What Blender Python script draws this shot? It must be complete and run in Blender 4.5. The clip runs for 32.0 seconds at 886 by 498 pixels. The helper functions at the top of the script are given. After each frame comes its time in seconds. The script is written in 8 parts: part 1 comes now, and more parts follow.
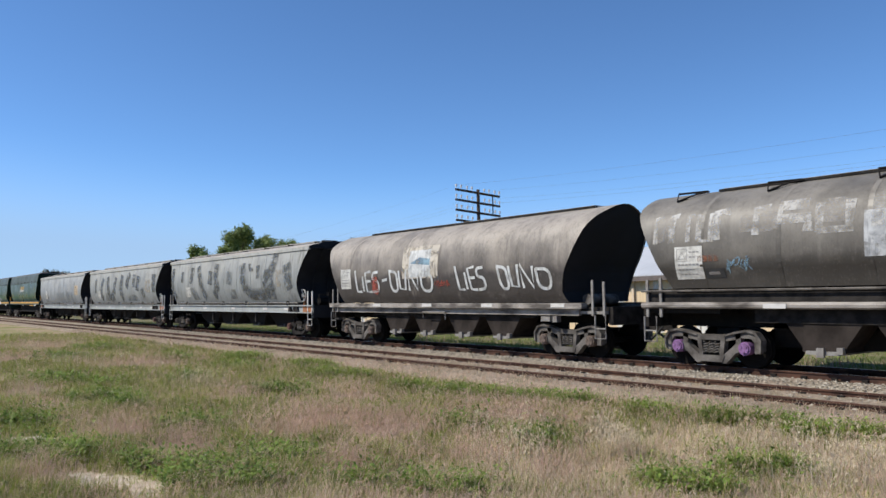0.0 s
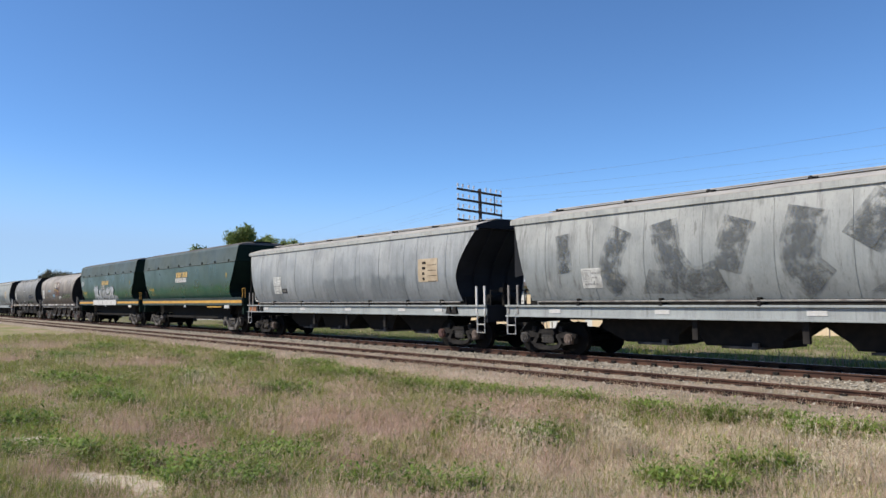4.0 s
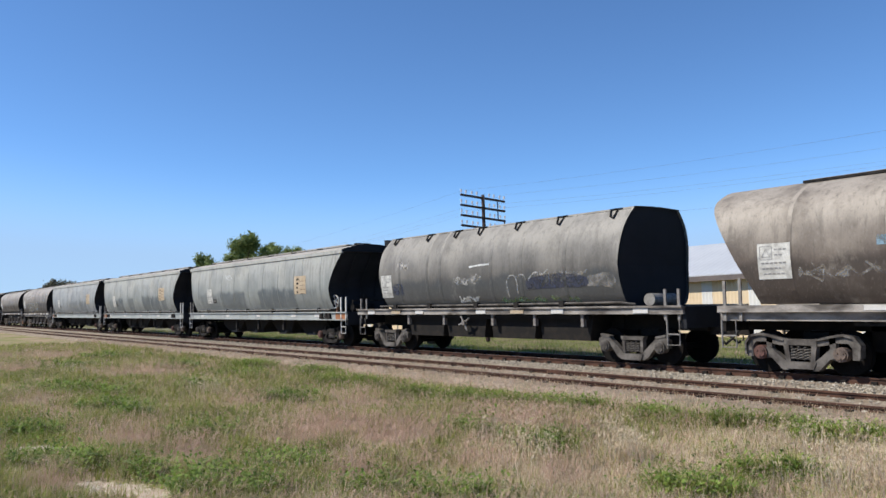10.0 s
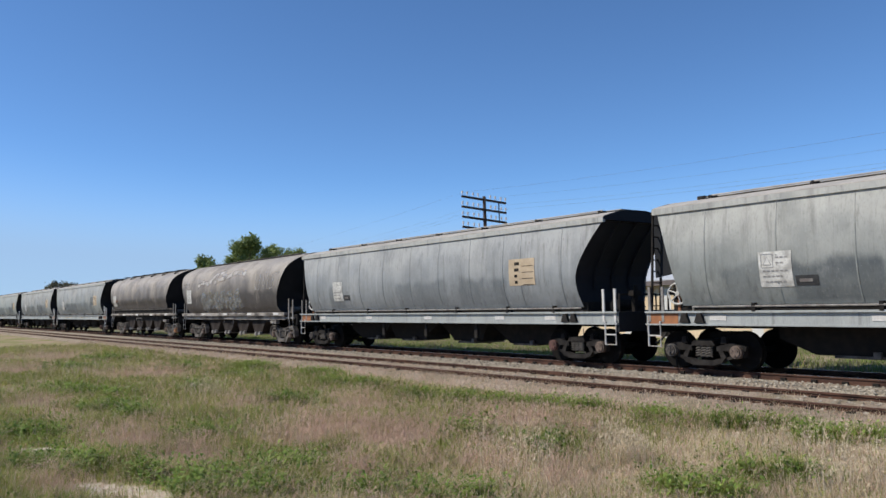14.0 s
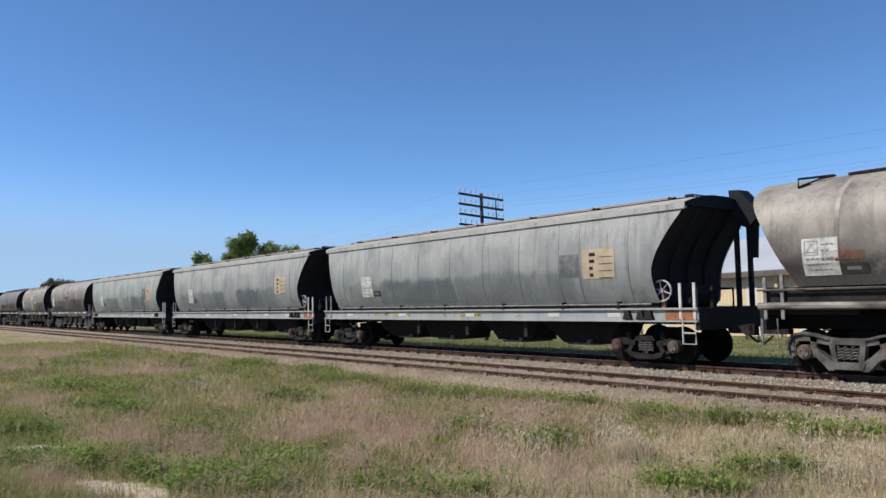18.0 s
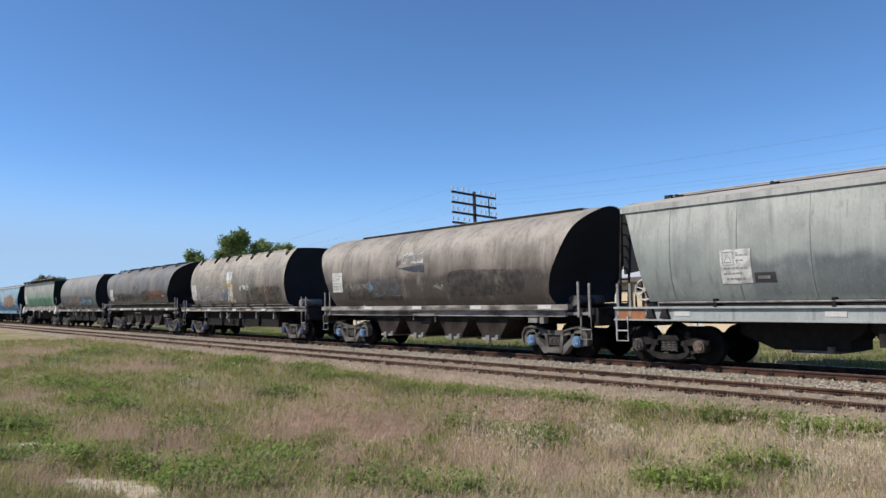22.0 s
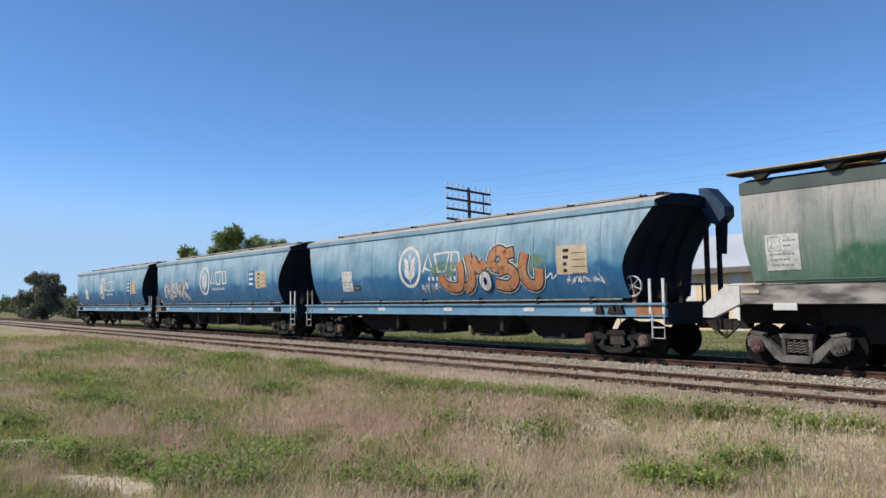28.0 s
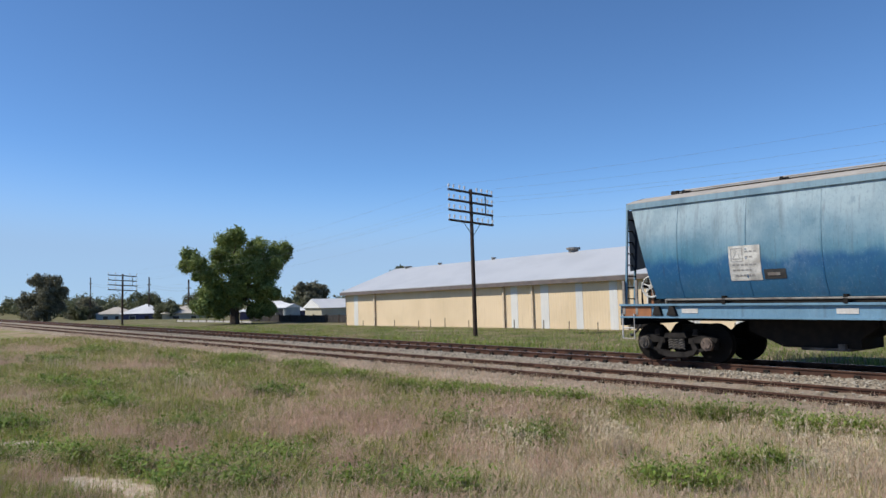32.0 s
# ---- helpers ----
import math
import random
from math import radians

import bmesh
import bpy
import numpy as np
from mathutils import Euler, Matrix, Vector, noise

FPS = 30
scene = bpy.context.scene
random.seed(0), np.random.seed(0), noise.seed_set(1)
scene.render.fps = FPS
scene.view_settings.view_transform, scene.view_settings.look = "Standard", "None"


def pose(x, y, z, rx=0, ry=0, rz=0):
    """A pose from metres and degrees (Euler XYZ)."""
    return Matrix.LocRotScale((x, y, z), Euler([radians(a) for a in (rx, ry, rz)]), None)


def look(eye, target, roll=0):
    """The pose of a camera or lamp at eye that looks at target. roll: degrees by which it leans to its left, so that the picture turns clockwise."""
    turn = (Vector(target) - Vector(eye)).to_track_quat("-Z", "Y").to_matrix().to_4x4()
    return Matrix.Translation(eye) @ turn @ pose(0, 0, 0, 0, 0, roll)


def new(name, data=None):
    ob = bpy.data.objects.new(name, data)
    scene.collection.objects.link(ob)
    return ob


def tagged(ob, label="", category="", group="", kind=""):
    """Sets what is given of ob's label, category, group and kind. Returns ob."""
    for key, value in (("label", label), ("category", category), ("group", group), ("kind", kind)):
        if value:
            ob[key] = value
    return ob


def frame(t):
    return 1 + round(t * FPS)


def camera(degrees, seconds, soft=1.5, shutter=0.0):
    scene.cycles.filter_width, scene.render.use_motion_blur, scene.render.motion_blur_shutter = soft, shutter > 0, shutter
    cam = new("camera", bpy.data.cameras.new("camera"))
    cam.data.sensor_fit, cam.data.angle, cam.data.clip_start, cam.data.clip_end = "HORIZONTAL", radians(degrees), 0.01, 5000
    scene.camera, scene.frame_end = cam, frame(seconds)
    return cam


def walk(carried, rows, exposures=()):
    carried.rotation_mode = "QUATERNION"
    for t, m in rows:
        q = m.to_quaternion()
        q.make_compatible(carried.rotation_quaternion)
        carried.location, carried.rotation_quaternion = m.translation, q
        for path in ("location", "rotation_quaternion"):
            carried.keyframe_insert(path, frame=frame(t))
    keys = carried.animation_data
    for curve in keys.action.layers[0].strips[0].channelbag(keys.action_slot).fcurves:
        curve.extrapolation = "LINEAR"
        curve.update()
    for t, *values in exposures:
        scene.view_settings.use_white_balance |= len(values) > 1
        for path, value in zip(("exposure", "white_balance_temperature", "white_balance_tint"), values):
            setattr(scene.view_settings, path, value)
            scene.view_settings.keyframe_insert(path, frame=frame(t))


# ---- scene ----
EYE = Vector((0, 0, 1.684))
# seconds, then the turn from the line of the track, the tilt and the lean, in degrees
TURNS = (
    (0, 38.297, 3.675, -0.513), (0.5, 38.393, 3.679, -0.662), (1, 38.446, 3.641, -0.59),
    (1.5, 38.404, 3.584, -0.575), (2, 38.402, 3.581, -0.618), (2.5, 38.34, 3.581, -0.629), (3, 38.28, 3.594, -0.584),
    (3.5, 38.202, 3.611, -0.586), (5.5, 38.161, 3.72, -0.832), (6, 38.188, 3.72, -0.745),
    (6.5, 38.151, 3.73, -0.882), (7, 38.147, 3.755, -0.918), (7.5, 37.994, 3.772, -0.937), (8, 37.886, 3.79, -0.997),
    (8.5, 37.863, 3.787, -1.017), (9, 37.939, 3.821, -1.148), (9.5, 37.93, 3.925, -1.219),
    (10, 37.895, 4.091, -1.095), (10.5, 37.879, 4.131, -1.041), (11, 37.82, 4.136, -1.021),
    (11.5, 37.781, 4.091, -1.001), (12, 37.746, 4.075, -0.983), (12.5, 37.747, 4.095, -1.202),
    (13, 37.757, 4.18, -1.132), (13.5, 37.767, 4.245, -1.043), (14, 37.802, 4.216, -1.104),
    (14.5, 37.869, 4.165, -1.042), (16.5, 37.74, 4.183, -1.381), (17, 37.82, 4.143, -1.312),
    (17.5, 37.905, 4.113, -1.247), (18, 38.022, 3.992, -1.163), (18.5, 38.114, 3.865, -0.994),
    (19, 38.083, 3.852, -0.912), (19.5, 38.022, 3.919, -1.002), (20, 38.018, 3.956, -1.034),
    (20.5, 38.043, 3.922, -1.201), (21, 38.191, 3.919, -1.177), (21.5, 38.343, 3.897, -1.188),
    (22, 38.56, 3.844, -1.001), (22.5, 38.665, 3.723, -0.928), (23, 38.719, 3.648, -0.972),
    (23.5, 38.727, 3.629, -1.036), (24, 38.721, 3.652, -1.12), (24.5, 38.773, 3.72, -1.109),
    (25, 38.865, 3.669, -1.032), (25.5, 38.944, 3.656, -1.045), (27.5, 38.933, 3.598, -1.049),
    (28, 38.969, 3.557, -1.018), (28.5, 39.014, 3.577, -1.161), (29, 39.007, 3.562, -1.137),
    (29.5, 39.006, 3.523, -1.131), (30, 38.982, 3.521, -1.07), (30.5, 38.886, 3.541, -1.089),
    (31, 38.854, 3.573, -1.233), (31.5, 38.812, 3.581, -1.206), (32, 38.819, 3.661, -1.087),
)


def held(turn, tilt, lean):
    a, b = radians(turn), radians(tilt)
    way = Vector((-math.cos(a) * math.cos(b), math.sin(a) * math.cos(b), math.sin(b)))
    return look(EYE, EYE + way * 10, lean)


cam = camera(59.92, 32.0, soft=1.5, shutter=0.0)
# the camera's own exposure drifts a little
STOPS = ((0, 0.10), (3, 0.15), (7, 0.17), (11, 0.19), (13, 0.08), (14, 0.0), (18, 0.0), (20, 0.05), (23, 0.05), (24, 0.0), (25, 0.03), (28, 0.10), (30, 0.13), (31, 0.11), (32, -0.04))
walk(cam, [(t, held(*r)) for t, *r in TURNS], STOPS)

# ---- light ----
SUN = Vector((-0.42, -0.67, 0.80)).normalized()
world = bpy.data.worlds.new("sky")
scene.world = world
world.use_nodes = True
sky = world.node_tree.nodes.new("ShaderNodeTexSky")
sky.sky_type, sky.sun_disc = "NISHITA", False
sky.sun_elevation = math.asin(SUN.z)
sky.sun_rotation = math.atan2(SUN.x, SUN.y)
sky.air_density, sky.dust_density, sky.ozone_density, sky.altitude = 0.68, 0.0, 3.0, 600
back = world.node_tree.nodes["Background"]
back.inputs["Strength"].default_value = 0.145
cool = world.node_tree.nodes.new("ShaderNodeMix")
cool.data_type, cool.blend_type = "RGBA", "MULTIPLY"
cool.inputs[0].default_value, cool.inputs[7].default_value = 1.0, (0.722, 0.952, 1.12, 1)
world.node_tree.links.new(sky.outputs[0], cool.inputs[6])
# the low air is a pale lavender haze
glow = world.node_tree.nodes.new("ShaderNodeRGBToBW")
world.node_tree.links.new(cool.outputs[2], glow.inputs[0])
depth = world.node_tree.nodes.new("ShaderNodeMapRange")
depth.interpolation_type = "SMOOTHSTEP"
depth.inputs[1].default_value, depth.inputs[2].default_value, depth.inputs[4].default_value = 2.5, 4.8, 0.85
world.node_tree.links.new(glow.outputs[0], depth.inputs[0])
haze = world.node_tree.nodes.new("ShaderNodeMix")
haze.data_type = "RGBA"
haze.inputs[7].default_value = (2.50, 3.64, 5.36, 1)
world.node_tree.links.new(depth.outputs[0], haze.inputs[0])
world.node_tree.links.new(cool.outputs[2], haze.inputs[6])
world.node_tree.links.new(haze.outputs[2], back.inputs["Color"])
sun = new("sun", bpy.data.lights.new("sun", "SUN"))
sun.data.energy, sun.data.angle, sun.data.color = 5.0, radians(0.53), (1.0, 0.94, 0.83)
sun.matrix_world = look(SUN * 50, (0, 0, 0))

# ---- materials ----


class Tree:
    """A short hand for node trees."""

    def __init__(self, name, rough=0.7, metal=0.0):
        self.m = bpy.data.materials.new(name)
        self.m.use_nodes = True
        self.t = self.m.node_tree
        self.b = self.t.nodes["Principled BSDF"]
        self.b.inputs["Roughness"].default_value = rough
        self.b.inputs["Metallic"].default_value = metal
        self.b.inputs["Specular IOR Level"].default_value = 0.35 if rough < 0.8 else 0.12
        self.pos = self.add("ShaderNodeTexCoord").outputs["Object"]

    def add(self, kind, **values):
        n = self.t.nodes.new(kind)
        for k, v in values.items():
            if k in n.inputs:
                self.put(n.inputs[k], v)
        return n

    def put(self, socket, v):
        if isinstance(v, bpy.types.NodeSocket):
            self.t.links.new(v, socket)
        else:
            socket.default_value = v

    def scaled(self, x, y, z, pos=None):
        n = self.add("ShaderNodeMapping", Vector=pos or self.pos, Scale=(x, y, z))
        return n.outputs[0]

    def noise(self, scale, detail=4.0, stretch=None, pos=None, rough=0.55):
        v = self.scaled(*stretch, pos=pos) if stretch else (pos or self.pos)
        return self.add("ShaderNodeTexNoise", Vector=v, Scale=scale, Detail=detail, Roughness=rough).outputs["Fac"]

    def ramp(self, v, lo, hi, a=0.0, b=1.0):
        n = self.add("ShaderNodeMapRange")
        n.interpolation_type = "SMOOTHSTEP"
        for i, x in enumerate((v, lo, hi, a, b)):
            self.put(n.inputs[i], x)
        return n.outputs[0]

    def math(self, how, a, b=0.5):
        n = self.add("ShaderNodeMath")
        n.operation = how
        self.put(n.inputs[0], a)
        self.put(n.inputs[1], b)
        return n.outputs[0]

    def mix(self, fac, a, b, how="MIX"):
        n = self.add("ShaderNodeMix")
        n.data_type, n.blend_type = "RGBA", how
        self.put(n.inputs[0], fac)
        for s, v in ((n.inputs[6], a), (n.inputs[7], b)):
            self.put(s, v if isinstance(v, bpy.types.NodeSocket) else (*v, 1))
        return n.outputs[2]

    def axis(self, which):
        n = self.add("ShaderNodeSeparateXYZ", Vector=self.pos)
        return n.outputs[which]

    def random(self):
        return self.add("ShaderNodeObjectInfo").outputs["Random"]

    def bump(self, height, strength=0.3, distance=0.01):
        n = self.add("ShaderNodeBump", Height=height, Strength=strength, Distance=distance)
        self.put(self.b.inputs["Normal"], n.outputs[0])

    def leafy(self, colour, share=0.4):
        """Lets part of the light through thin blades and leaves."""
        n = self.add("ShaderNodeBsdfTranslucent", Color=colour)
        m = self.add("ShaderNodeMixShader", Fac=share)
        self.t.links.new(self.b.outputs[0], m.inputs[1])
        self.t.links.new(n.outputs[0], m.inputs[2])
        out = [k for k in self.t.nodes if k.type == "OUTPUT_MATERIAL"][0]
        self.t.links.new(m.outputs[0], out.inputs["Surface"])
        return self.done(colour)

    def done(self, colour, rough=None):
        self.put(self.b.inputs["Base Color"], colour if isinstance(colour, bpy.types.NodeSocket) else (*colour, 1))
        if rough is not None:
            self.put(self.b.inputs["Roughness"], rough)
        return self.m


def plain(name, c, c2=None, scale=6.0, rough=0.7, metal=0.0, bump=0.15, fine=60.0, stretch=None):
    """Two tones mingled at two scales, with a fine relief."""
    t = Tree(name, rough, metal)
    c2 = c2 or tuple(v * 0.7 for v in c)
    n = t.noise(scale, 5, stretch)
    g = t.noise(fine, 3)
    col = t.mix(t.ramp(n, 0.35, 0.68), c, c2)
    col = t.mix(t.ramp(g, 0.3, 0.75, 0, 0.35), col, tuple(v * 0.6 for v in c2))
    t.bump(g, bump, 0.005)
    return t.done(col, t.ramp(n, 0.3, 0.7, max(rough - 0.12, 0.05), min(rough + 0.12, 1)))


M = {}
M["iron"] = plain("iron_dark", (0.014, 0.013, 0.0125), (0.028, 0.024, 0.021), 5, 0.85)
M["bogie"] = plain("bogie_dust", (0.175, 0.160, 0.145), (0.060, 0.053, 0.048), 3.0, 0.85)
M["bogie_dark"] = plain("bogie_oil", (0.036, 0.032, 0.029), (0.016, 0.0145, 0.014), 4, 0.85)
M["slope"] = plain("slope_sheet", (0.046, 0.037, 0.032), (0.021, 0.017, 0.015), 1.6, 0.8)
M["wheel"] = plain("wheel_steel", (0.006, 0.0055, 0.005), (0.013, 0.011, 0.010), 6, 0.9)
M["rail"] = plain("rail_rust", (0.105, 0.055, 0.038), (0.055, 0.032, 0.025), 2.5, 0.85)
M["railhead"] = plain("rail_head", (0.42, 0.40, 0.38), (0.30, 0.27, 0.25), 3, 0.35, 0.8)
M["railhead_rust"] = plain("rail_head_rust", (0.19, 0.11, 0.08), (0.11, 0.065, 0.05), 3, 0.7, 0.2)
M["sleeper"] = plain("sleeper_wood", (0.13, 0.105, 0.085), (0.07, 0.055, 0.045), 3, 0.9, stretch=(8, 1, 1))
M["weathered"] = plain("weathered_stake", (0.24, 0.20, 0.16), (0.14, 0.115, 0.095), 3, 0.9, stretch=(8, 8, 0.8))
M["post"] = plain("old_timber", (0.085, 0.062, 0.050), (0.045, 0.033, 0.028), 3, 0.9, stretch=(8, 8, 0.8))
M["white"] = plain("white_paint", (0.62, 0.60, 0.57), (0.48, 0.46, 0.43), 4, 0.6)
M["placard"] = plain("placard_paint", (0.64, 0.63, 0.59), (0.36, 0.35, 0.325), 5, 0.6)
M["tan"] = plain("tan_panel", (0.50, 0.40, 0.28), (0.40, 0.31, 0.21), 3, 0.6)
M["pale_tan"] = plain("pale_tan", (0.66, 0.54, 0.40), (0.56, 0.45, 0.32), 3, 0.6)
M["ink"] = plain("ink_black", (0.03, 0.03, 0.032), (0.05, 0.05, 0.05), 8, 0.6)
M["faint"] = plain("faint_ink", (0.20, 0.20, 0.20), (0.32, 0.31, 0.30), 8, 0.7)
M["pipe"] = plain("pipe_grey", (0.28, 0.27, 0.25), (0.16, 0.14, 0.13), 5, 0.6)
M["yellow"] = plain("yellow_paint", (0.62, 0.34, 0.05), (0.50, 0.26, 0.05), 3, 0.55)
M["gold"] = plain("pale_gold", (0.62, 0.42, 0.16), (0.48, 0.31, 0.12), 6, 0.6)
M["orange"] = plain("orange_rust", (0.36, 0.15, 0.06), (0.24, 0.10, 0.05), 3, 0.7)
M["ceramic"] = plain("white_ceramic", (0.75, 0.75, 0.74), (0.6, 0.6, 0.6), 10, 0.25, bump=0.02)
M["hub_red"] = plain("hub_red", (0.135, 0.062, 0.050), (0.07, 0.042, 0.036), 8, 0.75)
M["hub_blue"] = plain("hub_blue", (0.055, 0.065, 0.19), (0.035, 0.04, 0.09), 8, 0.7)
M["hub_purple"] = plain("hub_purple", (0.25, 0.13, 0.29), (0.14, 0.07, 0.16), 8, 0.7)
M["spout_blue"] = plain("spout_blue", (0.022, 0.055, 0.105), (0.012, 0.03, 0.06), 2, 0.7)
M["hub_sky"] = plain("hub_sky", (0.17, 0.29, 0.45), (0.09, 0.14, 0.23), 8, 0.7)
M["hub_orange"] = plain("hub_orange", (0.42, 0.20, 0.07), (0.25, 0.12, 0.06), 8, 0.7)
M["hub_tan"] = plain("hub_tan", (0.17, 0.125, 0.10), (0.08, 0.06, 0.05), 8, 0.75)
M["rubber"] = plain("rubber", (0.02, 0.02, 0.02), (0.03, 0.03, 0.03), 8, 0.6)


def paint(name, main, dust, patch=None, low=1.66, high=2.50, cover=0.5, streaks=0.5, rough=0.55, grime=(0.05, 0.042, 0.036), fields=(), deep=0.92, scuff=0.25):
    """Weathered wagon paint: dust on the upper plates, rain streaks, over-painted or washed patches low on the side."""
    t = Tree(name, rough)
    z, big = t.axis(2), t.noise(0.55, 3)
    col = t.mix(t.ramp(t.math("ADD", z, t.math("MULTIPLY", big, 1.6)), 2.9, 4.4), main, dust)
    rain = t.noise(5.0, 5, (1, 1, 0.07), rough=0.65)
    col = t.mix(t.ramp(rain, 0.48, 0.78, 0, streaks), col, grime)
    pale = t.noise(3.1, 4, (1, 1, 0.10), rough=0.6)
    col = t.mix(t.ramp(pale, 0.55, 0.85, 0, streaks * 0.7), col, tuple(min(v * 1.5 + 0.04, 0.8) for v in dust))
    mottle = t.noise(0.85, 6, (1, 1, 0.8), rough=0.6)
    col = t.mix(t.ramp(mottle, 0.42, 0.68, 0, 0.45), col, tuple(v * 0.62 for v in main))
    col = t.mix(t.ramp(mottle, 0.44, 0.28, 0, 0.25), col, tuple(min(v * 1.2, 0.8) for v in dust))
    if patch:
        wob = t.math("MULTIPLY", t.math("SUBTRACT", t.noise(1.1, 5, (1, 0, 0.4), rough=0.6), 0.5), 0.9)
        band = t.math("MULTIPLY", t.ramp(z, low - 0.1, low + 0.06), t.ramp(t.math("ADD", z, wob), high + 0.13, high - 0.13))
        where = t.ramp(t.noise(0.32, 3, (1, 0, 0.3)), 0.60 - cover * 0.3, 0.68 - cover * 0.3)
        if fields:
            # plates that were rolled over or rubbed by hand, ragged at their rims: from, to, strength
            x = t.math("ADD", t.axis(0), t.math("MULTIPLY", t.math("SUBTRACT", t.noise(1.6, 5), 0.5), 0.5))
            for k, (a, b, f) in enumerate(fields):
                g = t.math("MULTIPLY", t.math("MULTIPLY", t.ramp(x, a - 0.10, a + 0.10), t.ramp(x, b + 0.10, b - 0.10)), f)
                where = g if not k else t.math("MAXIMUM", where, g)
        where = t.math("MULTIPLY", where, t.math("MULTIPLY", t.ramp(t.noise(1.6, 5), 0.25, 0.5, 0.7, 1.0), t.ramp(z, low, high, 0.66, 1.0)))
        col = t.mix(t.math("MULTIPLY", t.math("MULTIPLY", band, where), deep), col, patch)
    worn = t.noise(1.7, 8, (0.9, 1, 0.55), rough=0.72)
    col = t.mix(t.ramp(worn, 0.50, 0.68, 0, scuff), col, tuple(v * 0.55 for v in main))
    col = t.mix(t.ramp(worn, 0.46, 0.30, 0, scuff * 0.8), col, tuple(min(v * 1.15, 0.8) for v in dust))
    spots = t.noise(2.2, 6)
    col = t.mix(t.ramp(spots, 0.60, 0.74, 0, 0.35), col, tuple(v * 0.55 for v in main))
    speck = t.noise(26.0, 4, (1, 1, 0.45), rough=0.7)
    col = t.mix(t.ramp(speck, 0.52, 0.75, 0, 0.35), col, tuple(v * 0.45 for v in main))
    col = t.mix(t.ramp(speck, 0.46, 0.25, 0, 0.2), col, tuple(min(v * 1.35, 0.8) for v in dust))
    drip = t.noise(14.0, 4, (1, 1, 0.05), rough=0.7)
    col = t.mix(t.ramp(drip, 0.56, 0.72, 0, streaks * 0.7), col, grime)
    rust = t.ramp(t.noise(7.0, 6, (1, 1, 0.6)), 0.68, 0.78, 0, 0.6)
    col = t.mix(rust, col, (0.13, 0.06, 0.035))
    t.bump(t.noise(3.0, 3), 0.12, 0.02)
    return t.done(col, t.ramp(big, 0.3, 0.7, rough - 0.1, rough + 0.15))


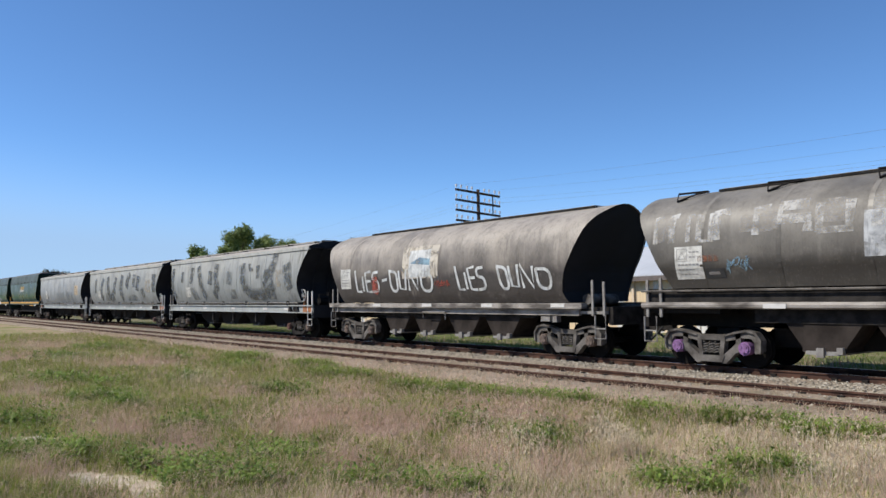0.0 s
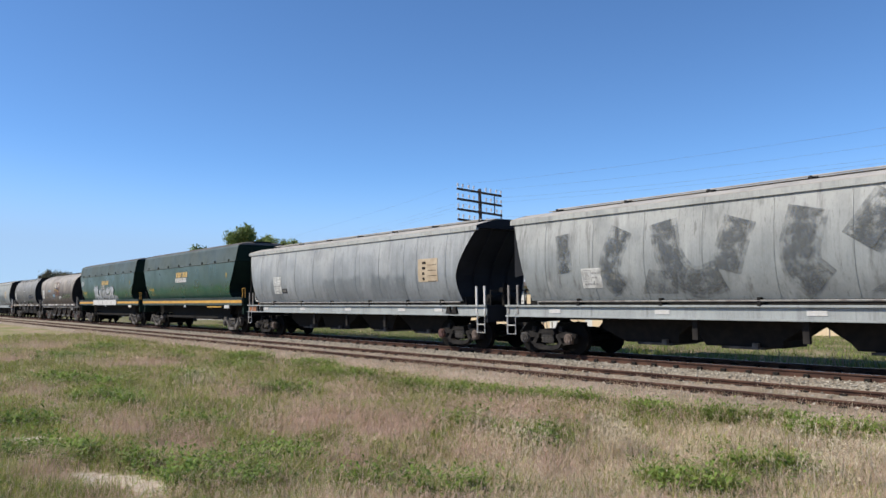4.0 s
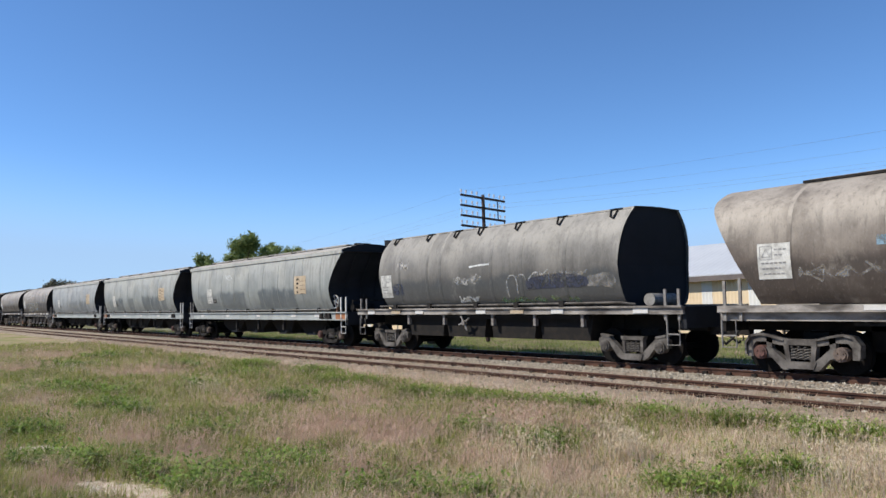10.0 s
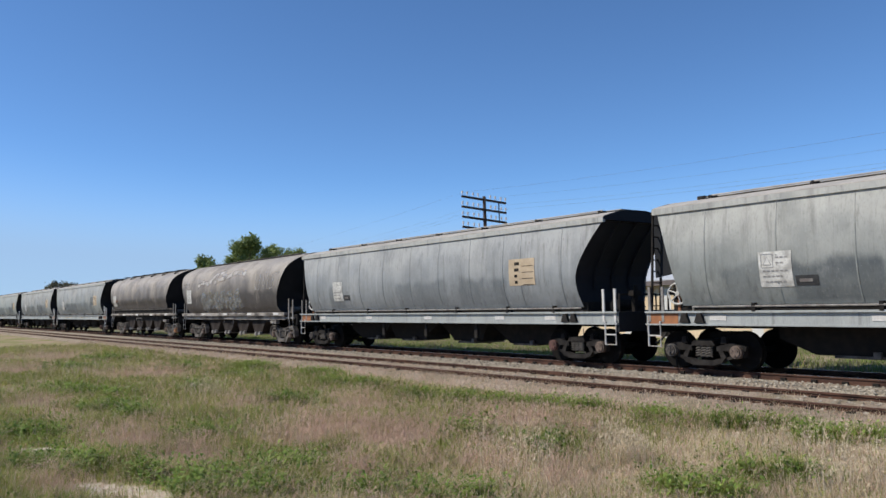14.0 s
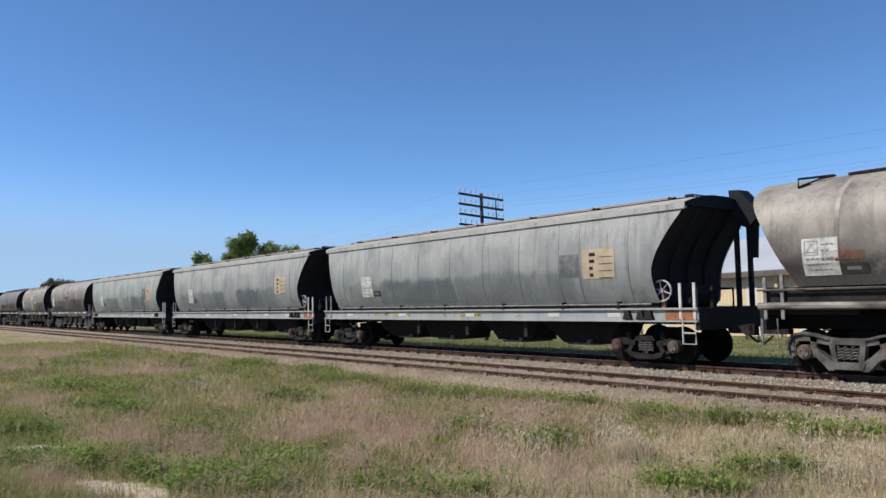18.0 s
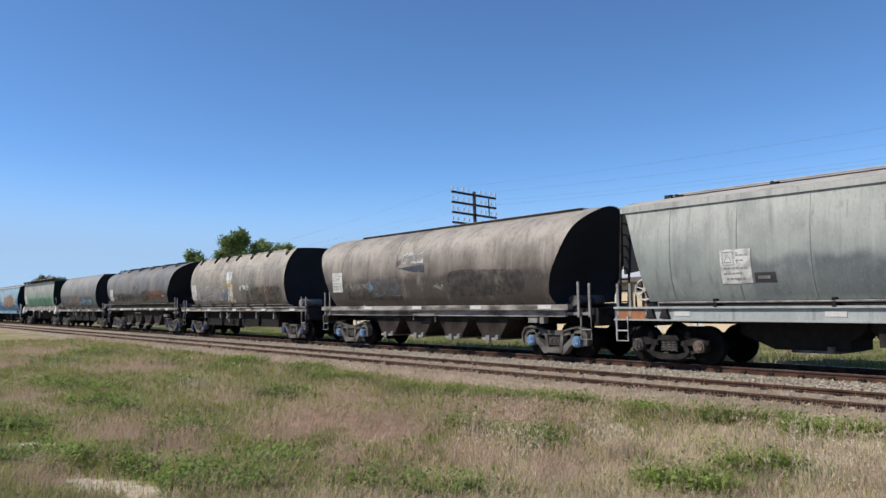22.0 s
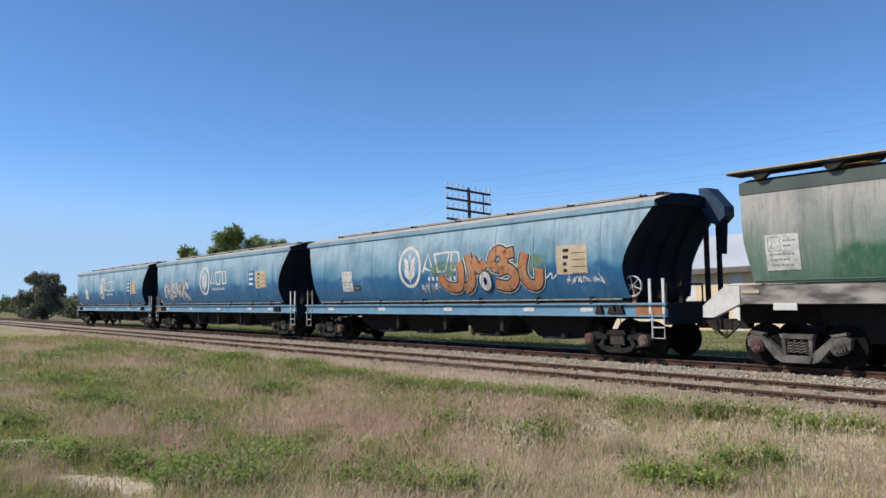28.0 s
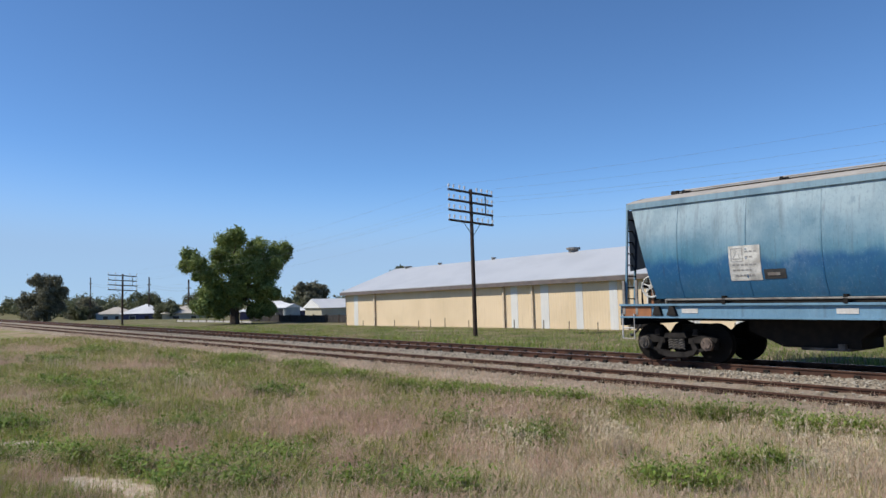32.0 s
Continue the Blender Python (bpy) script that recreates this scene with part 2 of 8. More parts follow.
GREY = (0.235, 0.250, 0.240)
DARK = (0.062, 0.074, 0.084)   # rubbed lower plates
PAINT = {
    "tank_cream": paint("paint_tank_cream", (0.15, 0.127, 0.105), (0.345, 0.305, 0.255), (0.07, 0.062, 0.045), 1.6, 2.5, 0.6, 0.75, 0.6, (0.075, 0.05, 0.038), ((-3.4, -1.2, 0.8), (1.0, 5.2, 0.9)), scuff=0.5),
    "grey": paint("grey_green_paint", GREY, (0.35, 0.35, 0.325), DARK, fields=((-7.0, -4.2, 0.55), (-4.2, -0.9, 0.85), (0.7, 2.2, 0.9), (2.2, 4.6, 0.95), (5.6, 6.6, 0.3))),
    "grey_ladder": paint("grey_plate_paint", GREY, (0.36, 0.36, 0.335), DARK, fields=((-6.9, -6.0, 0.5), (-5.3, -3.4, 0.95), (-2.1, -0.8, 0.75), (1.2, 2.9, 0.9), (3.0, 4.8, 0.95), (5.1, 6.1, 0.7))),
    "grey_square": paint("grey_square_paint", (0.245, 0.268, 0.250), (0.36, 0.365, 0.335), DARK, fields=((-5.3, -3.9, 0.75), (-3.9, -1.2, 0.85), (0.0, 1.6, 0.55), (1.8, 5.0, 1.0))),
    "grey_band": paint("grey_banded_paint", GREY, (0.36, 0.355, 0.33), DARK, fields=((-7.2, -2.2, 0.65), (-2.2, -0.7, 0.9), (0.9, 4.0, 1.0), (4.0, 5.2, 0.6))),
    "grey_pale": paint("grey_pale_paint", (0.24, 0.255, 0.262), (0.345, 0.35, 0.345), DARK, fields=((-6.4, -5.2, 0.6), (-1.4, 1.6, 0.5), (2.3, 4.6, 0.6))),
    "grey_patch": paint("grey_patched_paint", GREY, (0.35, 0.35, 0.335), DARK, fields=((-6.9, -4.9, 0.45), (-4.8, -0.2, 0.95), (-0.2, 5.0, 0.6))),
    "smear": paint("grey_smeared_paint", (0.25, 0.265, 0.262), (0.35, 0.35, 0.33), None, streaks=0.75),
    "brown": paint("brown_grey_paint", (0.085, 0.072, 0.063), (0.33, 0.295, 0.255), (0.050, 0.044, 0.041), cover=1.1, streaks=0.5, rough=0.55, scuff=0.4),
    "brown_rust": paint("brown_rust_paint", (0.092, 0.069, 0.056), (0.325, 0.288, 0.245), (0.052, 0.042, 0.036), cover=1.1, streaks=0.6, rough=0.6, scuff=0.4),
    "brown_dark": paint("brown_dark_paint", (0.074, 0.066, 0.056), (0.195, 0.180, 0.158), (0.044, 0.040, 0.036), cover=1.0, streaks=0.4, rough=0.5, scuff=0.35),
    "tank": paint("tank_grey_paint", (0.105, 0.098, 0.090), (0.26, 0.245, 0.22), (0.062, 0.066, 0.068), cover=0.9, streaks=0.5, scuff=0.35),
    "green": paint("green_paint", (0.030, 0.070, 0.058), (0.070, 0.105, 0.092), (0.007, 0.072, 0.030), 1.7, 2.45, 0.9, 0.22, 0.34, deep=0.8),
    "green_top": paint("green_dusty_paint", (0.040, 0.062, 0.054), (0.074, 0.092, 0.082), None, streaks=0.3),
    "mint": paint("green_white_paint", (0.105, 0.185, 0.135), (0.33, 0.315, 0.285), (0.014, 0.095, 0.042), 1.8, 2.56, 2.0, 0.6, fields=((-4.8, 5.7, 1.0),)),
    "blue": paint("blue_paint", (0.060, 0.195, 0.290), (0.275, 0.37, 0.42), (0.010, 0.082, 0.215), 1.6, 2.46, 1.55, 0.45, 0.45),
    "sill_grey": paint("sill_grey_paint", (0.34, 0.355, 0.345), (0.40, 0.40, 0.375), None, streaks=0.5),
    "sill_blue": paint("sill_blue_paint", (0.14, 0.265, 0.37), (0.20, 0.31, 0.385), None, streaks=0.4),
    "sill_worn": plain("worn_sill", (0.40, 0.365, 0.33), (0.085, 0.075, 0.068), 1.5, 0.8, stretch=(0.7, 1, 2)),
    "roof": plain("dusty_roof", (0.45, 0.415, 0.375), (0.33, 0.31, 0.285), 1.4, 0.85),
    "roof_dark": plain("dusty_roof_dark", (0.16, 0.14, 0.125), (0.09, 0.082, 0.075), 1.4, 0.85),
    # near-black paint for the wagon ends: their shade is put into the colour
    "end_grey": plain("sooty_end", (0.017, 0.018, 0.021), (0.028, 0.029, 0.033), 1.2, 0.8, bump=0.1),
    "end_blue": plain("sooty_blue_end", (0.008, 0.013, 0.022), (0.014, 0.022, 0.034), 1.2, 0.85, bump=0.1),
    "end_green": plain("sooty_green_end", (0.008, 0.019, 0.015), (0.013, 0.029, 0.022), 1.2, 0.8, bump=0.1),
}

# ---- mesh helpers ----


def obj(name, bm, mat, parent=None, label="", smooth=False):
    """Links a bmesh as one mesh object."""
    bmesh.ops.recalc_face_normals(bm, faces=bm.faces)
    me = bpy.data.meshes.new(name)
    bm.to_mesh(me)
    bm.free()
    return link(name, me, mat, parent, label, smooth)


def link(name, me, mat, parent=None, label="", smooth=False):
    if mat is not None and not me.materials:
        me.materials.append(mat)
    if smooth:
        me.polygons.foreach_set("use_smooth", [True] * len(me.polygons))
    ob = new(name, me)
    if parent is not None:
        ob.parent = parent
    if label:
        ob["label"] = label
    return ob


def part(name, bm, material, parent, label="", smooth=False):
    return obj(name, bm, material, parent, label, smooth)


def box(bm, x0, x1, y0, y1, z0, z1, m=None):
    vs = [bm.verts.new((x, y, z)) for x in (x0, x1) for y in (y0, y1) for z in (z0, z1)]
    for a, b, c, d in ((0, 1, 3, 2), (4, 6, 7, 5), (0, 4, 5, 1), (2, 3, 7, 6), (0, 2, 6, 4), (1, 5, 7, 3)):
        bm.faces.new((vs[a], vs[b], vs[c], vs[d]))
    if m is not None:
        bmesh.ops.transform(bm, matrix=m, verts=vs)
    return vs


def boxes(*dims):
    bm = bmesh.new()
    for d in dims:
        box(bm, *d)
    return bm


def tube(bm, pts, r, n=6, closed=False):
    """A pipe along a line of points."""
    pts = [Vector(p) for p in pts]
    rings = []
    for i, p in enumerate(pts):
        a = pts[i - 1] if (i or closed) else p
        b = pts[(i + 1) % len(pts)] if (i < len(pts) - 1 or closed) else p
        d = (b - a).normalized()
        u = d.cross(Vector((0.1, 0.2, 1) if abs(d.z) < 0.9 else (1, 0.2, 0))).normalized()
        w = d.cross(u)
        rings.append([bm.verts.new(p + (u * math.cos(k * 2 * math.pi / n) + w * math.sin(k * 2 * math.pi / n)) * r) for k in range(n)])
    m = len(rings)
    for i in range(m if closed else m - 1):
        for k in range(n):
            bm.faces.new((rings[i][k], rings[i][(k + 1) % n], rings[(i + 1) % m][(k + 1) % n], rings[(i + 1) % m][k]))
    if not closed:
        bm.faces.new(rings[0][::-1])
        bm.faces.new(rings[-1])
    return bm


def pipe(pts, r, n=6, closed=False):
    return tube(bmesh.new(), pts, r, n, closed)


def disc(bm, c, r, y0, y1, n=20):
    """A round plate whose axis lies along y."""
    rings = [[bm.verts.new((c[0] + r * math.cos(k * 2 * math.pi / n), y, c[1] + r * math.sin(k * 2 * math.pi / n))) for k in range(n)] for y in (y0, y1)]
    bm.faces.new(rings[0])
    bm.faces.new(rings[1][::-1])
    for k in range(n):
        bm.faces.new((rings[0][k], rings[1][k], rings[1][(k + 1) % n], rings[0][(k + 1) % n]))


def prism(bm, outline, y0, y1):
    """A plate of an outline in x and z, between two depths."""
    a = [bm.verts.new((x, y0, z)) for x, z in outline]
    b = [bm.verts.new((x, y1, z)) for x, z in outline]
    bm.faces.new(a)
    bm.faces.new(b[::-1])
    for i in range(len(a)):
        bm.faces.new((a[i], b[i], b[(i + 1) % len(a)], a[(i + 1) % len(a)]))
    return bm


def fine(levels, z):
    """Half width and end of a hull's plates at height z."""
    for (z0, y0, a0, b0), (z1, y1, a1, b1) in zip(levels, levels[1:]):
        if z0 <= z <= z1:
            f = (z - z0) / max(z1 - z0, 1e-6)
            return y0 + (y1 - y0) * f, a0 + (a1 - a0) * f, b0 + (b1 - b0) * f
    return levels[-1][1:] if z > levels[-1][0] else levels[0][1:]


def curved(levels, n):
    """A finer row of levels through the given ones (Catmull-Rom)."""
    out = []
    L = [Vector(l) for l in levels]
    for i in range(len(L) - 1):
        p0, p1, p2, p3 = L[max(i - 1, 0)], L[i], L[i + 1], L[min(i + 2, len(L) - 1)]
        for k in range(n):
            t = k / n
            out.append(tuple(0.5 * ((2 * p1) + (p2 - p0) * t + (2 * p0 - 5 * p1 + 4 * p2 - p3) * t * t + (3 * p1 - p0 - 3 * p2 + p3) * t ** 3)))
    out.append(tuple(L[-1]))
    return out


def hull_sides(levels, nx=24):
    """The two long plates of a hopper. Levels: height, half width, left end, right end, from the bottom to the top."""
    bm = bmesh.new()
    for s in (-1, 1):
        grid = [[bm.verts.new((a + (b - a) * i / nx, s * y, z)) for i in range(nx + 1)] for z, y, a, b in levels]
        for g, h in zip(grid, grid[1:]):
            for i in range(nx):
                bm.faces.new((g[i], g[i + 1], h[i + 1], h[i]))
    return bm


def hull_end(levels, right, inset=0.05):
    bm = bmesh.new()
    rows = []
    for z, y, a, b in levels:
        x = b - inset if right else a + inset
        rows.append([bm.verts.new((x, y * k, z)) for k in (-1, -0.5, 0, 0.5, 1)])
    for g, h in zip(rows, rows[1:]):
        for i in range(4):
            if (g[i].co - h[i].co).length + (g[i + 1].co - h[i + 1].co).length > 1e-4:
                bm.faces.new((g[i], g[i + 1], h[i + 1], h[i]))
    return bm


def roof_sheet(levels, a_over=0.0):
    """The arched top over the last level of the sides: rows of height and half width."""
    bm = bmesh.new()
    rows = []
    for z, y, a, b in levels:
        rows.append([bm.verts.new((x, s * y, z)) for s in (-1, 1) for x in (a, a + (b - a) / 3, a + (b - a) * 2 / 3, b)])
    for g, h in zip(rows, rows[1:]):
        for o in (0, 4):
            for i in range(3):
                bm.faces.new((g[o + i], g[o + i + 1], h[o + i + 1], h[o + i]))
        bm.faces.new((g[0], g[4], h[4], h[0]))
        bm.faces.new((g[3], g[7], h[7], h[3]))
    t = rows[-1]
    for i in range(3):
        bm.faces.new((t[i], t[i + 1], t[4 + i + 1], t[4 + i]))
    return bm


def prism_x(outline, x0, x1):
    """A plate of an outline in y and z, between two x."""
    bm = bmesh.new()
    a = [bm.verts.new((x0, y, z)) for y, z in outline]
    b = [bm.verts.new((x1, y, z)) for y, z in outline]
    bm.faces.new(a)
    bm.faces.new(b[::-1])
    for i in range(len(a)):
        bm.faces.new((a[i], b[i], b[(i + 1) % len(a)], a[(i + 1) % len(a)]))
    return bm


# ---- the ground and the tracks ----
TRACK, SIDING = 17.525, 13.385   # middles of the two tracks


def ground_z(x, y):
    """The lie of the land under the sheet; rail tops are at zero."""
    far = -0.30 + 0.0065 * max(min(x + 30, 40), -300) - 0.008 * min(max(-110 - x, 0), 120)
    near = -0.26 + 0.14 * min(max((-x - 14) / 30, 0), 1) * (1 if y < 11.2 else max(0, (11.8 - y) / 0.6))
    near += 0.05 * noise.noise((x * 0.35, y * 0.35, 0)) * (1 if y < 11.0 else 0)
    f = min(max((y - 19.8) / 3, 0), 1)
    z = near * (1 - f) + far * f
    if 11.2 < y < 19.8:
        z = min(z, -0.36)
    return z


# patches of the field: middle and radius
LEAFY = ((-13.8, 2.4, 0.50), (-10.9, 2.0, 0.40), (-10.5, 2.4, 0.36), (-20.7, 4.3, 0.80), (-28.7, 6.1, 0.9), (-16.4, 4.3, 0.60), (-14.7, 4.2, 0.36), (-11.6, 4.3, 0.42), (-8.5, 3.3, 0.42),
         (-7.6, 3.4, 0.36), (-8.0, 2.9, 0.30), (-8.6, 4.4, 0.40), (-8.7, 4.0, 0.24), (-9.4, 2.9, 0.30), (-19.0, 6.9, 0.45), (-15.1, 7.1, 0.40), (-14.3, 7.4, 0.30), (-25.5, 8.9, 0.70),
         (-21.7, 9.2, 0.75), (-6.9, 4.3, 0.26), (-6.3, 4.6, 0.30), (-19.0, 5.0, 0.50), (-8.9, 7.4, 0.32), (-7.3, 7.4, 0.38), (-5.9, 4.9, 0.28), (-33.0, 8.6, 1.1))
VERGE = ((-16.8, 9.5, 0.50), (-16.0, 9.9, 0.45), (-13.5, 9.7, 0.50), (-12.2, 9.8, 0.55), (-11.1, 10.1, 0.52), (-10.1, 10.3, 0.55), (-9.3, 10.5, 0.38), (-7.9, 10.5, 0.52), (-6.8, 10.8, 0.50),
         (-6.1, 11.2, 0.45), (-5.2, 10.6, 0.46), (-4.7, 11.0, 0.40), (-3.4, 11.0, 0.7), (-4.6, 7.7, 0.24), (-4.3, 8.1, 0.24), (-4.7, 6.5, 0.34), (-4.3, 6.7, 0.22), (-19.5, 10.6, 0.8), (-23.5, 10.4, 0.9))
GREEN = LEAFY + VERGE
BARE = ((-12.3, 2.3, 0.34), (-11.7, 2.5, 0.26), (-8.9, 2.4, 0.42), (-8.3, 2.6, 0.36), (-12.6, 2.1, 0.24), (-9.9, 2.4, 0.16), (-7.9, 2.5, 0.3), (-9.4, 2.2, 0.22))
PINK = ((-18.3, 3.2, 0.9), (-24.0, 7.2, 1.6), (-36.0, 6.6, 2.4), (-12.2, 3.3, 0.75), (-10.2, 3.6, 0.62), (-14.7, 6.3, 0.75), (-10.4, 5.2, 0.6), (-10.9, 6.3, 0.75), (-8.8, 8.4, 0.8),
        (-9.6, 8.2, 0.6), (-9.5, 1.8, 0.42), (-13.6, 3.1, 0.36), (-9.3, 6.3, 0.75), (-13.2, 8.0, 0.7), (-5.9, 6.0, 0.4), (-7.1, 6.2, 0.5), (-8.0, 8.9, 0.5), (-29.0, 4.6, 1.8), (-7.6, 4.6, 0.4))


def near_to(spots, x, y):
    return max([1 - ((x - a) ** 2 + (y - b) ** 2) / (r * r) for a, b, r in spots] + [0])


def spread(values):
    return sorted(set(round(v, 3) for v in values))


def ground_sheet():
    xs = spread([-3000, -1500, -800, -500] + [-400 + 12 * i for i in range(25)] + [-110 + 2.5 * i for i in range(36)] + [-20 + 0.25 * i for i in range(81)] + [0.5 * i for i in range(24)]
                + [12 + 6 * i for i in range(12)] + [100, 160, 260, 500, 1000, 3000])
    ys = spread([-3000, -1000, -300, -100, -40, -15, -6, -2] + [0.25 * i for i in range(49)] + [12 + 0.5 * i for i in range(24)] + [24 + 2.5 * i for i in range(16)] + [66, 80, 110, 160, 260, 500, 1000, 3000])
    verts = [(x, y, ground_z(x, y)) for y in ys for x in xs]
    n = len(xs)
    faces = [(j * n + i, j * n + i + 1, (j + 1) * n + i + 1, (j + 1) * n + i) for j in range(len(ys) - 1) for i in range(n - 1)]
    me = bpy.data.meshes.new("ground")
    me.from_pydata(verts, [], faces)
    for name, spots in (("sand", BARE), ("lush", GREEN)):
        me.attributes.new(name, "FLOAT", "POINT").data.foreach_set("value", [min(near_to(spots, x, y) * 1.6, 1) if -45 < x < 8 and 0 < y < 13 else 0 for x, y, z in verts])
    t = Tree("dry_grassland", 0.95)
    big, mid, fin = t.noise(0.11, 4), t.noise(0.55, 5), t.noise(9.0, 6, rough=0.7)
    straw = t.mix(t.ramp(fin, 0.3, 0.7), (0.44, 0.35, 0.245), (0.66, 0.55, 0.41))
    pink = t.mix(t.ramp(fin, 0.3, 0.7), (0.25, 0.185, 0.115), (0.41, 0.305, 0.21))
    green = t.mix(t.ramp(fin, 0.3, 0.7), (0.15, 0.155, 0.05), (0.26, 0.255, 0.095))
    col = t.mix(t.ramp(mid, 0.40, 0.58), pink, green)
    dry = t.math("MULTIPLY", t.ramp(t.axis(0), -9.0, -4.5, 0.0, 1.0), t.ramp(t.axis(0), 60, 30))
    col = t.mix(t.math("MAXIMUM", t.math("MULTIPLY", dry, t.ramp(mid, 0.35, 0.5, 0.5, 1.0)), t.ramp(big, 0.56, 0.70, 0, 0.6)), col, straw)
    for name, c, d in (("lush", (0.085, 0.11, 0.033), (0.17, 0.20, 0.07)), ("sand", (0.40, 0.33, 0.25), (0.60, 0.52, 0.42))):
        f = t.add("ShaderNodeAttribute")
        f.attribute_name = name
        f = t.ramp(t.math("ADD", f.outputs["Fac"], t.math("MULTIPLY", t.math("SUBTRACT", fin, 0.5), 1.2)), 0.3, 0.7)
        col = t.mix(f, col, t.mix(t.ramp(fin, 0.3, 0.7), c, d))
    y = t.axis(1)
    strip = t.math("MULTIPLY", t.ramp(y, 11.2, 11.9), t.ramp(y, 16.1, 14.8))
    col = t.mix(t.math("MULTIPLY", strip, t.ramp(mid, 0.3, 0.5, 0.55, 0.9)), col, t.mix(t.ramp(fin, 0.35, 0.65), (0.26, 0.20, 0.155), (0.44, 0.365, 0.295)))
    beyond = t.math("MULTIPLY", t.ramp(y, 19, 21), t.ramp(mid, 0.35, 0.62, 0.45, 0.9))
    col = t.mix(beyond, col, t.mix(t.ramp(fin, 0.3, 0.7), (0.066, 0.078, 0.028), (0.145, 0.14, 0.068)))
    t.bump(fin, 0.6, 0.04)
    ob = link("ground", me, t.done(col), smooth=True)
    return tagged(ob, "dry grassland with pinkish seed heads, green patches and bare soil", "ground", kind="structure")


ground = ground_sheet()


def ballast_bed(name, mid, half, top, foot, label, dirt=0.0):
    """A bed of broken stone, uneven on top."""
    xs = spread([-900, -500, -300] + [-220 + 5 * i for i in range(32)] + [-60 + 0.5 * i for i in range(140)] + [10 + 4 * i for i in range(20)] + [120, 300, 900])
    ys = [-half - 0.55, -half - 0.3, -half, -half * 0.75, -0.45, 0, 0.45, half * 0.75, half, half + 0.3, half + 0.55]
    zs = [foot, (top + foot) / 2 + 0.02, top - 0.02, top, top, top, top, top, top - 0.02, (top + foot) / 2 + 0.02, foot]
    verts = [(x, mid + y, z + 0.018 * noise.noise((x * 2.1, y * 2.3, mid))) for y, z in zip(ys, zs) for x in xs]
    n = len(xs)
    faces = [(j * n + i, j * n + i + 1, (j + 1) * n + i + 1, (j + 1) * n + i) for j in range(len(ys) - 1) for i in range(n - 1)]
    me = bpy.data.meshes.new(name)
    me.from_pydata(verts, [], faces)
    t = Tree(name + "_stone", 0.95)
    v = t.add("ShaderNodeTexVoronoi", Vector=t.pos, Scale=17.0)
    n1 = t.noise(0.5, 4)
    col = t.mix(v.outputs["Color"], (0.16, 0.138, 0.105), (0.43, 0.38, 0.305))
    col = t.mix(t.ramp(n1, 0.4, 0.7, 0, 0.6), col, (0.28, 0.21, 0.16))
    if dirt:
        soil = t.mix(t.ramp(t.noise(11.0, 6, rough=0.7), 0.35, 0.65), (0.19, 0.145, 0.105), (0.38, 0.305, 0.235))
        soil = t.mix(t.ramp(t.noise(1.3, 5), 0.45, 0.62, 0, 0.6), soil, (0.17, 0.145, 0.085))
        edge = t.ramp(t.math("ADD", t.axis(1), t.math("MULTIPLY", n1, 0.8)), mid + 0.9, mid + 1.6, dirt, 0.25)
        col = t.mix(edge, col, soil)
    t.bump(v.outputs["Distance"], 0.9 - 0.5 * dirt, 0.05)
    return tagged(link(name, me, t.done(col)), label, "ballast", kind="structure")


bed_main = ballast_bed("ballast", TRACK, 1.75, -0.15, -0.48, "bed of grey-brown broken stone under the main line")
bed_side = ballast_bed("ballast_siding", SIDING, 1.35, -0.122, -0.42, "dirt-choked ballast with dry grass under the siding", 0.9)



def loose_stones():
    """Stones that stick out of both beds, as one heap."""
    rnd = random.Random(4)
    verts, faces = [], []
    shapes = []
    for k in range(6):
        pts = []
        for a in range(5):
            pts.append((math.cos(a * 1.257) * rnd.uniform(0.7, 1.1), math.sin(a * 1.257) * rnd.uniform(0.7, 1.1), rnd.uniform(-0.1, 0.3)))
        shapes.append(pts + [(rnd.uniform(-0.2, 0.2), rnd.uniform(-0.2, 0.2), rnd.uniform(0.6, 0.9))])
    count = 0
    while count < 24000:
        x = -rnd.random() ** 1.5 * 62 + 7
        if rnd.random() < 0.80:
            y, top = rnd.uniform(TRACK - 2.2, TRACK + 1.6), -0.15
            if y < TRACK - 1.75:
                top -= (TRACK - 1.75 - y) * 0.5
        else:
            y, top = rnd.uniform(SIDING - 0.9, SIDING + 2.0), -0.122
            if abs(y - SIDING) > 1.35:
                top -= (abs(y - SIDING) - 1.35) * 0.35
        s = rnd.uniform(0.02, 0.05)
        b = len(verts)
        a = rnd.uniform(0, 6.3)
        c, d = math.cos(a) * s, math.sin(a) * s
        for px, py, pz in shapes[rnd.randrange(6)]:
            verts.append((x + px * c - py * d, y + px * d + py * c, top + pz * s))
        faces += [(b + i, b + (i + 1) % 5, b + 5) for i in range(5)]
        count += 1
    me = bpy.data.meshes.new("loose_stones")
    me.from_pydata(verts, [], faces)
    t = Tree("broken_stone", 0.9)
    r = t.add("ShaderNodeNewGeometry").outputs["Random Per Island"]
    col = t.mix(r, (0.12, 0.104, 0.082), (0.44, 0.395, 0.325))
    return tagged(link("loose_stones", me, t.done(col)), "grey and tan broken ballast stones", "stones", kind="stuff")


loose_stones()


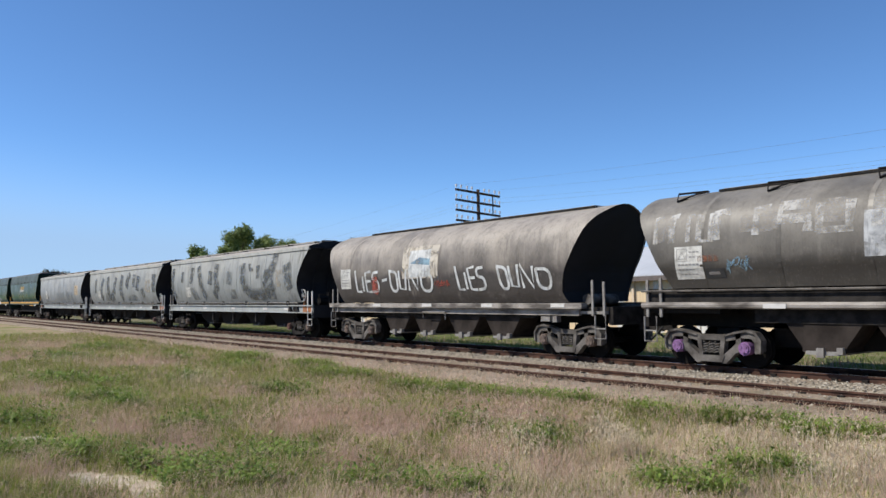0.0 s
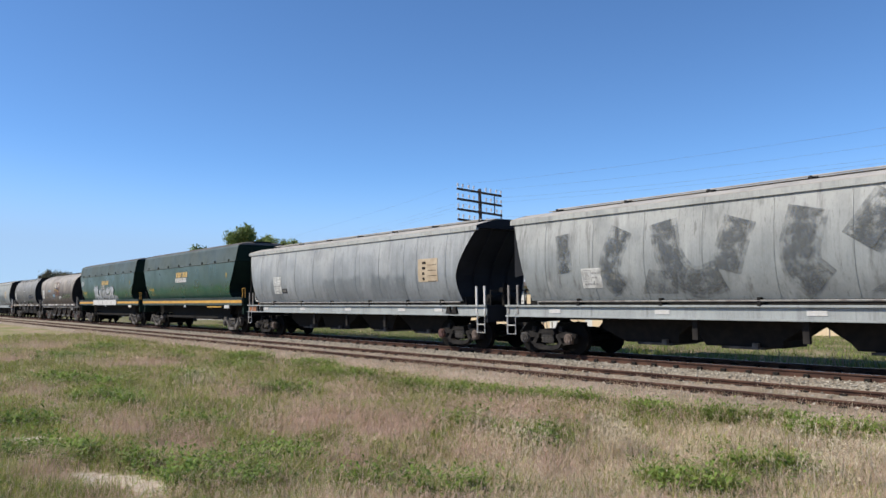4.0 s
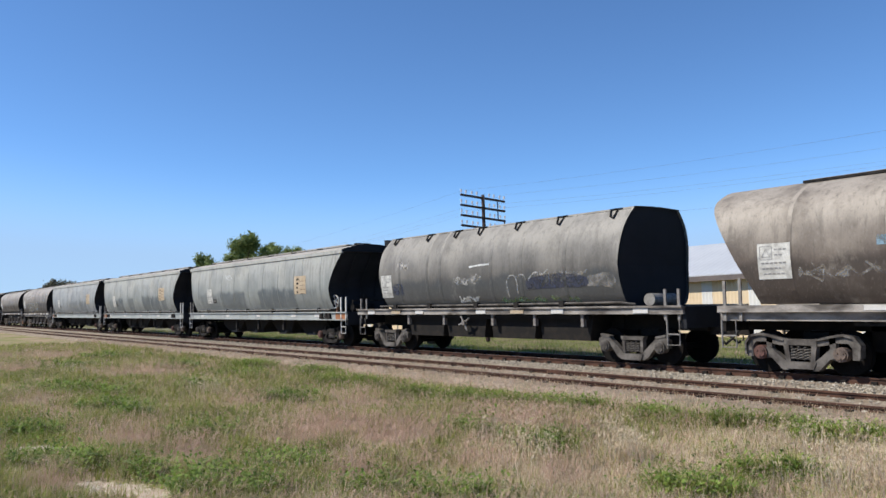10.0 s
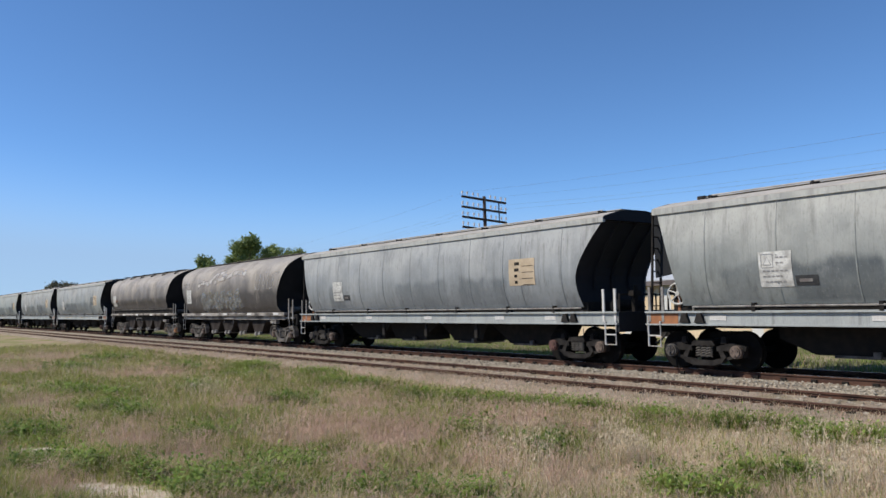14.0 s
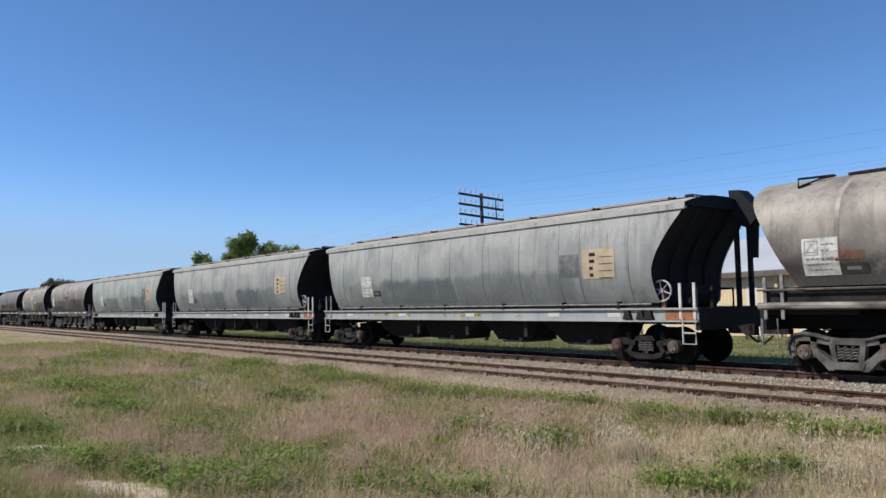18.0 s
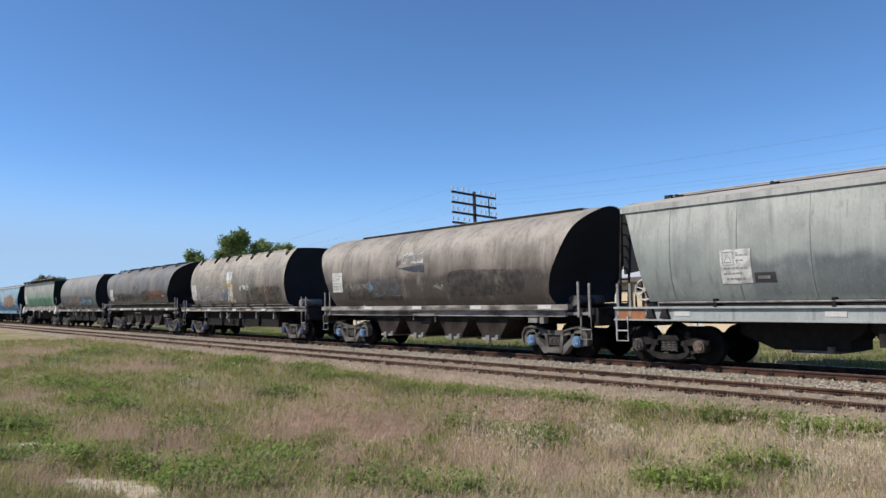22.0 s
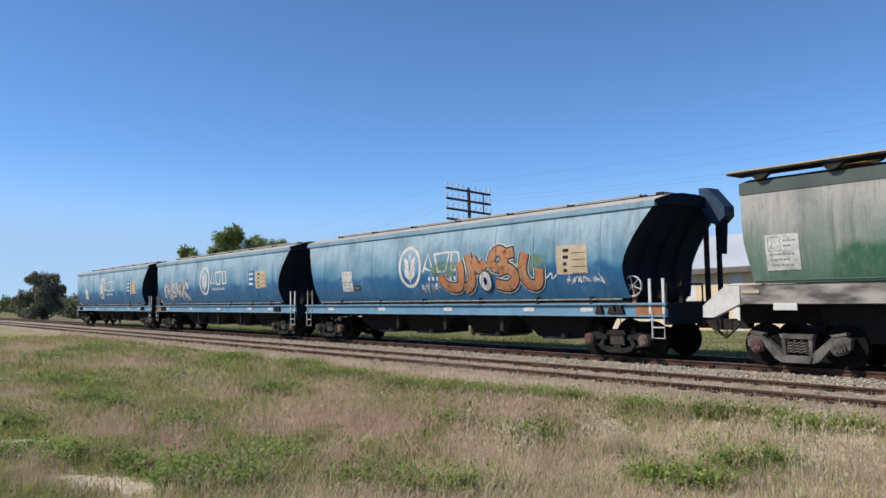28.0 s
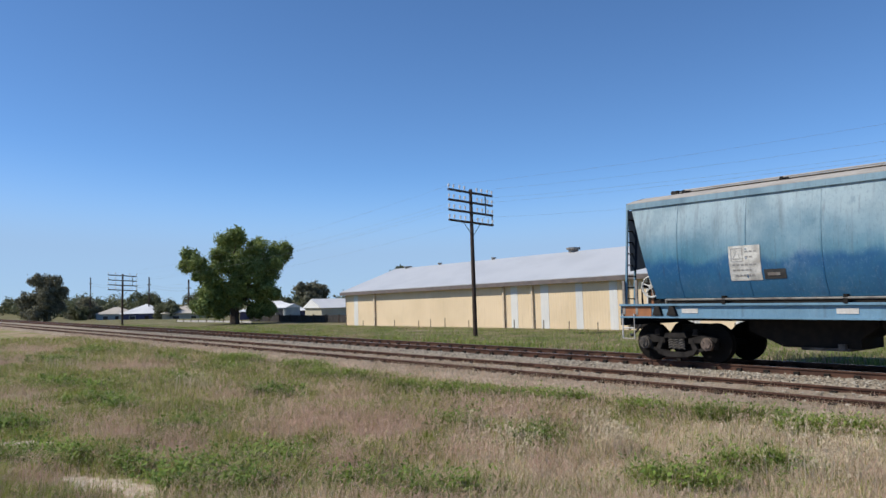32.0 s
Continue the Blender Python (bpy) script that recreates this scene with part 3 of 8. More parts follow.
def rail_profile(bm, y, x0, x1, z=0.0, step=None):
    """A flat-bottomed rail: foot, web and head."""
    half = [(0.0, -0.158), (0.07, -0.158), (0.07, -0.146), (0.012, -0.128), (0.010, -0.042), (0.035, -0.034), (0.036, -0.006), (0.028, 0.0), (0.0, 0.0)]
    ring = [(a, b) for a, b in half] + [(-a, b) for a, b in half[-2:0:-1]]
    ends = []
    for x in (x0, x1):
        ends.append([bm.verts.new((x, y + a, z + b)) for a, b in ring])
    for i in range(len(ring)):
        bm.faces.new((ends[0][i], ends[0][(i + 1) % len(ring)], ends[1][(i + 1) % len(ring)], ends[1][i]))
    bm.faces.new(ends[0])
    bm.faces.new(ends[1][::-1])


def track(name, mid, z, head, label):
    root = new(name)
    tagged(root, label, "railway track", kind="structure")
    for s in (-1, 1):
        bm = bmesh.new()
        rail_profile(bm, mid + s * 0.752, -900, 900, z)
        r = part("rail", bm, M["rail"], root)
        r.data.materials.append(head)
        for p in r.data.polygons:
            if p.normal.z > 0.9 and p.center.z > z - 0.02:
                p.material_index = 1
    return root


main_line = track("main_line", TRACK, 0.0, M["railhead"], "main line track with worn shiny rails on timber sleepers")
siding = track("siding_line", SIDING, -0.02, M["railhead_rust"], "rusty siding track half sunk in dirt and dry grass")
# a joint in the near rails
for y, x in ((SIDING + 0.752, -13.6), (SIDING - 0.752, -4.6)):
    part("fishplate", boxes((x - 0.33, x + 0.33, y - 0.052, y - 0.014, -0.135, -0.045)), M["rail"], siding)


def sleeper_mesh(seed):
    rnd = random.Random(seed)
    bm = boxes((-0.115, 0.115, -1.3, 1.3, -0.12, 0.0))
    for v in bm.verts:
        v.co += Vector((rnd.uniform(-0.012, 0.012), rnd.uniform(-0.04, 0.04), rnd.uniform(-0.008, 0.006)))
    me = bpy.data.meshes.new("sleeper")
    bm.to_mesh(me)
    bm.free()
    me.materials.append(M["sleeper"])
    return me


def clip_mesh():
    bm = boxes((-0.09, 0.09, -0.17, 0.17, 0.0, 0.018), (-0.06, 0.06, 0.072, 0.14, 0.018, 0.085), (-0.06, 0.06, -0.14, -0.072, 0.018, 0.085))
    me = bpy.data.meshes.new("baseplate")
    bm.to_mesh(me)
    bm.free()
    me.materials.append(M["iron"])
    return me


def lay_sleepers():
    rnd = random.Random(9)
    shapes, plate = [sleeper_mesh(i) for i in range(5)], clip_mesh()
    rest = {}
    for root, mid, top, sunk in ((main_line, TRACK, -0.158, 0.0), (siding, SIDING, -0.178, 0.0)):
        vs, fs = [], []
        for i in range(420):
            x = 14 - i * 0.66 + rnd.uniform(-0.03, 0.03)
            if i < 130:
                ob = link("sleeper", shapes[i % 5], None, root)
                ob.location = (x, mid + rnd.uniform(-0.04, 0.04), top)
                ob.rotation_euler = (0, 0, rnd.uniform(-0.02, 0.02))
                for s in (-1, 1):
                    pl = link("baseplate", plate, None, root)
                    pl.location = (x, mid + s * 0.752, top)
            else:
                b = len(vs)
                vs += [(x + a, mid + c, top + d) for a in (-0.115, 0.115) for c in (-1.3, 1.3) for d in (-0.12, 0)]
                fs += [tuple(b + k for k in q) for q in ((0, 1, 3, 2), (4, 6, 7, 5), (0, 4, 5, 1), (2, 3, 7, 6), (0, 2, 6, 4), (1, 5, 7, 3))]
        me = bpy.data.meshes.new("far_sleepers")
        me.from_pydata(vs, [], fs)
        tagged(link("far_sleepers", me, M["sleeper"], root), kind="stuff")


# ---- the train ----
SIDE = -1   # the side of a wagon that faces the grass
POOL = {}


def shared(name, key, build, mat, parent, m=None, label="", smooth=False):
    """A part whose mesh is built once for all wagons."""
    k = (name, key, mat.name)
    if k not in POOL:
        bm = build()
        bmesh.ops.recalc_face_normals(bm, faces=bm.faces)
        me = bpy.data.meshes.new(name)
        bm.to_mesh(me)
        bm.free()
        me.materials.append(mat)
        if smooth:
            me.polygons.foreach_set("use_smooth", [True] * len(me.polygons))
        POOL[k] = me
    ob = new(name, POOL[k])
    ob.parent = parent
    if m is not None:
        ob.matrix_basis = m
    if label:
        ob["label"] = label
    return ob


WHEELS = []


def wheelset_mesh():
    bm = bmesh.new()
    for s in (-1, 1):
        disc(bm, (0, 0), 0.46, s * 0.70, s * 0.80, 28)
        disc(bm, (0, 0), 0.49, s * 0.67, s * 0.70, 28)
        disc(bm, (0, 0), 0.15, s * 0.80, s * 0.86, 12)
        for k in range(6):
            a = k * math.pi / 3
            disc(bm, (0.28 * math.cos(a), 0.28 * math.sin(a)), 0.045, s * 0.80, s * 0.808, 8)
    disc(bm, (0, 0), 0.08, -0.7, 0.7, 10)
    return bm


def side_frame_arched():
    """Cast side frame: humped over both axle boxes, with two windows beside the spring nest."""
    bm = bmesh.new()
    y0, y1 = -0.07, 0.07
    for s in (-1, 1):
        # hump over the axle box, with its drop at the end
        prism(bm, [(s * x, z) for x, z in ((1.24, 0.36), (1.26, 0.66), (1.14, 0.82), (0.92, 0.87), (0.66, 0.82), (0.36, 0.74), (0.36, 0.62), (0.62, 0.66), (0.74, 0.70), (1.02, 0.70), (1.10, 0.60), (1.10, 0.36))], y0, y1)
        # post beside the axle box, arm from its foot down to the seat, column beside the springs
        prism(bm, [(s * x, z) for x, z in ((0.62, 0.82), (0.77, 0.84), (0.77, 0.34), (0.67, 0.34))], y0, y1)
        prism(bm, [(s * x, z) for x, z in ((0.79, 0.58), (0.68, 0.60), (0.48, 0.42), (0.24, 0.24), (0.28, 0.10), (0.40, 0.10), (0.64, 0.35), (0.79, 0.40))], y0 - 0.03, y1 + 0.03)
        prism(bm, [(s * x, z) for x, z in ((0.39, 0.78), (0.27, 0.78), (0.21, 0.24), (0.31, 0.24))], y0 - 0.015, y1 + 0.015)
        # rim along the hump
        prism(bm, [(s * x, z) for x, z in ((1.27, 0.40), (1.29, 0.67), (1.16, 0.85), (0.92, 0.90), (0.64, 0.85), (0.36, 0.77), (0.36, 0.73), (0.65, 0.80), (0.92, 0.85), (1.12, 0.80), (1.24, 0.65), (1.23, 0.40))], y0 - 0.05, y1 + 0.05)
    prism(bm, [(-0.37, 0.77), (0.37, 0.77), (0.37, 0.64), (-0.37, 0.64)], y0 - 0.02, y1 + 0.02)
    prism(bm, [(-0.36, 0.28), (0.36, 0.28), (0.30, 0.13), (-0.30, 0.13)], y0 - 0.05, y1 + 0.05)
    return bm


def side_frame_bar():
    """Low side frame: a sagging bottom beam under the springs, short arms to both axle boxes."""
    bm = bmesh.new()
    prism(bm, [(-0.60, 0.33), (-0.50, 0.20), (-0.28, 0.13), (0.28, 0.13), (0.50, 0.20), (0.60, 0.33), (0.42, 0.30), (0.25, 0.25), (-0.25, 0.25), (-0.42, 0.30)], -0.10, 0.10)
    prism(bm, [(-0.33, 0.60), (0.33, 0.60), (0.26, 0.72), (-0.26, 0.72)], -0.10, 0.10)
    for s in (-1, 1):
        prism(bm, [(s * 0.34, 0.47), (s * 1.10, 0.50), (s * 1.12, 0.60), (s * 0.72, 0.68), (s * 0.34, 0.58)], -0.05, 0.06)
        prism(bm, [(s * 0.70, 0.34), (s * 1.06, 0.34), (s * 1.06, 0.60), (s * 0.70, 0.60)], -0.04, 0.12)
        prism(bm, [(s * 0.60, 0.33), (s * 0.50, 0.22), (s * 0.36, 0.56), (s * 0.44, 0.60)], -0.06, 0.06)
        prism(bm, [(s * 0.58, 0.33), (s * 0.56, 0.25), (s * 0.92, 0.36), (s * 0.92, 0.42)], -0.04, 0.04)
        prism(bm, [(s * 0.46, 0.66), (s * 0.62, 0.66), (s * 0.60, 0.80), (s * 0.50, 0.82)], -0.06, 0.04)
    return bm


def side_frame_vee():
    """Open cast frame: an arm slopes from each axle box to the foot of the spring nest."""
    bm = bmesh.new()
    for s in (-1, 1):
        prism(bm, [(s * x, z) for x, z in ((1.12, 0.44), (1.14, 0.66), (0.98, 0.74), (0.78, 0.72), (0.30, 0.30), (0.24, 0.16), (0.36, 0.12), (0.50, 0.20), (0.80, 0.56), (0.98, 0.58), (1.02, 0.44))], -0.08, 0.08)
        prism(bm, [(s * x, z) for x, z in ((0.72, 0.74), (1.06, 0.80), (1.06, 0.74), (0.78, 0.69))], -0.10, 0.10)
        prism(bm, [(s * x, z) for x, z in ((0.34, 0.72), (0.25, 0.72), (0.25, 0.28), (0.33, 0.34))], -0.07, 0.07)
    prism(bm, [(-0.38, 0.74), (0.38, 0.74), (0.34, 0.64), (-0.34, 0.64)], -0.09, 0.09)
    prism(bm, [(-0.34, 0.28), (0.34, 0.28), (0.28, 0.12), (-0.28, 0.12)], -0.11, 0.11)
    return bm


def spring_mesh():
    n = 34
    return pipe([(0.066 * math.cos(i * 0.9), 0.066 * math.sin(i * 0.9), 0.32 + 0.29 * i / n) for i in range(n)], 0.017, 4)


def bogie(wagon, x, arched, frame_mat, hubs, flip=1):
    b = new("bogie")
    b.parent = wagon
    b.location = (x, 0, 0)
    for s in (-1, 1):
        shared("side_frame", arched, {True: side_frame_arched, False: side_frame_bar, "vee": side_frame_vee}[arched], frame_mat, b, pose(0, s * 1.02, 0))
        for dx in (-0.15, 0.0, 0.15):
            shared("coil_spring", 0, spring_mesh, M["bogie"], b, pose(dx, s * 1.05, 0))
        for i, k in enumerate((-1, 1)):
            def hub():
                bm = bmesh.new()
                disc(bm, (0, 0), 0.155, -0.10, 0.12, 14)
                disc(bm, (0, 0), 0.115, -0.13, -0.10, 12)
                for q in range(3):
                    a = q * 2.094 + 0.5
                    disc(bm, (0.07 * math.cos(a), 0.07 * math.sin(a)), 0.02, -0.15, -0.13, 6)
                return bm
            shared("axle_box", 0, hub, hubs[i % len(hubs)], b, pose(k * 0.89, s * 1.06, 0.47, 0, 0, 0 if s < 0 else 180))
    shared("bolster", 0, lambda: boxes((-0.20, 0.20, -1.0, 1.0, 0.42, 0.74), (-0.3, 0.3, -0.35, 0.35, 0.74, 0.9)), M["iron"], b)
    shared("brake_rigging", 0, lambda: boxes((-0.62, -0.52, -0.9, 0.9, 0.26, 0.36), (0.52, 0.62, -0.9, 0.9, 0.26, 0.36), (-0.5, 0.5, -0.04, 0.04, 0.30, 0.38)), M["iron"], b)
    for k in (-1, 1):
        w = shared("wheelset", 0, wheelset_mesh, M["wheel"], b, pose(k * 0.89, 0, 0.47))
        w["turn"] = k
        WHEELS.append(w)
    return b


def coupler(wagon, x, s):
    def build():
        bm = boxes((0, 0.52, -0.10, 0.10, 0.80, 1.0), (0.45, 0.66, -0.16, 0.12, 0.76, 1.04), (0.58, 0.70, -0.16, -0.05, 0.78, 1.02))
        return bm
    shared("coupler", 0, build, M["bogie_dark"], wagon, pose(x, 0, 0, 0, 0, 0 if s > 0 else 180))
    shared("air_hose", 0, lambda: pipe([(0.1, 0.35, 0.95), (0.3, 0.36, 0.72), (0.5, 0.30, 0.58), (0.68, 0.1, 0.62)], 0.03), M["rubber"], wagon, pose(x, 0, 0, 0, 0, 0 if s > 0 else 180))


def hand_wheel(wagon, x, y, z, mat):
    ring = [(0.27 * math.cos(k * math.pi / 8), 0, 0.27 * math.sin(k * math.pi / 8)) for k in range(16)]
    rim = shared("hand_wheel", 0, lambda: pipe(ring, 0.026, 5, True), mat, wagon, pose(x, y, z))
    for k in range(6):
        shared("spoke", 0, lambda: pipe([(0.05, 0, 0), (0.26, 0, 0)], 0.018, 4), mat, rim, pose(0, 0, 0, 0, k * 60 + 17, 0))

    def boss():
        bm = bmesh.new()
        disc(bm, (0, 0), 0.06, -0.04, 0.06, 10)
        return bm
    shared("hub", 0, boss, mat, rim)
    shared("wheel_stand", 0, lambda: boxes((-0.05, 0.05, 0.05, 0.13, -0.75, 0.05)), M["orange"], wagon, pose(x, y, z))


def stanchions(wagon, x, s, mat, tops=(2.1, 2.1)):
    """Two upright grips at a corner of the platform."""
    for i, (dx, top) in enumerate(zip((0.0, 0.38), tops)):
        shared("grab_post", round(top, 2), lambda: boxes((-0.035, 0.035, -0.02, 0.02, 1.2, top)), mat, wagon, pose(x - s * dx, SIDE * 1.36, 0))


def step_ladder(wagon, x, mat):
    def build():
        bm = bmesh.new()
        tube(bm, [(-0.17, 0, 1.22), (-0.17, 0, 0.58), (0.17, 0, 0.58), (0.17, 0, 1.22)], 0.024, 5)
        tube(bm, [(-0.17, 0, 0.85), (0.17, 0, 0.85)], 0.02, 5)
        return bm
    for s in (-1, 1):
        shared("step_ladder", 0, build, mat, wagon, pose(x, s * 1.40, 0))


def chutes(wagon, spots, top, low, width, mat, gates=True, foot=0.5):
    """Hopper pockets below the body, each with a sliding gate."""
    def build():
        bm = bmesh.new()
        h = width / 2
        prism(bm, [(-h, top), (h, top), (h * foot, low + 0.1), (h * foot, low), (-h * foot, low), (-h * foot, low + 0.1)], -1.12, 1.12)
        return bm
    for x in spots:
        shared("hopper_chute", (round(top, 2), round(low, 2), round(width, 2)), build, mat, wagon, pose(x, 0, 0))
        if gates:
            shared("chute_gate", round(low, 2), lambda: boxes((-0.34, 0.34, -1.2, 1.2, low - 0.05, low + 0.03), (0.30, 0.42, -1.24, -1.1, low - 0.02, low + 0.12), (-0.1, 0.05, -1.26, -1.18, low - 0.1, low + 0.10)), M["pipe"], wagon, pose(x, 0, 0))


def on_side(levels, bm, off=0.008):
    """Bends flat shapes, drawn in x and z, on the plates of the lit side."""
    zs = [v.co.z for v in bm.verts]
    if not zs:
        return bm
    z = math.ceil(min(zs) / 0.12) * 0.12
    while z < max(zs):
        bmesh.ops.bisect_plane(bm, geom=bm.verts[:] + bm.edges[:] + bm.faces[:], plane_co=(0, 0, z), plane_no=(0, 0, 1))
        z += 0.12
    for v in bm.verts:
        v.co.y = SIDE * (fine(levels, v.co.z)[0] + off)
    return bm


def flat(bm, outline):
    bm.faces.new([bm.verts.new((x, 0, z)) for x, z in outline])
    return bm


def rect(bm, x0, z0, x1, z1):
    return flat(bm, [(x0, z0), (x1, z0), (x1, z1), (x0, z1)])


def stroke(bm, pts, w):
    """A broad line through points of x and z, with mitred corners."""
    pts = [Vector(p) for p in pts]
    left, right = [], []
    for i, p in enumerate(pts):
        a, b = pts[max(i - 1, 0)], pts[min(i + 1, len(pts) - 1)]
        d = (b - a).normalized() if (b - a).length > 1e-6 else Vector((1, 0))
        n = Vector((-d.y, d.x)) * w / 2
        left.append(bm.verts.new((p.x + n.x, 0, p.y + n.y)))
        right.append(bm.verts.new((p.x - n.x, 0, p.y - n.y)))
    for i in range(len(pts) - 1):
        bm.faces.new((left[i], left[i + 1], right[i + 1], right[i]))
    return bm


def oval(cx, cz, rx, rz, n=24, a0=0.0, a1=6.2832):
    return [(cx + rx * math.cos(a0 + (a1 - a0) * k / n), cz + rz * math.sin(a0 + (a1 - a0) * k / n)) for k in range(n + 1)]


def placard(wagon, levels, x, z, w=0.72, h=0.80, black=True):
    """White data board with a framed triangle and unreadable lines."""
    bm = bmesh.new()
    rect(bm, x, z - h, x + w, z)
    p = part("data_board", on_side(levels, bm, 0.010), M["placard"], wagon, "white data board with a framed triangle")
    bm = bmesh.new()
    stroke(bm, [(x + 0.06, z - 0.06), (x + 0.32, z - 0.06), (x + 0.32, z - 0.36), (x + 0.06, z - 0.36), (x + 0.06, z - 0.06)], 0.014)
    stroke(bm, [(x + 0.10, z - 0.30), (x + 0.28, z - 0.30), (x + 0.19, z - 0.12), (x + 0.10, z - 0.30)], 0.014)
    for k, (a, b) in enumerate(((0.38, 0.66), (0.38, 0.60), (0.08, 0.62), (0.08, 0.5), (0.12, 0.58))):
        zz = z - (0.14, 0.26, 0.44, 0.56, 0.68)[k]
        if zz < z - h + 0.06:
            continue
        # broken into short runs, like worn words
        e = x + a * w / 0.72
        while e < x + b * w / 0.72 - 0.03:
            stroke(bm, [(e, zz), (min(e + 0.07, x + b * w / 0.72), zz)], 0.034)
            e += 0.095
    tagged(part("lettering", on_side(levels, bm, 0.016), M["faint"], p), kind="stuff")
    if black:
        bm = bmesh.new()
        rect(bm, x + w + 0.05, z - h + 0.02, x + w + 0.52, z - h + 0.24)
        q = part("number_board", on_side(levels, bm, 0.010), M["ink"], wagon, "black number board")
        bm = bmesh.new()
        stroke(bm, [(x + w + 0.13, z - h + 0.13), (x + w + 0.40, z - h + 0.13)], 0.07)
        part("lettering", on_side(levels, bm, 0.016), M["pipe"], q)


def tan_board(wagon, levels, x, z, w=1.06, h=0.82):
    bm = bmesh.new()
    rect(bm, x, z - h, x + w, z)
    p = part("loading_board", on_side(levels, bm, 0.010), M["tan"], wagon, "tan loading board with dark symbols")
    bm = bmesh.new()
    for k in range(4):
        zz = z - 0.14 - k * 0.19
        rect(bm, x + 0.24, zz - 0.05, x + 0.24 + (0.20, 0.18, 0.12, 0.12)[k], zz + 0.04)
        stroke(bm, [(x + 0.55, zz - 0.09), (x + w - 0.06, zz - 0.09)], 0.014)
    part("symbol_panel", on_side(levels, bm, 0.016), M["bogie_dark"], p)


def reflectors(wagon, spots, y, z, mat, w=0.42, h=0.11):
    for x in spots:
        shared("reflector_plate", (round(w, 2), round(z, 2), round(y, 3)), lambda: boxes((-w / 2, w / 2, SIDE * (y + 0.012), SIDE * (y - 0.01), z - h / 2, z + h / 2)), mat, wagon, pose(x, 0, 0))


C_LEVELS = curved([(1.61, 1.32, -7.22, 7.22), (1.78, 1.40, -7.22, 7.20), (2.10, 1.51, -7.32, 7.16), (2.50, 1.57, -7.45, 7.16), (2.95, 1.575, -7.62, 7.34),
                   (3.45, 1.54, -7.82, 7.66), (3.80, 1.49, -7.98, 7.92), (4.02, 1.455, -8.08, 8.08)], 2)
C_ROOF = [(4.03, 1.48, -8.12, 8.12), (4.12, 1.48, -8.12, 8.12), (4.20, 1.20, -8.12, 8.08), (4.30, 0.80, -8.05, 8.0), (4.36, 0.35, -7.9, 7.9), (4.37, 0.15, -7.9, 7.9)]


def wagon_root(name, label):
    w = new(name)
    return tagged(w, label, "grain wagon", group="wagons of the grain train")


C_LONG = [(z, y, a - 0.62 + 0.32 * (z - 1.5) / 2.52, b) for z, y, a, b in C_LEVELS]


def barrel(r, y0, y1, z):
    bm = bmesh.new()
    disc(bm, (0, z), r, y0, y1, 14)
    disc(bm, (0, z), r * 0.5, y0 - 0.05, y0, 10)
    return bm


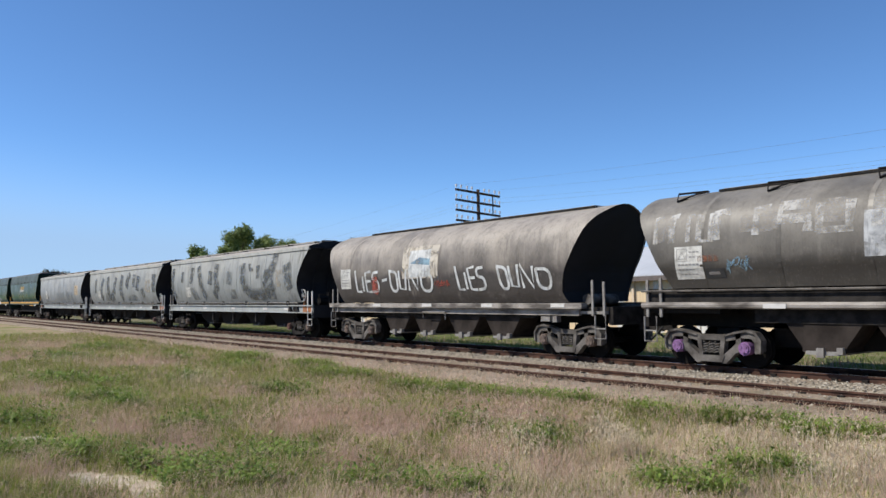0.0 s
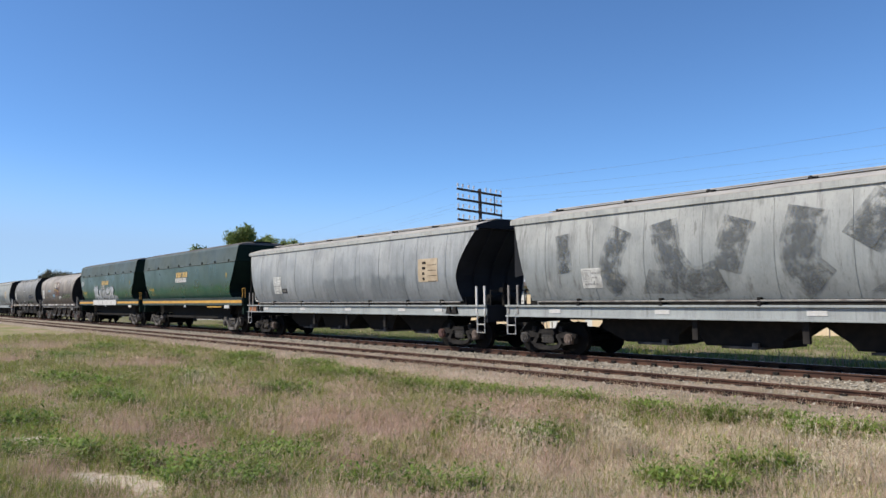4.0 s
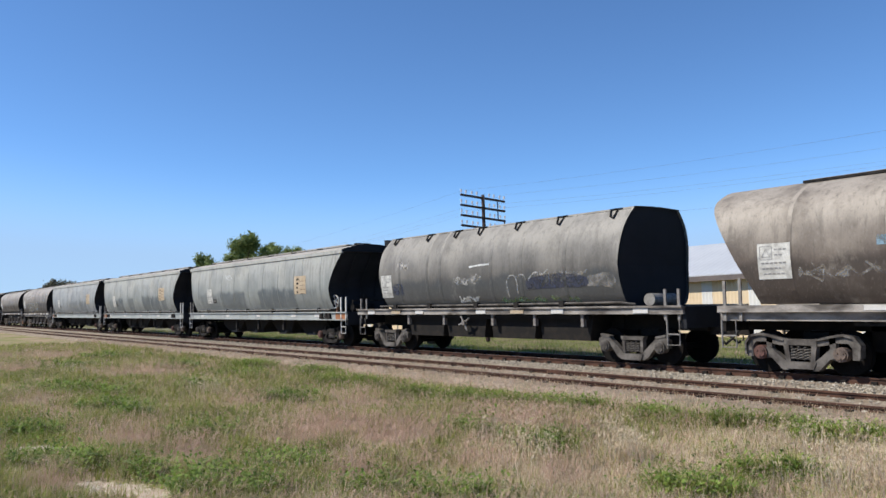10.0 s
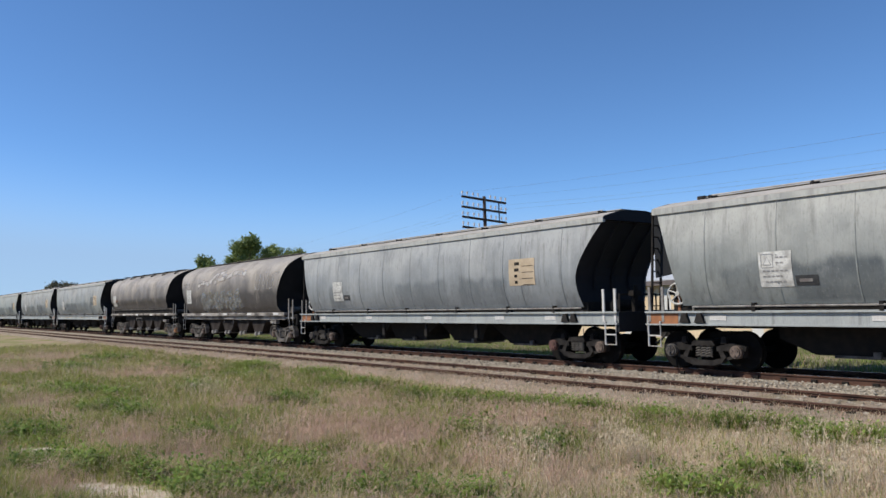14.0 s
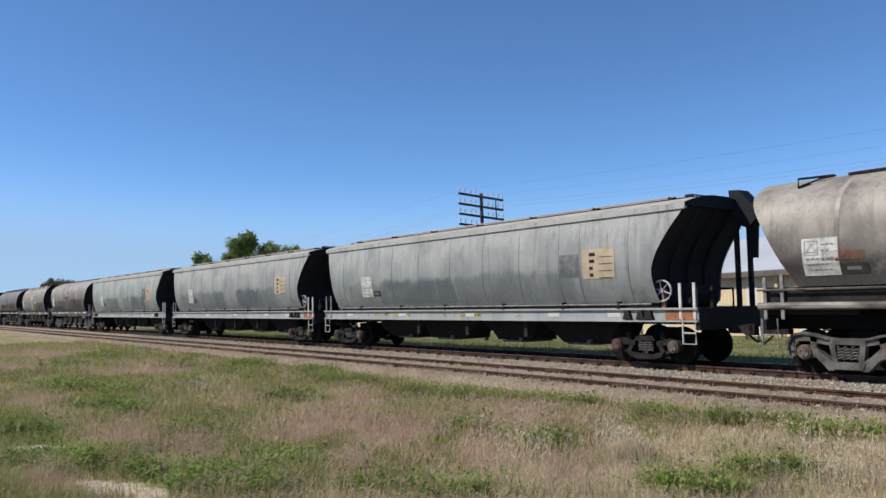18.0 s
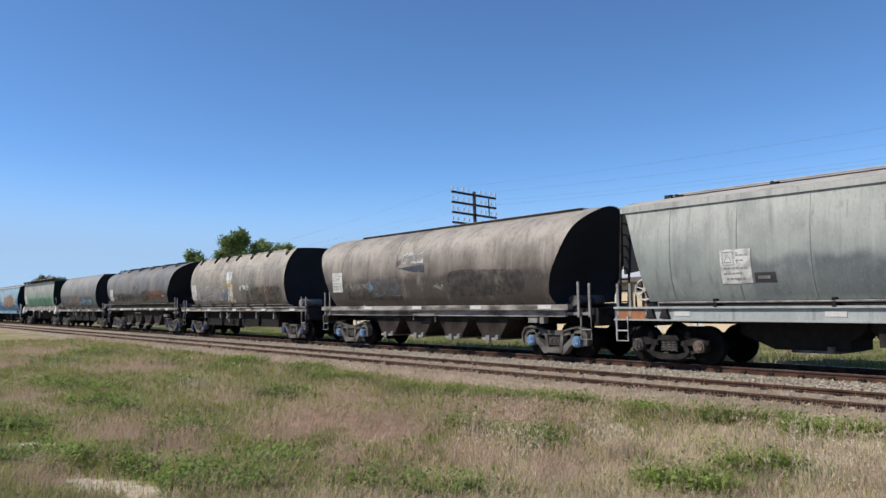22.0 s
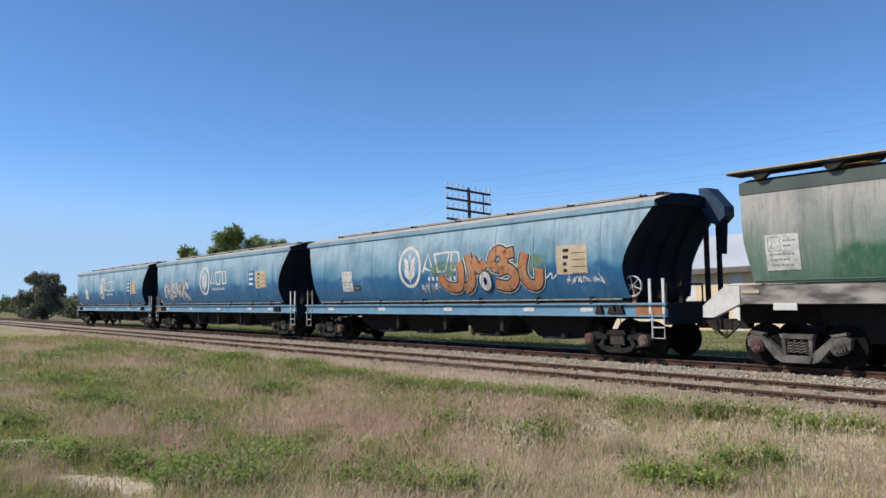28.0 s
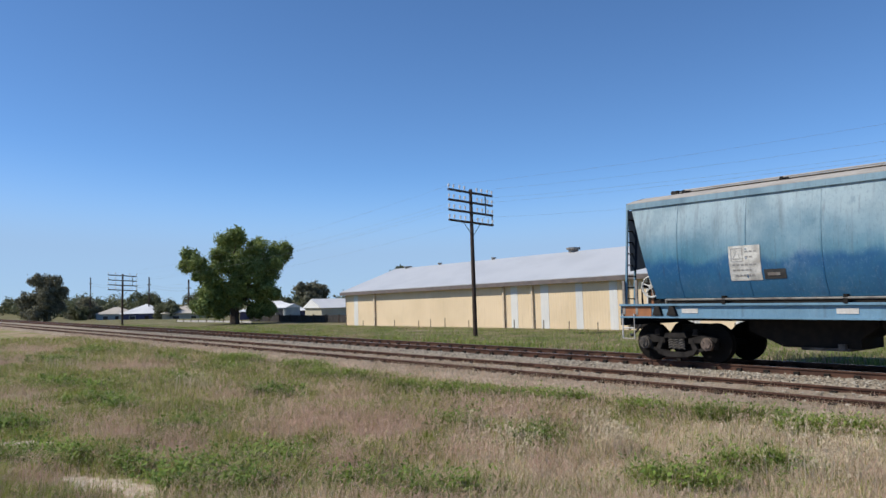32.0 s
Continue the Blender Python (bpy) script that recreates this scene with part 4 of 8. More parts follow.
def long_wagon(paint_mat, sill_mat, label, wheel_left=False, loading=5.17, board_h=0.80, reflect=(-6.9, -3.4, 0.3, 3.9, 6.0)):
    """The long grey or blue hopper: bulging ribbed sides, slanted ends, deep sill."""
    w = wagon_root("grain_hopper_wagon", label)
    # longer behind the rear bogie than before the front one
    ex = 0.45
    fore = 8.40 if wheel_left else 8.45
    fr = 0.0 if wheel_left else 0.17
    lv = [(z, y, a, b + fr) for z, y, a, b in C_LONG]
    # darkened paint shared by the end parts that lie in shade
    end_shade = PAINT["end_blue" if paint_mat is PAINT["blue"] else "end_grey"]
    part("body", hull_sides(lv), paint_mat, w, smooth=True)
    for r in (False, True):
        part("end_sheet", hull_end(lv, r), end_shade, w, "end plate painted dark to stand for shade")
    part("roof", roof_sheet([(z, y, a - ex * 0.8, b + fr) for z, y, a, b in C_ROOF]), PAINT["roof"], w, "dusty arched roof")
    # thin plates laid over the roof's ends, dark to stand in for shade
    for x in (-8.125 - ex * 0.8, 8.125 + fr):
        part("roof_end", prism_x([(-1.49, 4.02), (1.49, 4.02), (1.49, 4.11), (1.20, 4.20), (0.80, 4.30), (0.35, 4.36), (-0.35, 4.36), (-0.80, 4.30), (-1.20, 4.20), (-1.49, 4.11)], x - 0.008, x + 0.008), end_shade, w)
    part("gutter", boxes((-8.12 - ex * 0.8, 8.12 + fr, -1.515, -1.42, 3.95, 4.09), (-8.12 - ex * 0.8, 8.12 + fr, 1.42, 1.515, 3.95, 4.09)), sill_mat, w)
    # gussets between the slanted rear end and its corner post, painted shade-dark
    g = [(-8.28 - ex, 3.98), (lv[-1][2] + 0.05, 3.98)] + [(fine(lv, z)[1] + 0.10, z) for z in (3.6, 3.2, 2.8, 2.5)] + [(-8.28 - ex, 2.35)]
    for y in (-1.10, 1.05):
        part("end_gusset", prism(bmesh.new(), g, y, y + 0.05), end_shade, w)
    # the ribs follow the plates
    for x in (-7.05, -5.35, -3.75, -2.15, -0.45, 1.15, 2.75, 4.3, 5.05, 6.65):
        def rib():
            bm = bmesh.new()
            prev = None
            for z, y, a, b in C_LEVELS:
                row = [bm.verts.new((-0.02, -y + 0.01, z)), bm.verts.new((-0.014, -y - 0.009, z)), bm.verts.new((0.014, -y - 0.009, z)), bm.verts.new((0.02, -y + 0.01, z))]
                if prev:
                    for i in range(3):
                        bm.faces.new((prev[i], prev[i + 1], row[i + 1], row[i]))
                prev = row
            return bm
        shared("rib", "c", rib, paint_mat, w, pose(x, 0, 0))
    # ribs on the end that shows
    for y in (-0.75, 0.0, 0.75):
        bm = bmesh.new()
        pts = [(b + fr - 0.02, y, z) for z, yy, a, b in C_LEVELS if z > 2.0]
        tube(bm, pts, 0.035, 4)
        part("end_rib", bm, end_shade, w)
    for s in (-1, 1):
        shared("sill", "c%d%d" % (s, wheel_left), lambda: prism_x([(s * y, z) for y, z in ((1.30, 1.12), (1.43, 1.12), (1.43, 1.16), (1.36, 1.16), (1.36, 1.43), (1.43, 1.43), (1.43, 1.48), (1.30, 1.48))], -8.40 - ex, fore), sill_mat, w)
        shared("hand_rail", "c%d" % s, lambda: tube(tube(bmesh.new(), [(-7.5, s * 1.42, 1.58), (7.2, s * 1.42, 1.58)], 0.024), [(-7.5, s * 1.42, 1.58), (-7.5, s * 1.4, 1.46)], 0.02), M["pipe"], w)
    for x in (-6.0, -3.4, -0.9, 1.9, 4.3, 6.2):
        shared("rail_bracket", "c", lambda: boxes((-0.04, 0.04, SIDE * 1.44, SIDE * 1.28, 1.46, 1.66)), M["iron"], w, pose(x, 0, 0))
    part("running_board", boxes((-7.9, 7.9, -0.45, -0.1, 4.385, 4.405), (-7.9, 7.9, 0.1, 0.45, 4.385, 4.405)), PAINT["roof"], w)
    for k in range(7):
        shared("roof_bracket", "c", lambda: boxes((-0.07, 0.07, -0.62, -0.40, 4.32, 4.41), (-0.03, 0.03, -0.66, -0.60, 4.26, 4.41)), M["bogie_dark"], w, pose(-7.4 + k * 2.45, 0, 0))
    part("roof_rail", pipe([(-7.4, -0.62, 4.40), (7.4, -0.62, 4.40)], 0.022, 5), PAINT["roof"], w)
    e = -1 if wheel_left else 1
    part("roof_vent", boxes((e * 7.75 - 0.10, e * 7.75 + 0.10, -0.5, 0.2, 4.28, 4.44)), M["bogie_dark"], w)
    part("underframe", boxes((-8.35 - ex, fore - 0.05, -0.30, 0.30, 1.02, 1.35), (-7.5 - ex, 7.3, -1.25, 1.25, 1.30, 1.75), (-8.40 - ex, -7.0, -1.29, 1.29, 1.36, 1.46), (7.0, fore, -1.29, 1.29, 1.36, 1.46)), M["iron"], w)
    for s in (-1, 1):
        x = fore if s > 0 else -8.40 - ex
        shared("headstock", "c", lambda: boxes((-0.06, 0.06, -1.36, 1.36, 0.92, 1.465)), end_shade, w, pose(x - s * 0.04, 0, 0))
        coupler(w, x - s * 0.02, s)
        stanchions(w, x - s * 0.10, s, M["white"] if s > 0 else M["pipe"])
        step_ladder(w, x - s * 0.24, M["white"])
        bogie(w, 6.72 if s > 0 else -6.72 - ex * 1.7, False, M["bogie_dark"], (M["hub_red"], M["hub_tan"]) if s > 0 else (M["bogie"], M["hub_tan"]))
        # brake cylinder and pipes on the platform
        shared("brake_cylinder", "c", lambda: barrel(0.17, -0.75, 0.25, 1.66), M["iron"], w, pose(x - s * 0.62, 0, 0))
        shared("end_pipe", "c", lambda: tube(bmesh.new(), [(0, -0.9, 1.46), (0, -0.9, 1.95), (0, 0.7, 1.95), (0, 0.7, 1.46)], 0.03, 5), M["bogie_dark"], w, pose(x - s * 0.32, 0, 0))
        shared("hose_stand", "c", lambda: boxes((-0.05, 0.05, -0.45, -0.3, 1.46, 2.2), (-0.1, 0.1, -0.55, -0.2, 1.9, 2.05)), M["iron"], w, pose(x - s * 0.22, 0, 0))
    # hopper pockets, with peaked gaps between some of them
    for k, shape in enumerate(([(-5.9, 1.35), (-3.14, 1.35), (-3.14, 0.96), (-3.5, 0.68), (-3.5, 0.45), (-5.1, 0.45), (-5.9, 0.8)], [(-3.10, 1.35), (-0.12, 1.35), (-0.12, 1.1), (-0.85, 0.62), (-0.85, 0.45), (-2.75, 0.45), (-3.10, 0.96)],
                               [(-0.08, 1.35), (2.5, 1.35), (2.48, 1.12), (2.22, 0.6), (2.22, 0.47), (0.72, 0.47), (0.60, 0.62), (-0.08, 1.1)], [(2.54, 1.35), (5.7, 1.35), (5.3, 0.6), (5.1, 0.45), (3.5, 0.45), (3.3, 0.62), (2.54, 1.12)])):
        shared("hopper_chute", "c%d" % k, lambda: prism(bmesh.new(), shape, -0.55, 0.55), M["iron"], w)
    for x in (-4.2, -1.8, 1.5, 4.2):
        shared("chute_gate", "c", lambda: boxes((-0.5, 0.5, -0.62, 0.62, 0.40, 0.46), (0.3, 0.44, -0.70, -0.60, 0.42, 0.56)), M["bogie"], w, pose(x, 0, 0))
    for x in (-2.6, 0.0, 2.65):
        shared("frame_stay", "c", lambda: boxes((-0.07, 0.07, SIDE * 1.25, SIDE * 1.15, 0.62, 1.14)), M["bogie_dark"], w, pose(x, 0, 0))
    # end gear: brake wheel, corner plate, boxes on the sill
    hand_wheel(w, 7.42 if e > 0 else -7.97, SIDE * 1.30, 1.92, M["placard"])
    x0, x1 = (7.55, 8.38) if e > 0 else (-8.80, -7.95)
    part("corner_plate", boxes((x0, x1, SIDE * 1.372, SIDE * 1.35, 1.15, 1.42)), M["orange"], w, "rust-orange corner plate")
    for x in (6.45, 6.85, 7.1) if not wheel_left else (-7.75, -7.35, 6.6, 6.9):
        shared("jacking_lug", "c", lambda: prism(bmesh.new(), [(-0.13, 1.18), (0.13, 1.18), (0.05, 1.42), (-0.05, 1.42)], SIDE * 1.45, SIDE * 1.35), M["bogie_dark"], w, pose(x, 0, 0))
    if wheel_left:
        for dy in (-1.3, -0.95):
            part("end_ladder", tube(bmesh.new(), [(-8.74, dy, 1.4), (-8.60, dy, 4.1)], 0.035, 5), M["bogie_dark"] if paint_mat is not PAINT["blue"] else PAINT["sill_blue"], w)
        for k in range(8):
            shared("ladder_rung", "c", lambda: boxes((-0.02, 0.02, -1.3, -0.95, 0.0, 0.03)), M["bogie_dark"], w, pose(-8.71 + 0.015 * k, 0, 1.6 + 0.3 * k))
    else:
        # filling spout over the far corner, with its pipe and posts
        # on grey wagons the spout takes the end paint, dark for its shade
        part("end_spout", prism(bmesh.new(), [(8.12, 4.58), (8.40, 4.56), (8.82, 4.02), (8.82, 3.76), (8.58, 3.52), (8.40, 3.62), (8.14, 4.05)], 0.72, 1.20), M["spout_blue"] if end_shade is PAINT["end_blue"] else PAINT["end_grey"], w)
        part("spout_pipe", pipe([(8.66, 0.95, 3.66), (8.60, 0.95, 2.75)], 0.11, 8), end_shade, w)
        for x, y in ((8.30, 0.70), (8.38, 1.16)):
            part("end_post", boxes((x - 0.05, x + 0.05, y - 0.05, y + 0.05, 1.42, 3.75)), M["bogie_dark"], w)
    reflectors(w, reflect, 1.36, 1.30, M["white"])
    placard(w, lv, -5.75, 2.80 if board_h > 0.7 else 2.50, 0.72 if board_h > 0.7 else 0.66, board_h, board_h > 0.7)
    if loading:
        tan_board(w, lv, loading, 3.12)
    return w


def A_levels(bottom):
    r = [(bottom, 1.30 if bottom < 1.8 else 1.40), (bottom + 0.3, 1.48), (2.46, 1.57), (2.82, 1.58), (3.18, 1.55), (3.52, 1.475), (3.79, 1.35), (4.02, 1.10), (4.21, 0.76), (4.37, 0.36), (4.43, 0.05)]
    out = []
    for z, y in r:
        a = -6.02 - max(min(z, 4.12) - 1.75, 0) * 0.49
        b = 5.50 + max(z - 2.15, 0) * 0.50 + max(1.95 - z, 0) * 0.3
        out.append((z, y, a, b))
    return curved(out, 2)


def short_wagon(paint_mat, label, kind, hubs, hubs2):
    """The shorter oval hopper. kind: 'smooth' rests on a deep pale sill, 'hatch' stands higher and bears roof brackets."""
    w = wagon_root("oval_hopper_wagon", label)
    hatch = kind == "hatch"
    lv = A_levels(1.92 if hatch else 1.58)
    part("body", hull_sides(lv), paint_mat, w, smooth=True)
    # both ends use the grey that has shade in its colour
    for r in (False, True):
        part("end_sheet", hull_end(lv, r, 0.06), PAINT["end_grey"], w, "end plate painted dark to stand for shade")
    for x in (-5.2, -3.4, -1.6, 0.2, 2.0, 3.8):
        def seam():
            bm = bmesh.new()
            prev = None
            for z, y, a, b in lv:
                row = [bm.verts.new((-0.05, -y - 0.006, z)), bm.verts.new((0.05, -y - 0.006, z))]
                if prev:
                    bm.faces.new((prev[0], prev[1], row[1], row[0]))
                prev = row
            return bm
        shared("plate_seam", kind, seam, paint_mat, w, pose(x, 0, 0))
    part("crest_rail", boxes((-5.4, 5.9, -0.42, -0.37, 4.37, 4.43), (-5.4, 5.9, 0.37, 0.42, 4.37, 4.43)), M["bogie_dark"], w)
    part("hatch_cover", boxes((-5.3, 5.8, -0.35, 0.35, 4.41, 4.45)), PAINT["roof"], w)
    if hatch:
        for k in range(6):
            def arm():
                bm = bmesh.new()
                tube(bm, [(0.02, -0.70, 4.26), (-0.12, -0.92, 4.17), (-0.22, -0.70, 4.39), (0.42, -0.42, 4.41)], 0.030, 5)
                tube(bm, [(-0.12, -0.92, 4.17), (0.20, -0.62, 4.34), (0.45, -0.42, 4.40)], 0.022, 5)
                return bm
            shared("hatch_arm", "b", arm, M["iron"], w, pose(-6.1 + k * 2.3, 0, 0))
    for s in (-1, 1):
        if hatch:
            shared("sill", "b%d" % s, lambda: tube(tube(bmesh.new(), [(-7.0, s * 1.36, 1.50), (7.0, s * 1.36, 1.50)], 0.08, 8), [(-6.9, s * 1.36, 1.52), (-6.9, s * 1.2, 1.52)], 0.05, 6), PAINT["sill_worn"], w)
            shared("hand_rail", "b%d" % s, lambda: tube(bmesh.new(), [(-7.0, s * 1.40, 1.86), (6.4, s * 1.40, 1.86)], 0.028, 6), M["bogie"], w)
            shared("side_beam", "b%d" % s, lambda: boxes((-6.9, 6.6, s * 1.30, s * 1.16, 1.55, 1.92)), M["bogie_dark"], w)
        else:
            shared("sill", "a%d" % s, lambda: boxes((-7.0, 6.15, s * 1.44, s * 1.20, 1.40, 1.56), (-7.0, 5.95, s * 1.30, s * 1.20, 1.20, 1.40)), PAINT["sill_worn"], w)
        shared("headstock", "a", lambda: boxes((-0.07, 0.07, -1.25, 1.25, 0.95, 1.45)), M["bogie_dark"], w, pose(s * 6.98, 0, 0))
        coupler(w, s * 7.0, s)
        stanchions(w, s * 6.85, s, M["pipe"], (2.15, 2.2))
        step_ladder(w, s * 6.75, M["pipe"])
        bogie(w, s * 5.32, True, M["bogie"], hubs if s < 0 else hubs2)
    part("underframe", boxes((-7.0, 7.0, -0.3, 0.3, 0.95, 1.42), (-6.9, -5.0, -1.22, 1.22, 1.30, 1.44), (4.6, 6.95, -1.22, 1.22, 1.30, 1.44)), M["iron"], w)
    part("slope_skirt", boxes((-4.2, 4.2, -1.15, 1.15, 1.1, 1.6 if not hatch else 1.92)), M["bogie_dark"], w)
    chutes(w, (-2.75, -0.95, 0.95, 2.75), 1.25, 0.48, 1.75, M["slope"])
    # added dark box that blocks the view through between the chutes
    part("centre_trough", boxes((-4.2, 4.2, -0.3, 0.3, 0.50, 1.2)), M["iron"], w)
    part("grab_handle", tube(bmesh.new(), [(-0.9, -1.36, 1.05), (-0.9, -1.38, 1.25), (0.3, -1.38, 1.25), (0.3, -1.36, 1.0)], 0.022, 5), M["pipe"], w)
    # air tank on the end platform
    bm = bmesh.new()
    disc(bm, (5.98, 1.66), 0.16, -1.0, 0.2, 16)
    part("air_tank", bm, M["bogie"], w, "dusty air tank")
    part("brake_box", boxes((4.6, 4.95, -1.38, -1.2, 1.02, 1.16), (5.05, 5.2, -1.38, -1.2, 1.0, 1.18)), M["pipe"], w)
    part("sill_bracket", boxes((6.0, 6.9, -1.30, -1.22, 1.25, 1.33)), M["pipe"], w)
    reflectors(w, (-3.6, -0.6, 2.4, 5.3), 1.44, 1.49, M["white"], 0.5, 0.11)
    placard(w, lv, -5.9, 2.94, 0.72, 0.80, hatch)
    return w, lv


E_SIDE = [(1.57, 1.20), (1.75, 1.38), (2.15, 1.51), (2.7, 1.57), (3.2, 1.54), (3.7, 1.40), (4.0, 1.22), (4.26, 1.00), (4.31, 0.90), (4.34, 0.05)]


def tank_wagon(paint_mat, label, hubs, arms=True):
    """Oval tank with nearly upright ends on a flat frame that is longer than it."""
    w = wagon_root("tank_hopper_wagon", label)
    lv = curved([(z, y, -5.45 - 0.1 * (z - 2.6) * (4.2 - z), 5.42 + 0.10 * abs(z - 2.6)) for z, y in E_SIDE], 2)
    part("body", hull_sides(lv), paint_mat, w, smooth=True)
    # ends and headstocks wear the paint that carries their shade
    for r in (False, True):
        part("end_sheet", hull_end(lv, r, 0.08), PAINT["end_grey"], w, "end plate painted dark to stand for shade")
    part("crest_rail", boxes((-5.3, 5.5, -1.02, -0.97, 4.17, 4.25), (-5.3, 5.5, 0.97, 1.02, 4.17, 4.25)), M["bogie_dark"], w)
    if arms:
        for x in (-4.95, -3.0, -1.5, -0.3, 1.4, 3.1, 5.0):
            def arm():
                bm = bmesh.new()
                tube(bm, [(-0.16, -1.02, 4.27), (0.22, -1.02, 4.27)], 0.03, 4)
                tube(bm, [(-0.14, -1.02, 4.27), (-0.02, -1.22, 4.06), (0.10, -1.27, 4.00), (0.10, -1.04, 4.25)], 0.026, 4)
                return bm
            shared("hatch_arm", "e", arm, M["iron"], w, pose(x, 0, 0))
    for x in (-4.2, -2.6, -1.9, 0.6, 1.9, 3.6):
        def band():
            bm = bmesh.new()
            prev = None
            for z, y, a, b in lv:
                row = [bm.verts.new((-0.07, -y - 0.004, z)), bm.verts.new((-0.05, -y - 0.010, z)), bm.verts.new((0.05, -y - 0.010, z)), bm.verts.new((0.07, -y - 0.004, z))]
                if prev:
                    for i in range(3):
                        bm.faces.new((prev[i], prev[i + 1], row[i + 1], row[i]))
                prev = row
            return bm
        shared("tank_band", "e", band, paint_mat, w, pose(x, 0, 0))
    for s in (-1, 1):
        shared("sill", "e%d" % s, lambda: boxes((-7.2, 7.2, s * 1.44, s * 1.34, 1.36, 1.56), (-7.2, 7.2, s * 1.50, s * 1.40, 1.53, 1.58)), PAINT["sill_worn"], w)
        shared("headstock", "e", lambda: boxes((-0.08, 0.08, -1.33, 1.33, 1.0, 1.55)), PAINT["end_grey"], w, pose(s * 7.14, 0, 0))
        coupler(w, s * 7.05, s)
        stanchions(w, s * 7.05, s, M["pipe"], (2.0, 2.0))
        step_ladder(w, s * 6.9, M["pipe"])
        bogie(w, s * 5.45, "vee", M["bogie"], hubs)
    part("deck", boxes((-7.15, 7.15, -1.40, 1.40, 1.48, 1.54)), M["bogie_dark"], w)
    part("saddle", boxes((-5.25, 5.25, -0.95, 0.95, 1.54, 1.95)), M["iron"], w)
    part("underframe", boxes((-7.1, 7.1, -0.25, 0.25, 0.9, 1.48), (-4.2, 4.2, -1.30, -1.24, 1.22, 1.34), (-4.2, 4.2, 1.24, 1.30, 1.22, 1.34)), M["iron"], w)
    for x in (-4.0, -2.0, 0.4, 2.2, 4.0):
        shared("deck_stay", "e", lambda: boxes((-0.05, 0.05, -1.34, -1.22, 1.0, 1.36)), M["pipe"], w, pose(x, 0, 0))
        shared("deck_lug", "e", lambda: boxes((-0.09, 0.09, -1.5, -1.36, 1.56, 1.74)), M["bogie_dark"], w, pose(x - 0.6, 0, 0))
    chutes(w, (-3.2, -1.1, 1.1, 3.2), 1.45, 0.60, 2.1, M["iron"], False, 0.86)
    # dark box added to close the gaps behind the tank's chutes
    part("centre_trough", boxes((-4.6, 4.6, -0.3, 0.3, 0.54, 1.4)), M["iron"], w)
    def cross():
        bm = bmesh.new()
        for a in (0.6, 2.2, 3.4, 5.2):
            tube(bm, [(0, 0, 0), (0.28 * math.cos(a), 0, 0.28 * math.sin(a))], 0.03, 5)
        disc(bm, (0, 0), 0.08, -0.06, 0.06, 10)
        return bm
    part("gate_lever", cross(), M["pipe"], w).location = (-0.9, -1.38, 1.08)
    bm = bmesh.new()
    disc(bm, (5.95, 1.74), 0.17, -1.0, 0.0, 14)
    part("air_tank", bm, M["pipe"], w)
    reflectors(w, (-6.2, -3.2, 0.0, 3.2, 6.0), 1.45, 1.46, M["white"], 0.45, 0.15)
    reflectors(w, (-4.6, 1.6), 1.45, 1.45, M["tan"], 0.55, 0.13)
    part("deck_pipe", pipe([(-5.7, -1.30, 1.60), (-5.6, -1.44, 1.68), (0, -1.44, 1.67), (5.4, -1.44, 1.68), (5.75, -1.30, 1.62)], 0.030, 6), M["bogie"], w, "dusty pipe along the deck")
    if arms:
        placard(w, lv, -5.35, 2.85, 0.66, 0.85, False)
    return w, lv


D_LEVELS = [(1.78, 1.18, -6.62, 6.26), (1.95, 1.30, -6.60, 6.20), (2.2, 1.40, -6.62, 6.16), (2.6, 1.46, -6.82, 6.36), (3.1, 1.485, -7.06, 6.70), (3.76, 1.50, -7.34, 7.06)]
D_TOP = [(3.76, 1.50, -7.34, 7.06), (3.80, 1.53, -7.36, 7.10), (3.83, 1.49, -7.36, 7.10), (4.56, 1.40, -7.36, 7.22), (4.67, 1.34, -7.3, 7.20)]
D_ROOF = [(4.67, 1.34, -7.3, 7.20), (4.77, 1.05, -7.2, 7.15), (4.83, 0.9, -6.9, 7.0), (4.85, 0.4, -6.9, 7.0)]


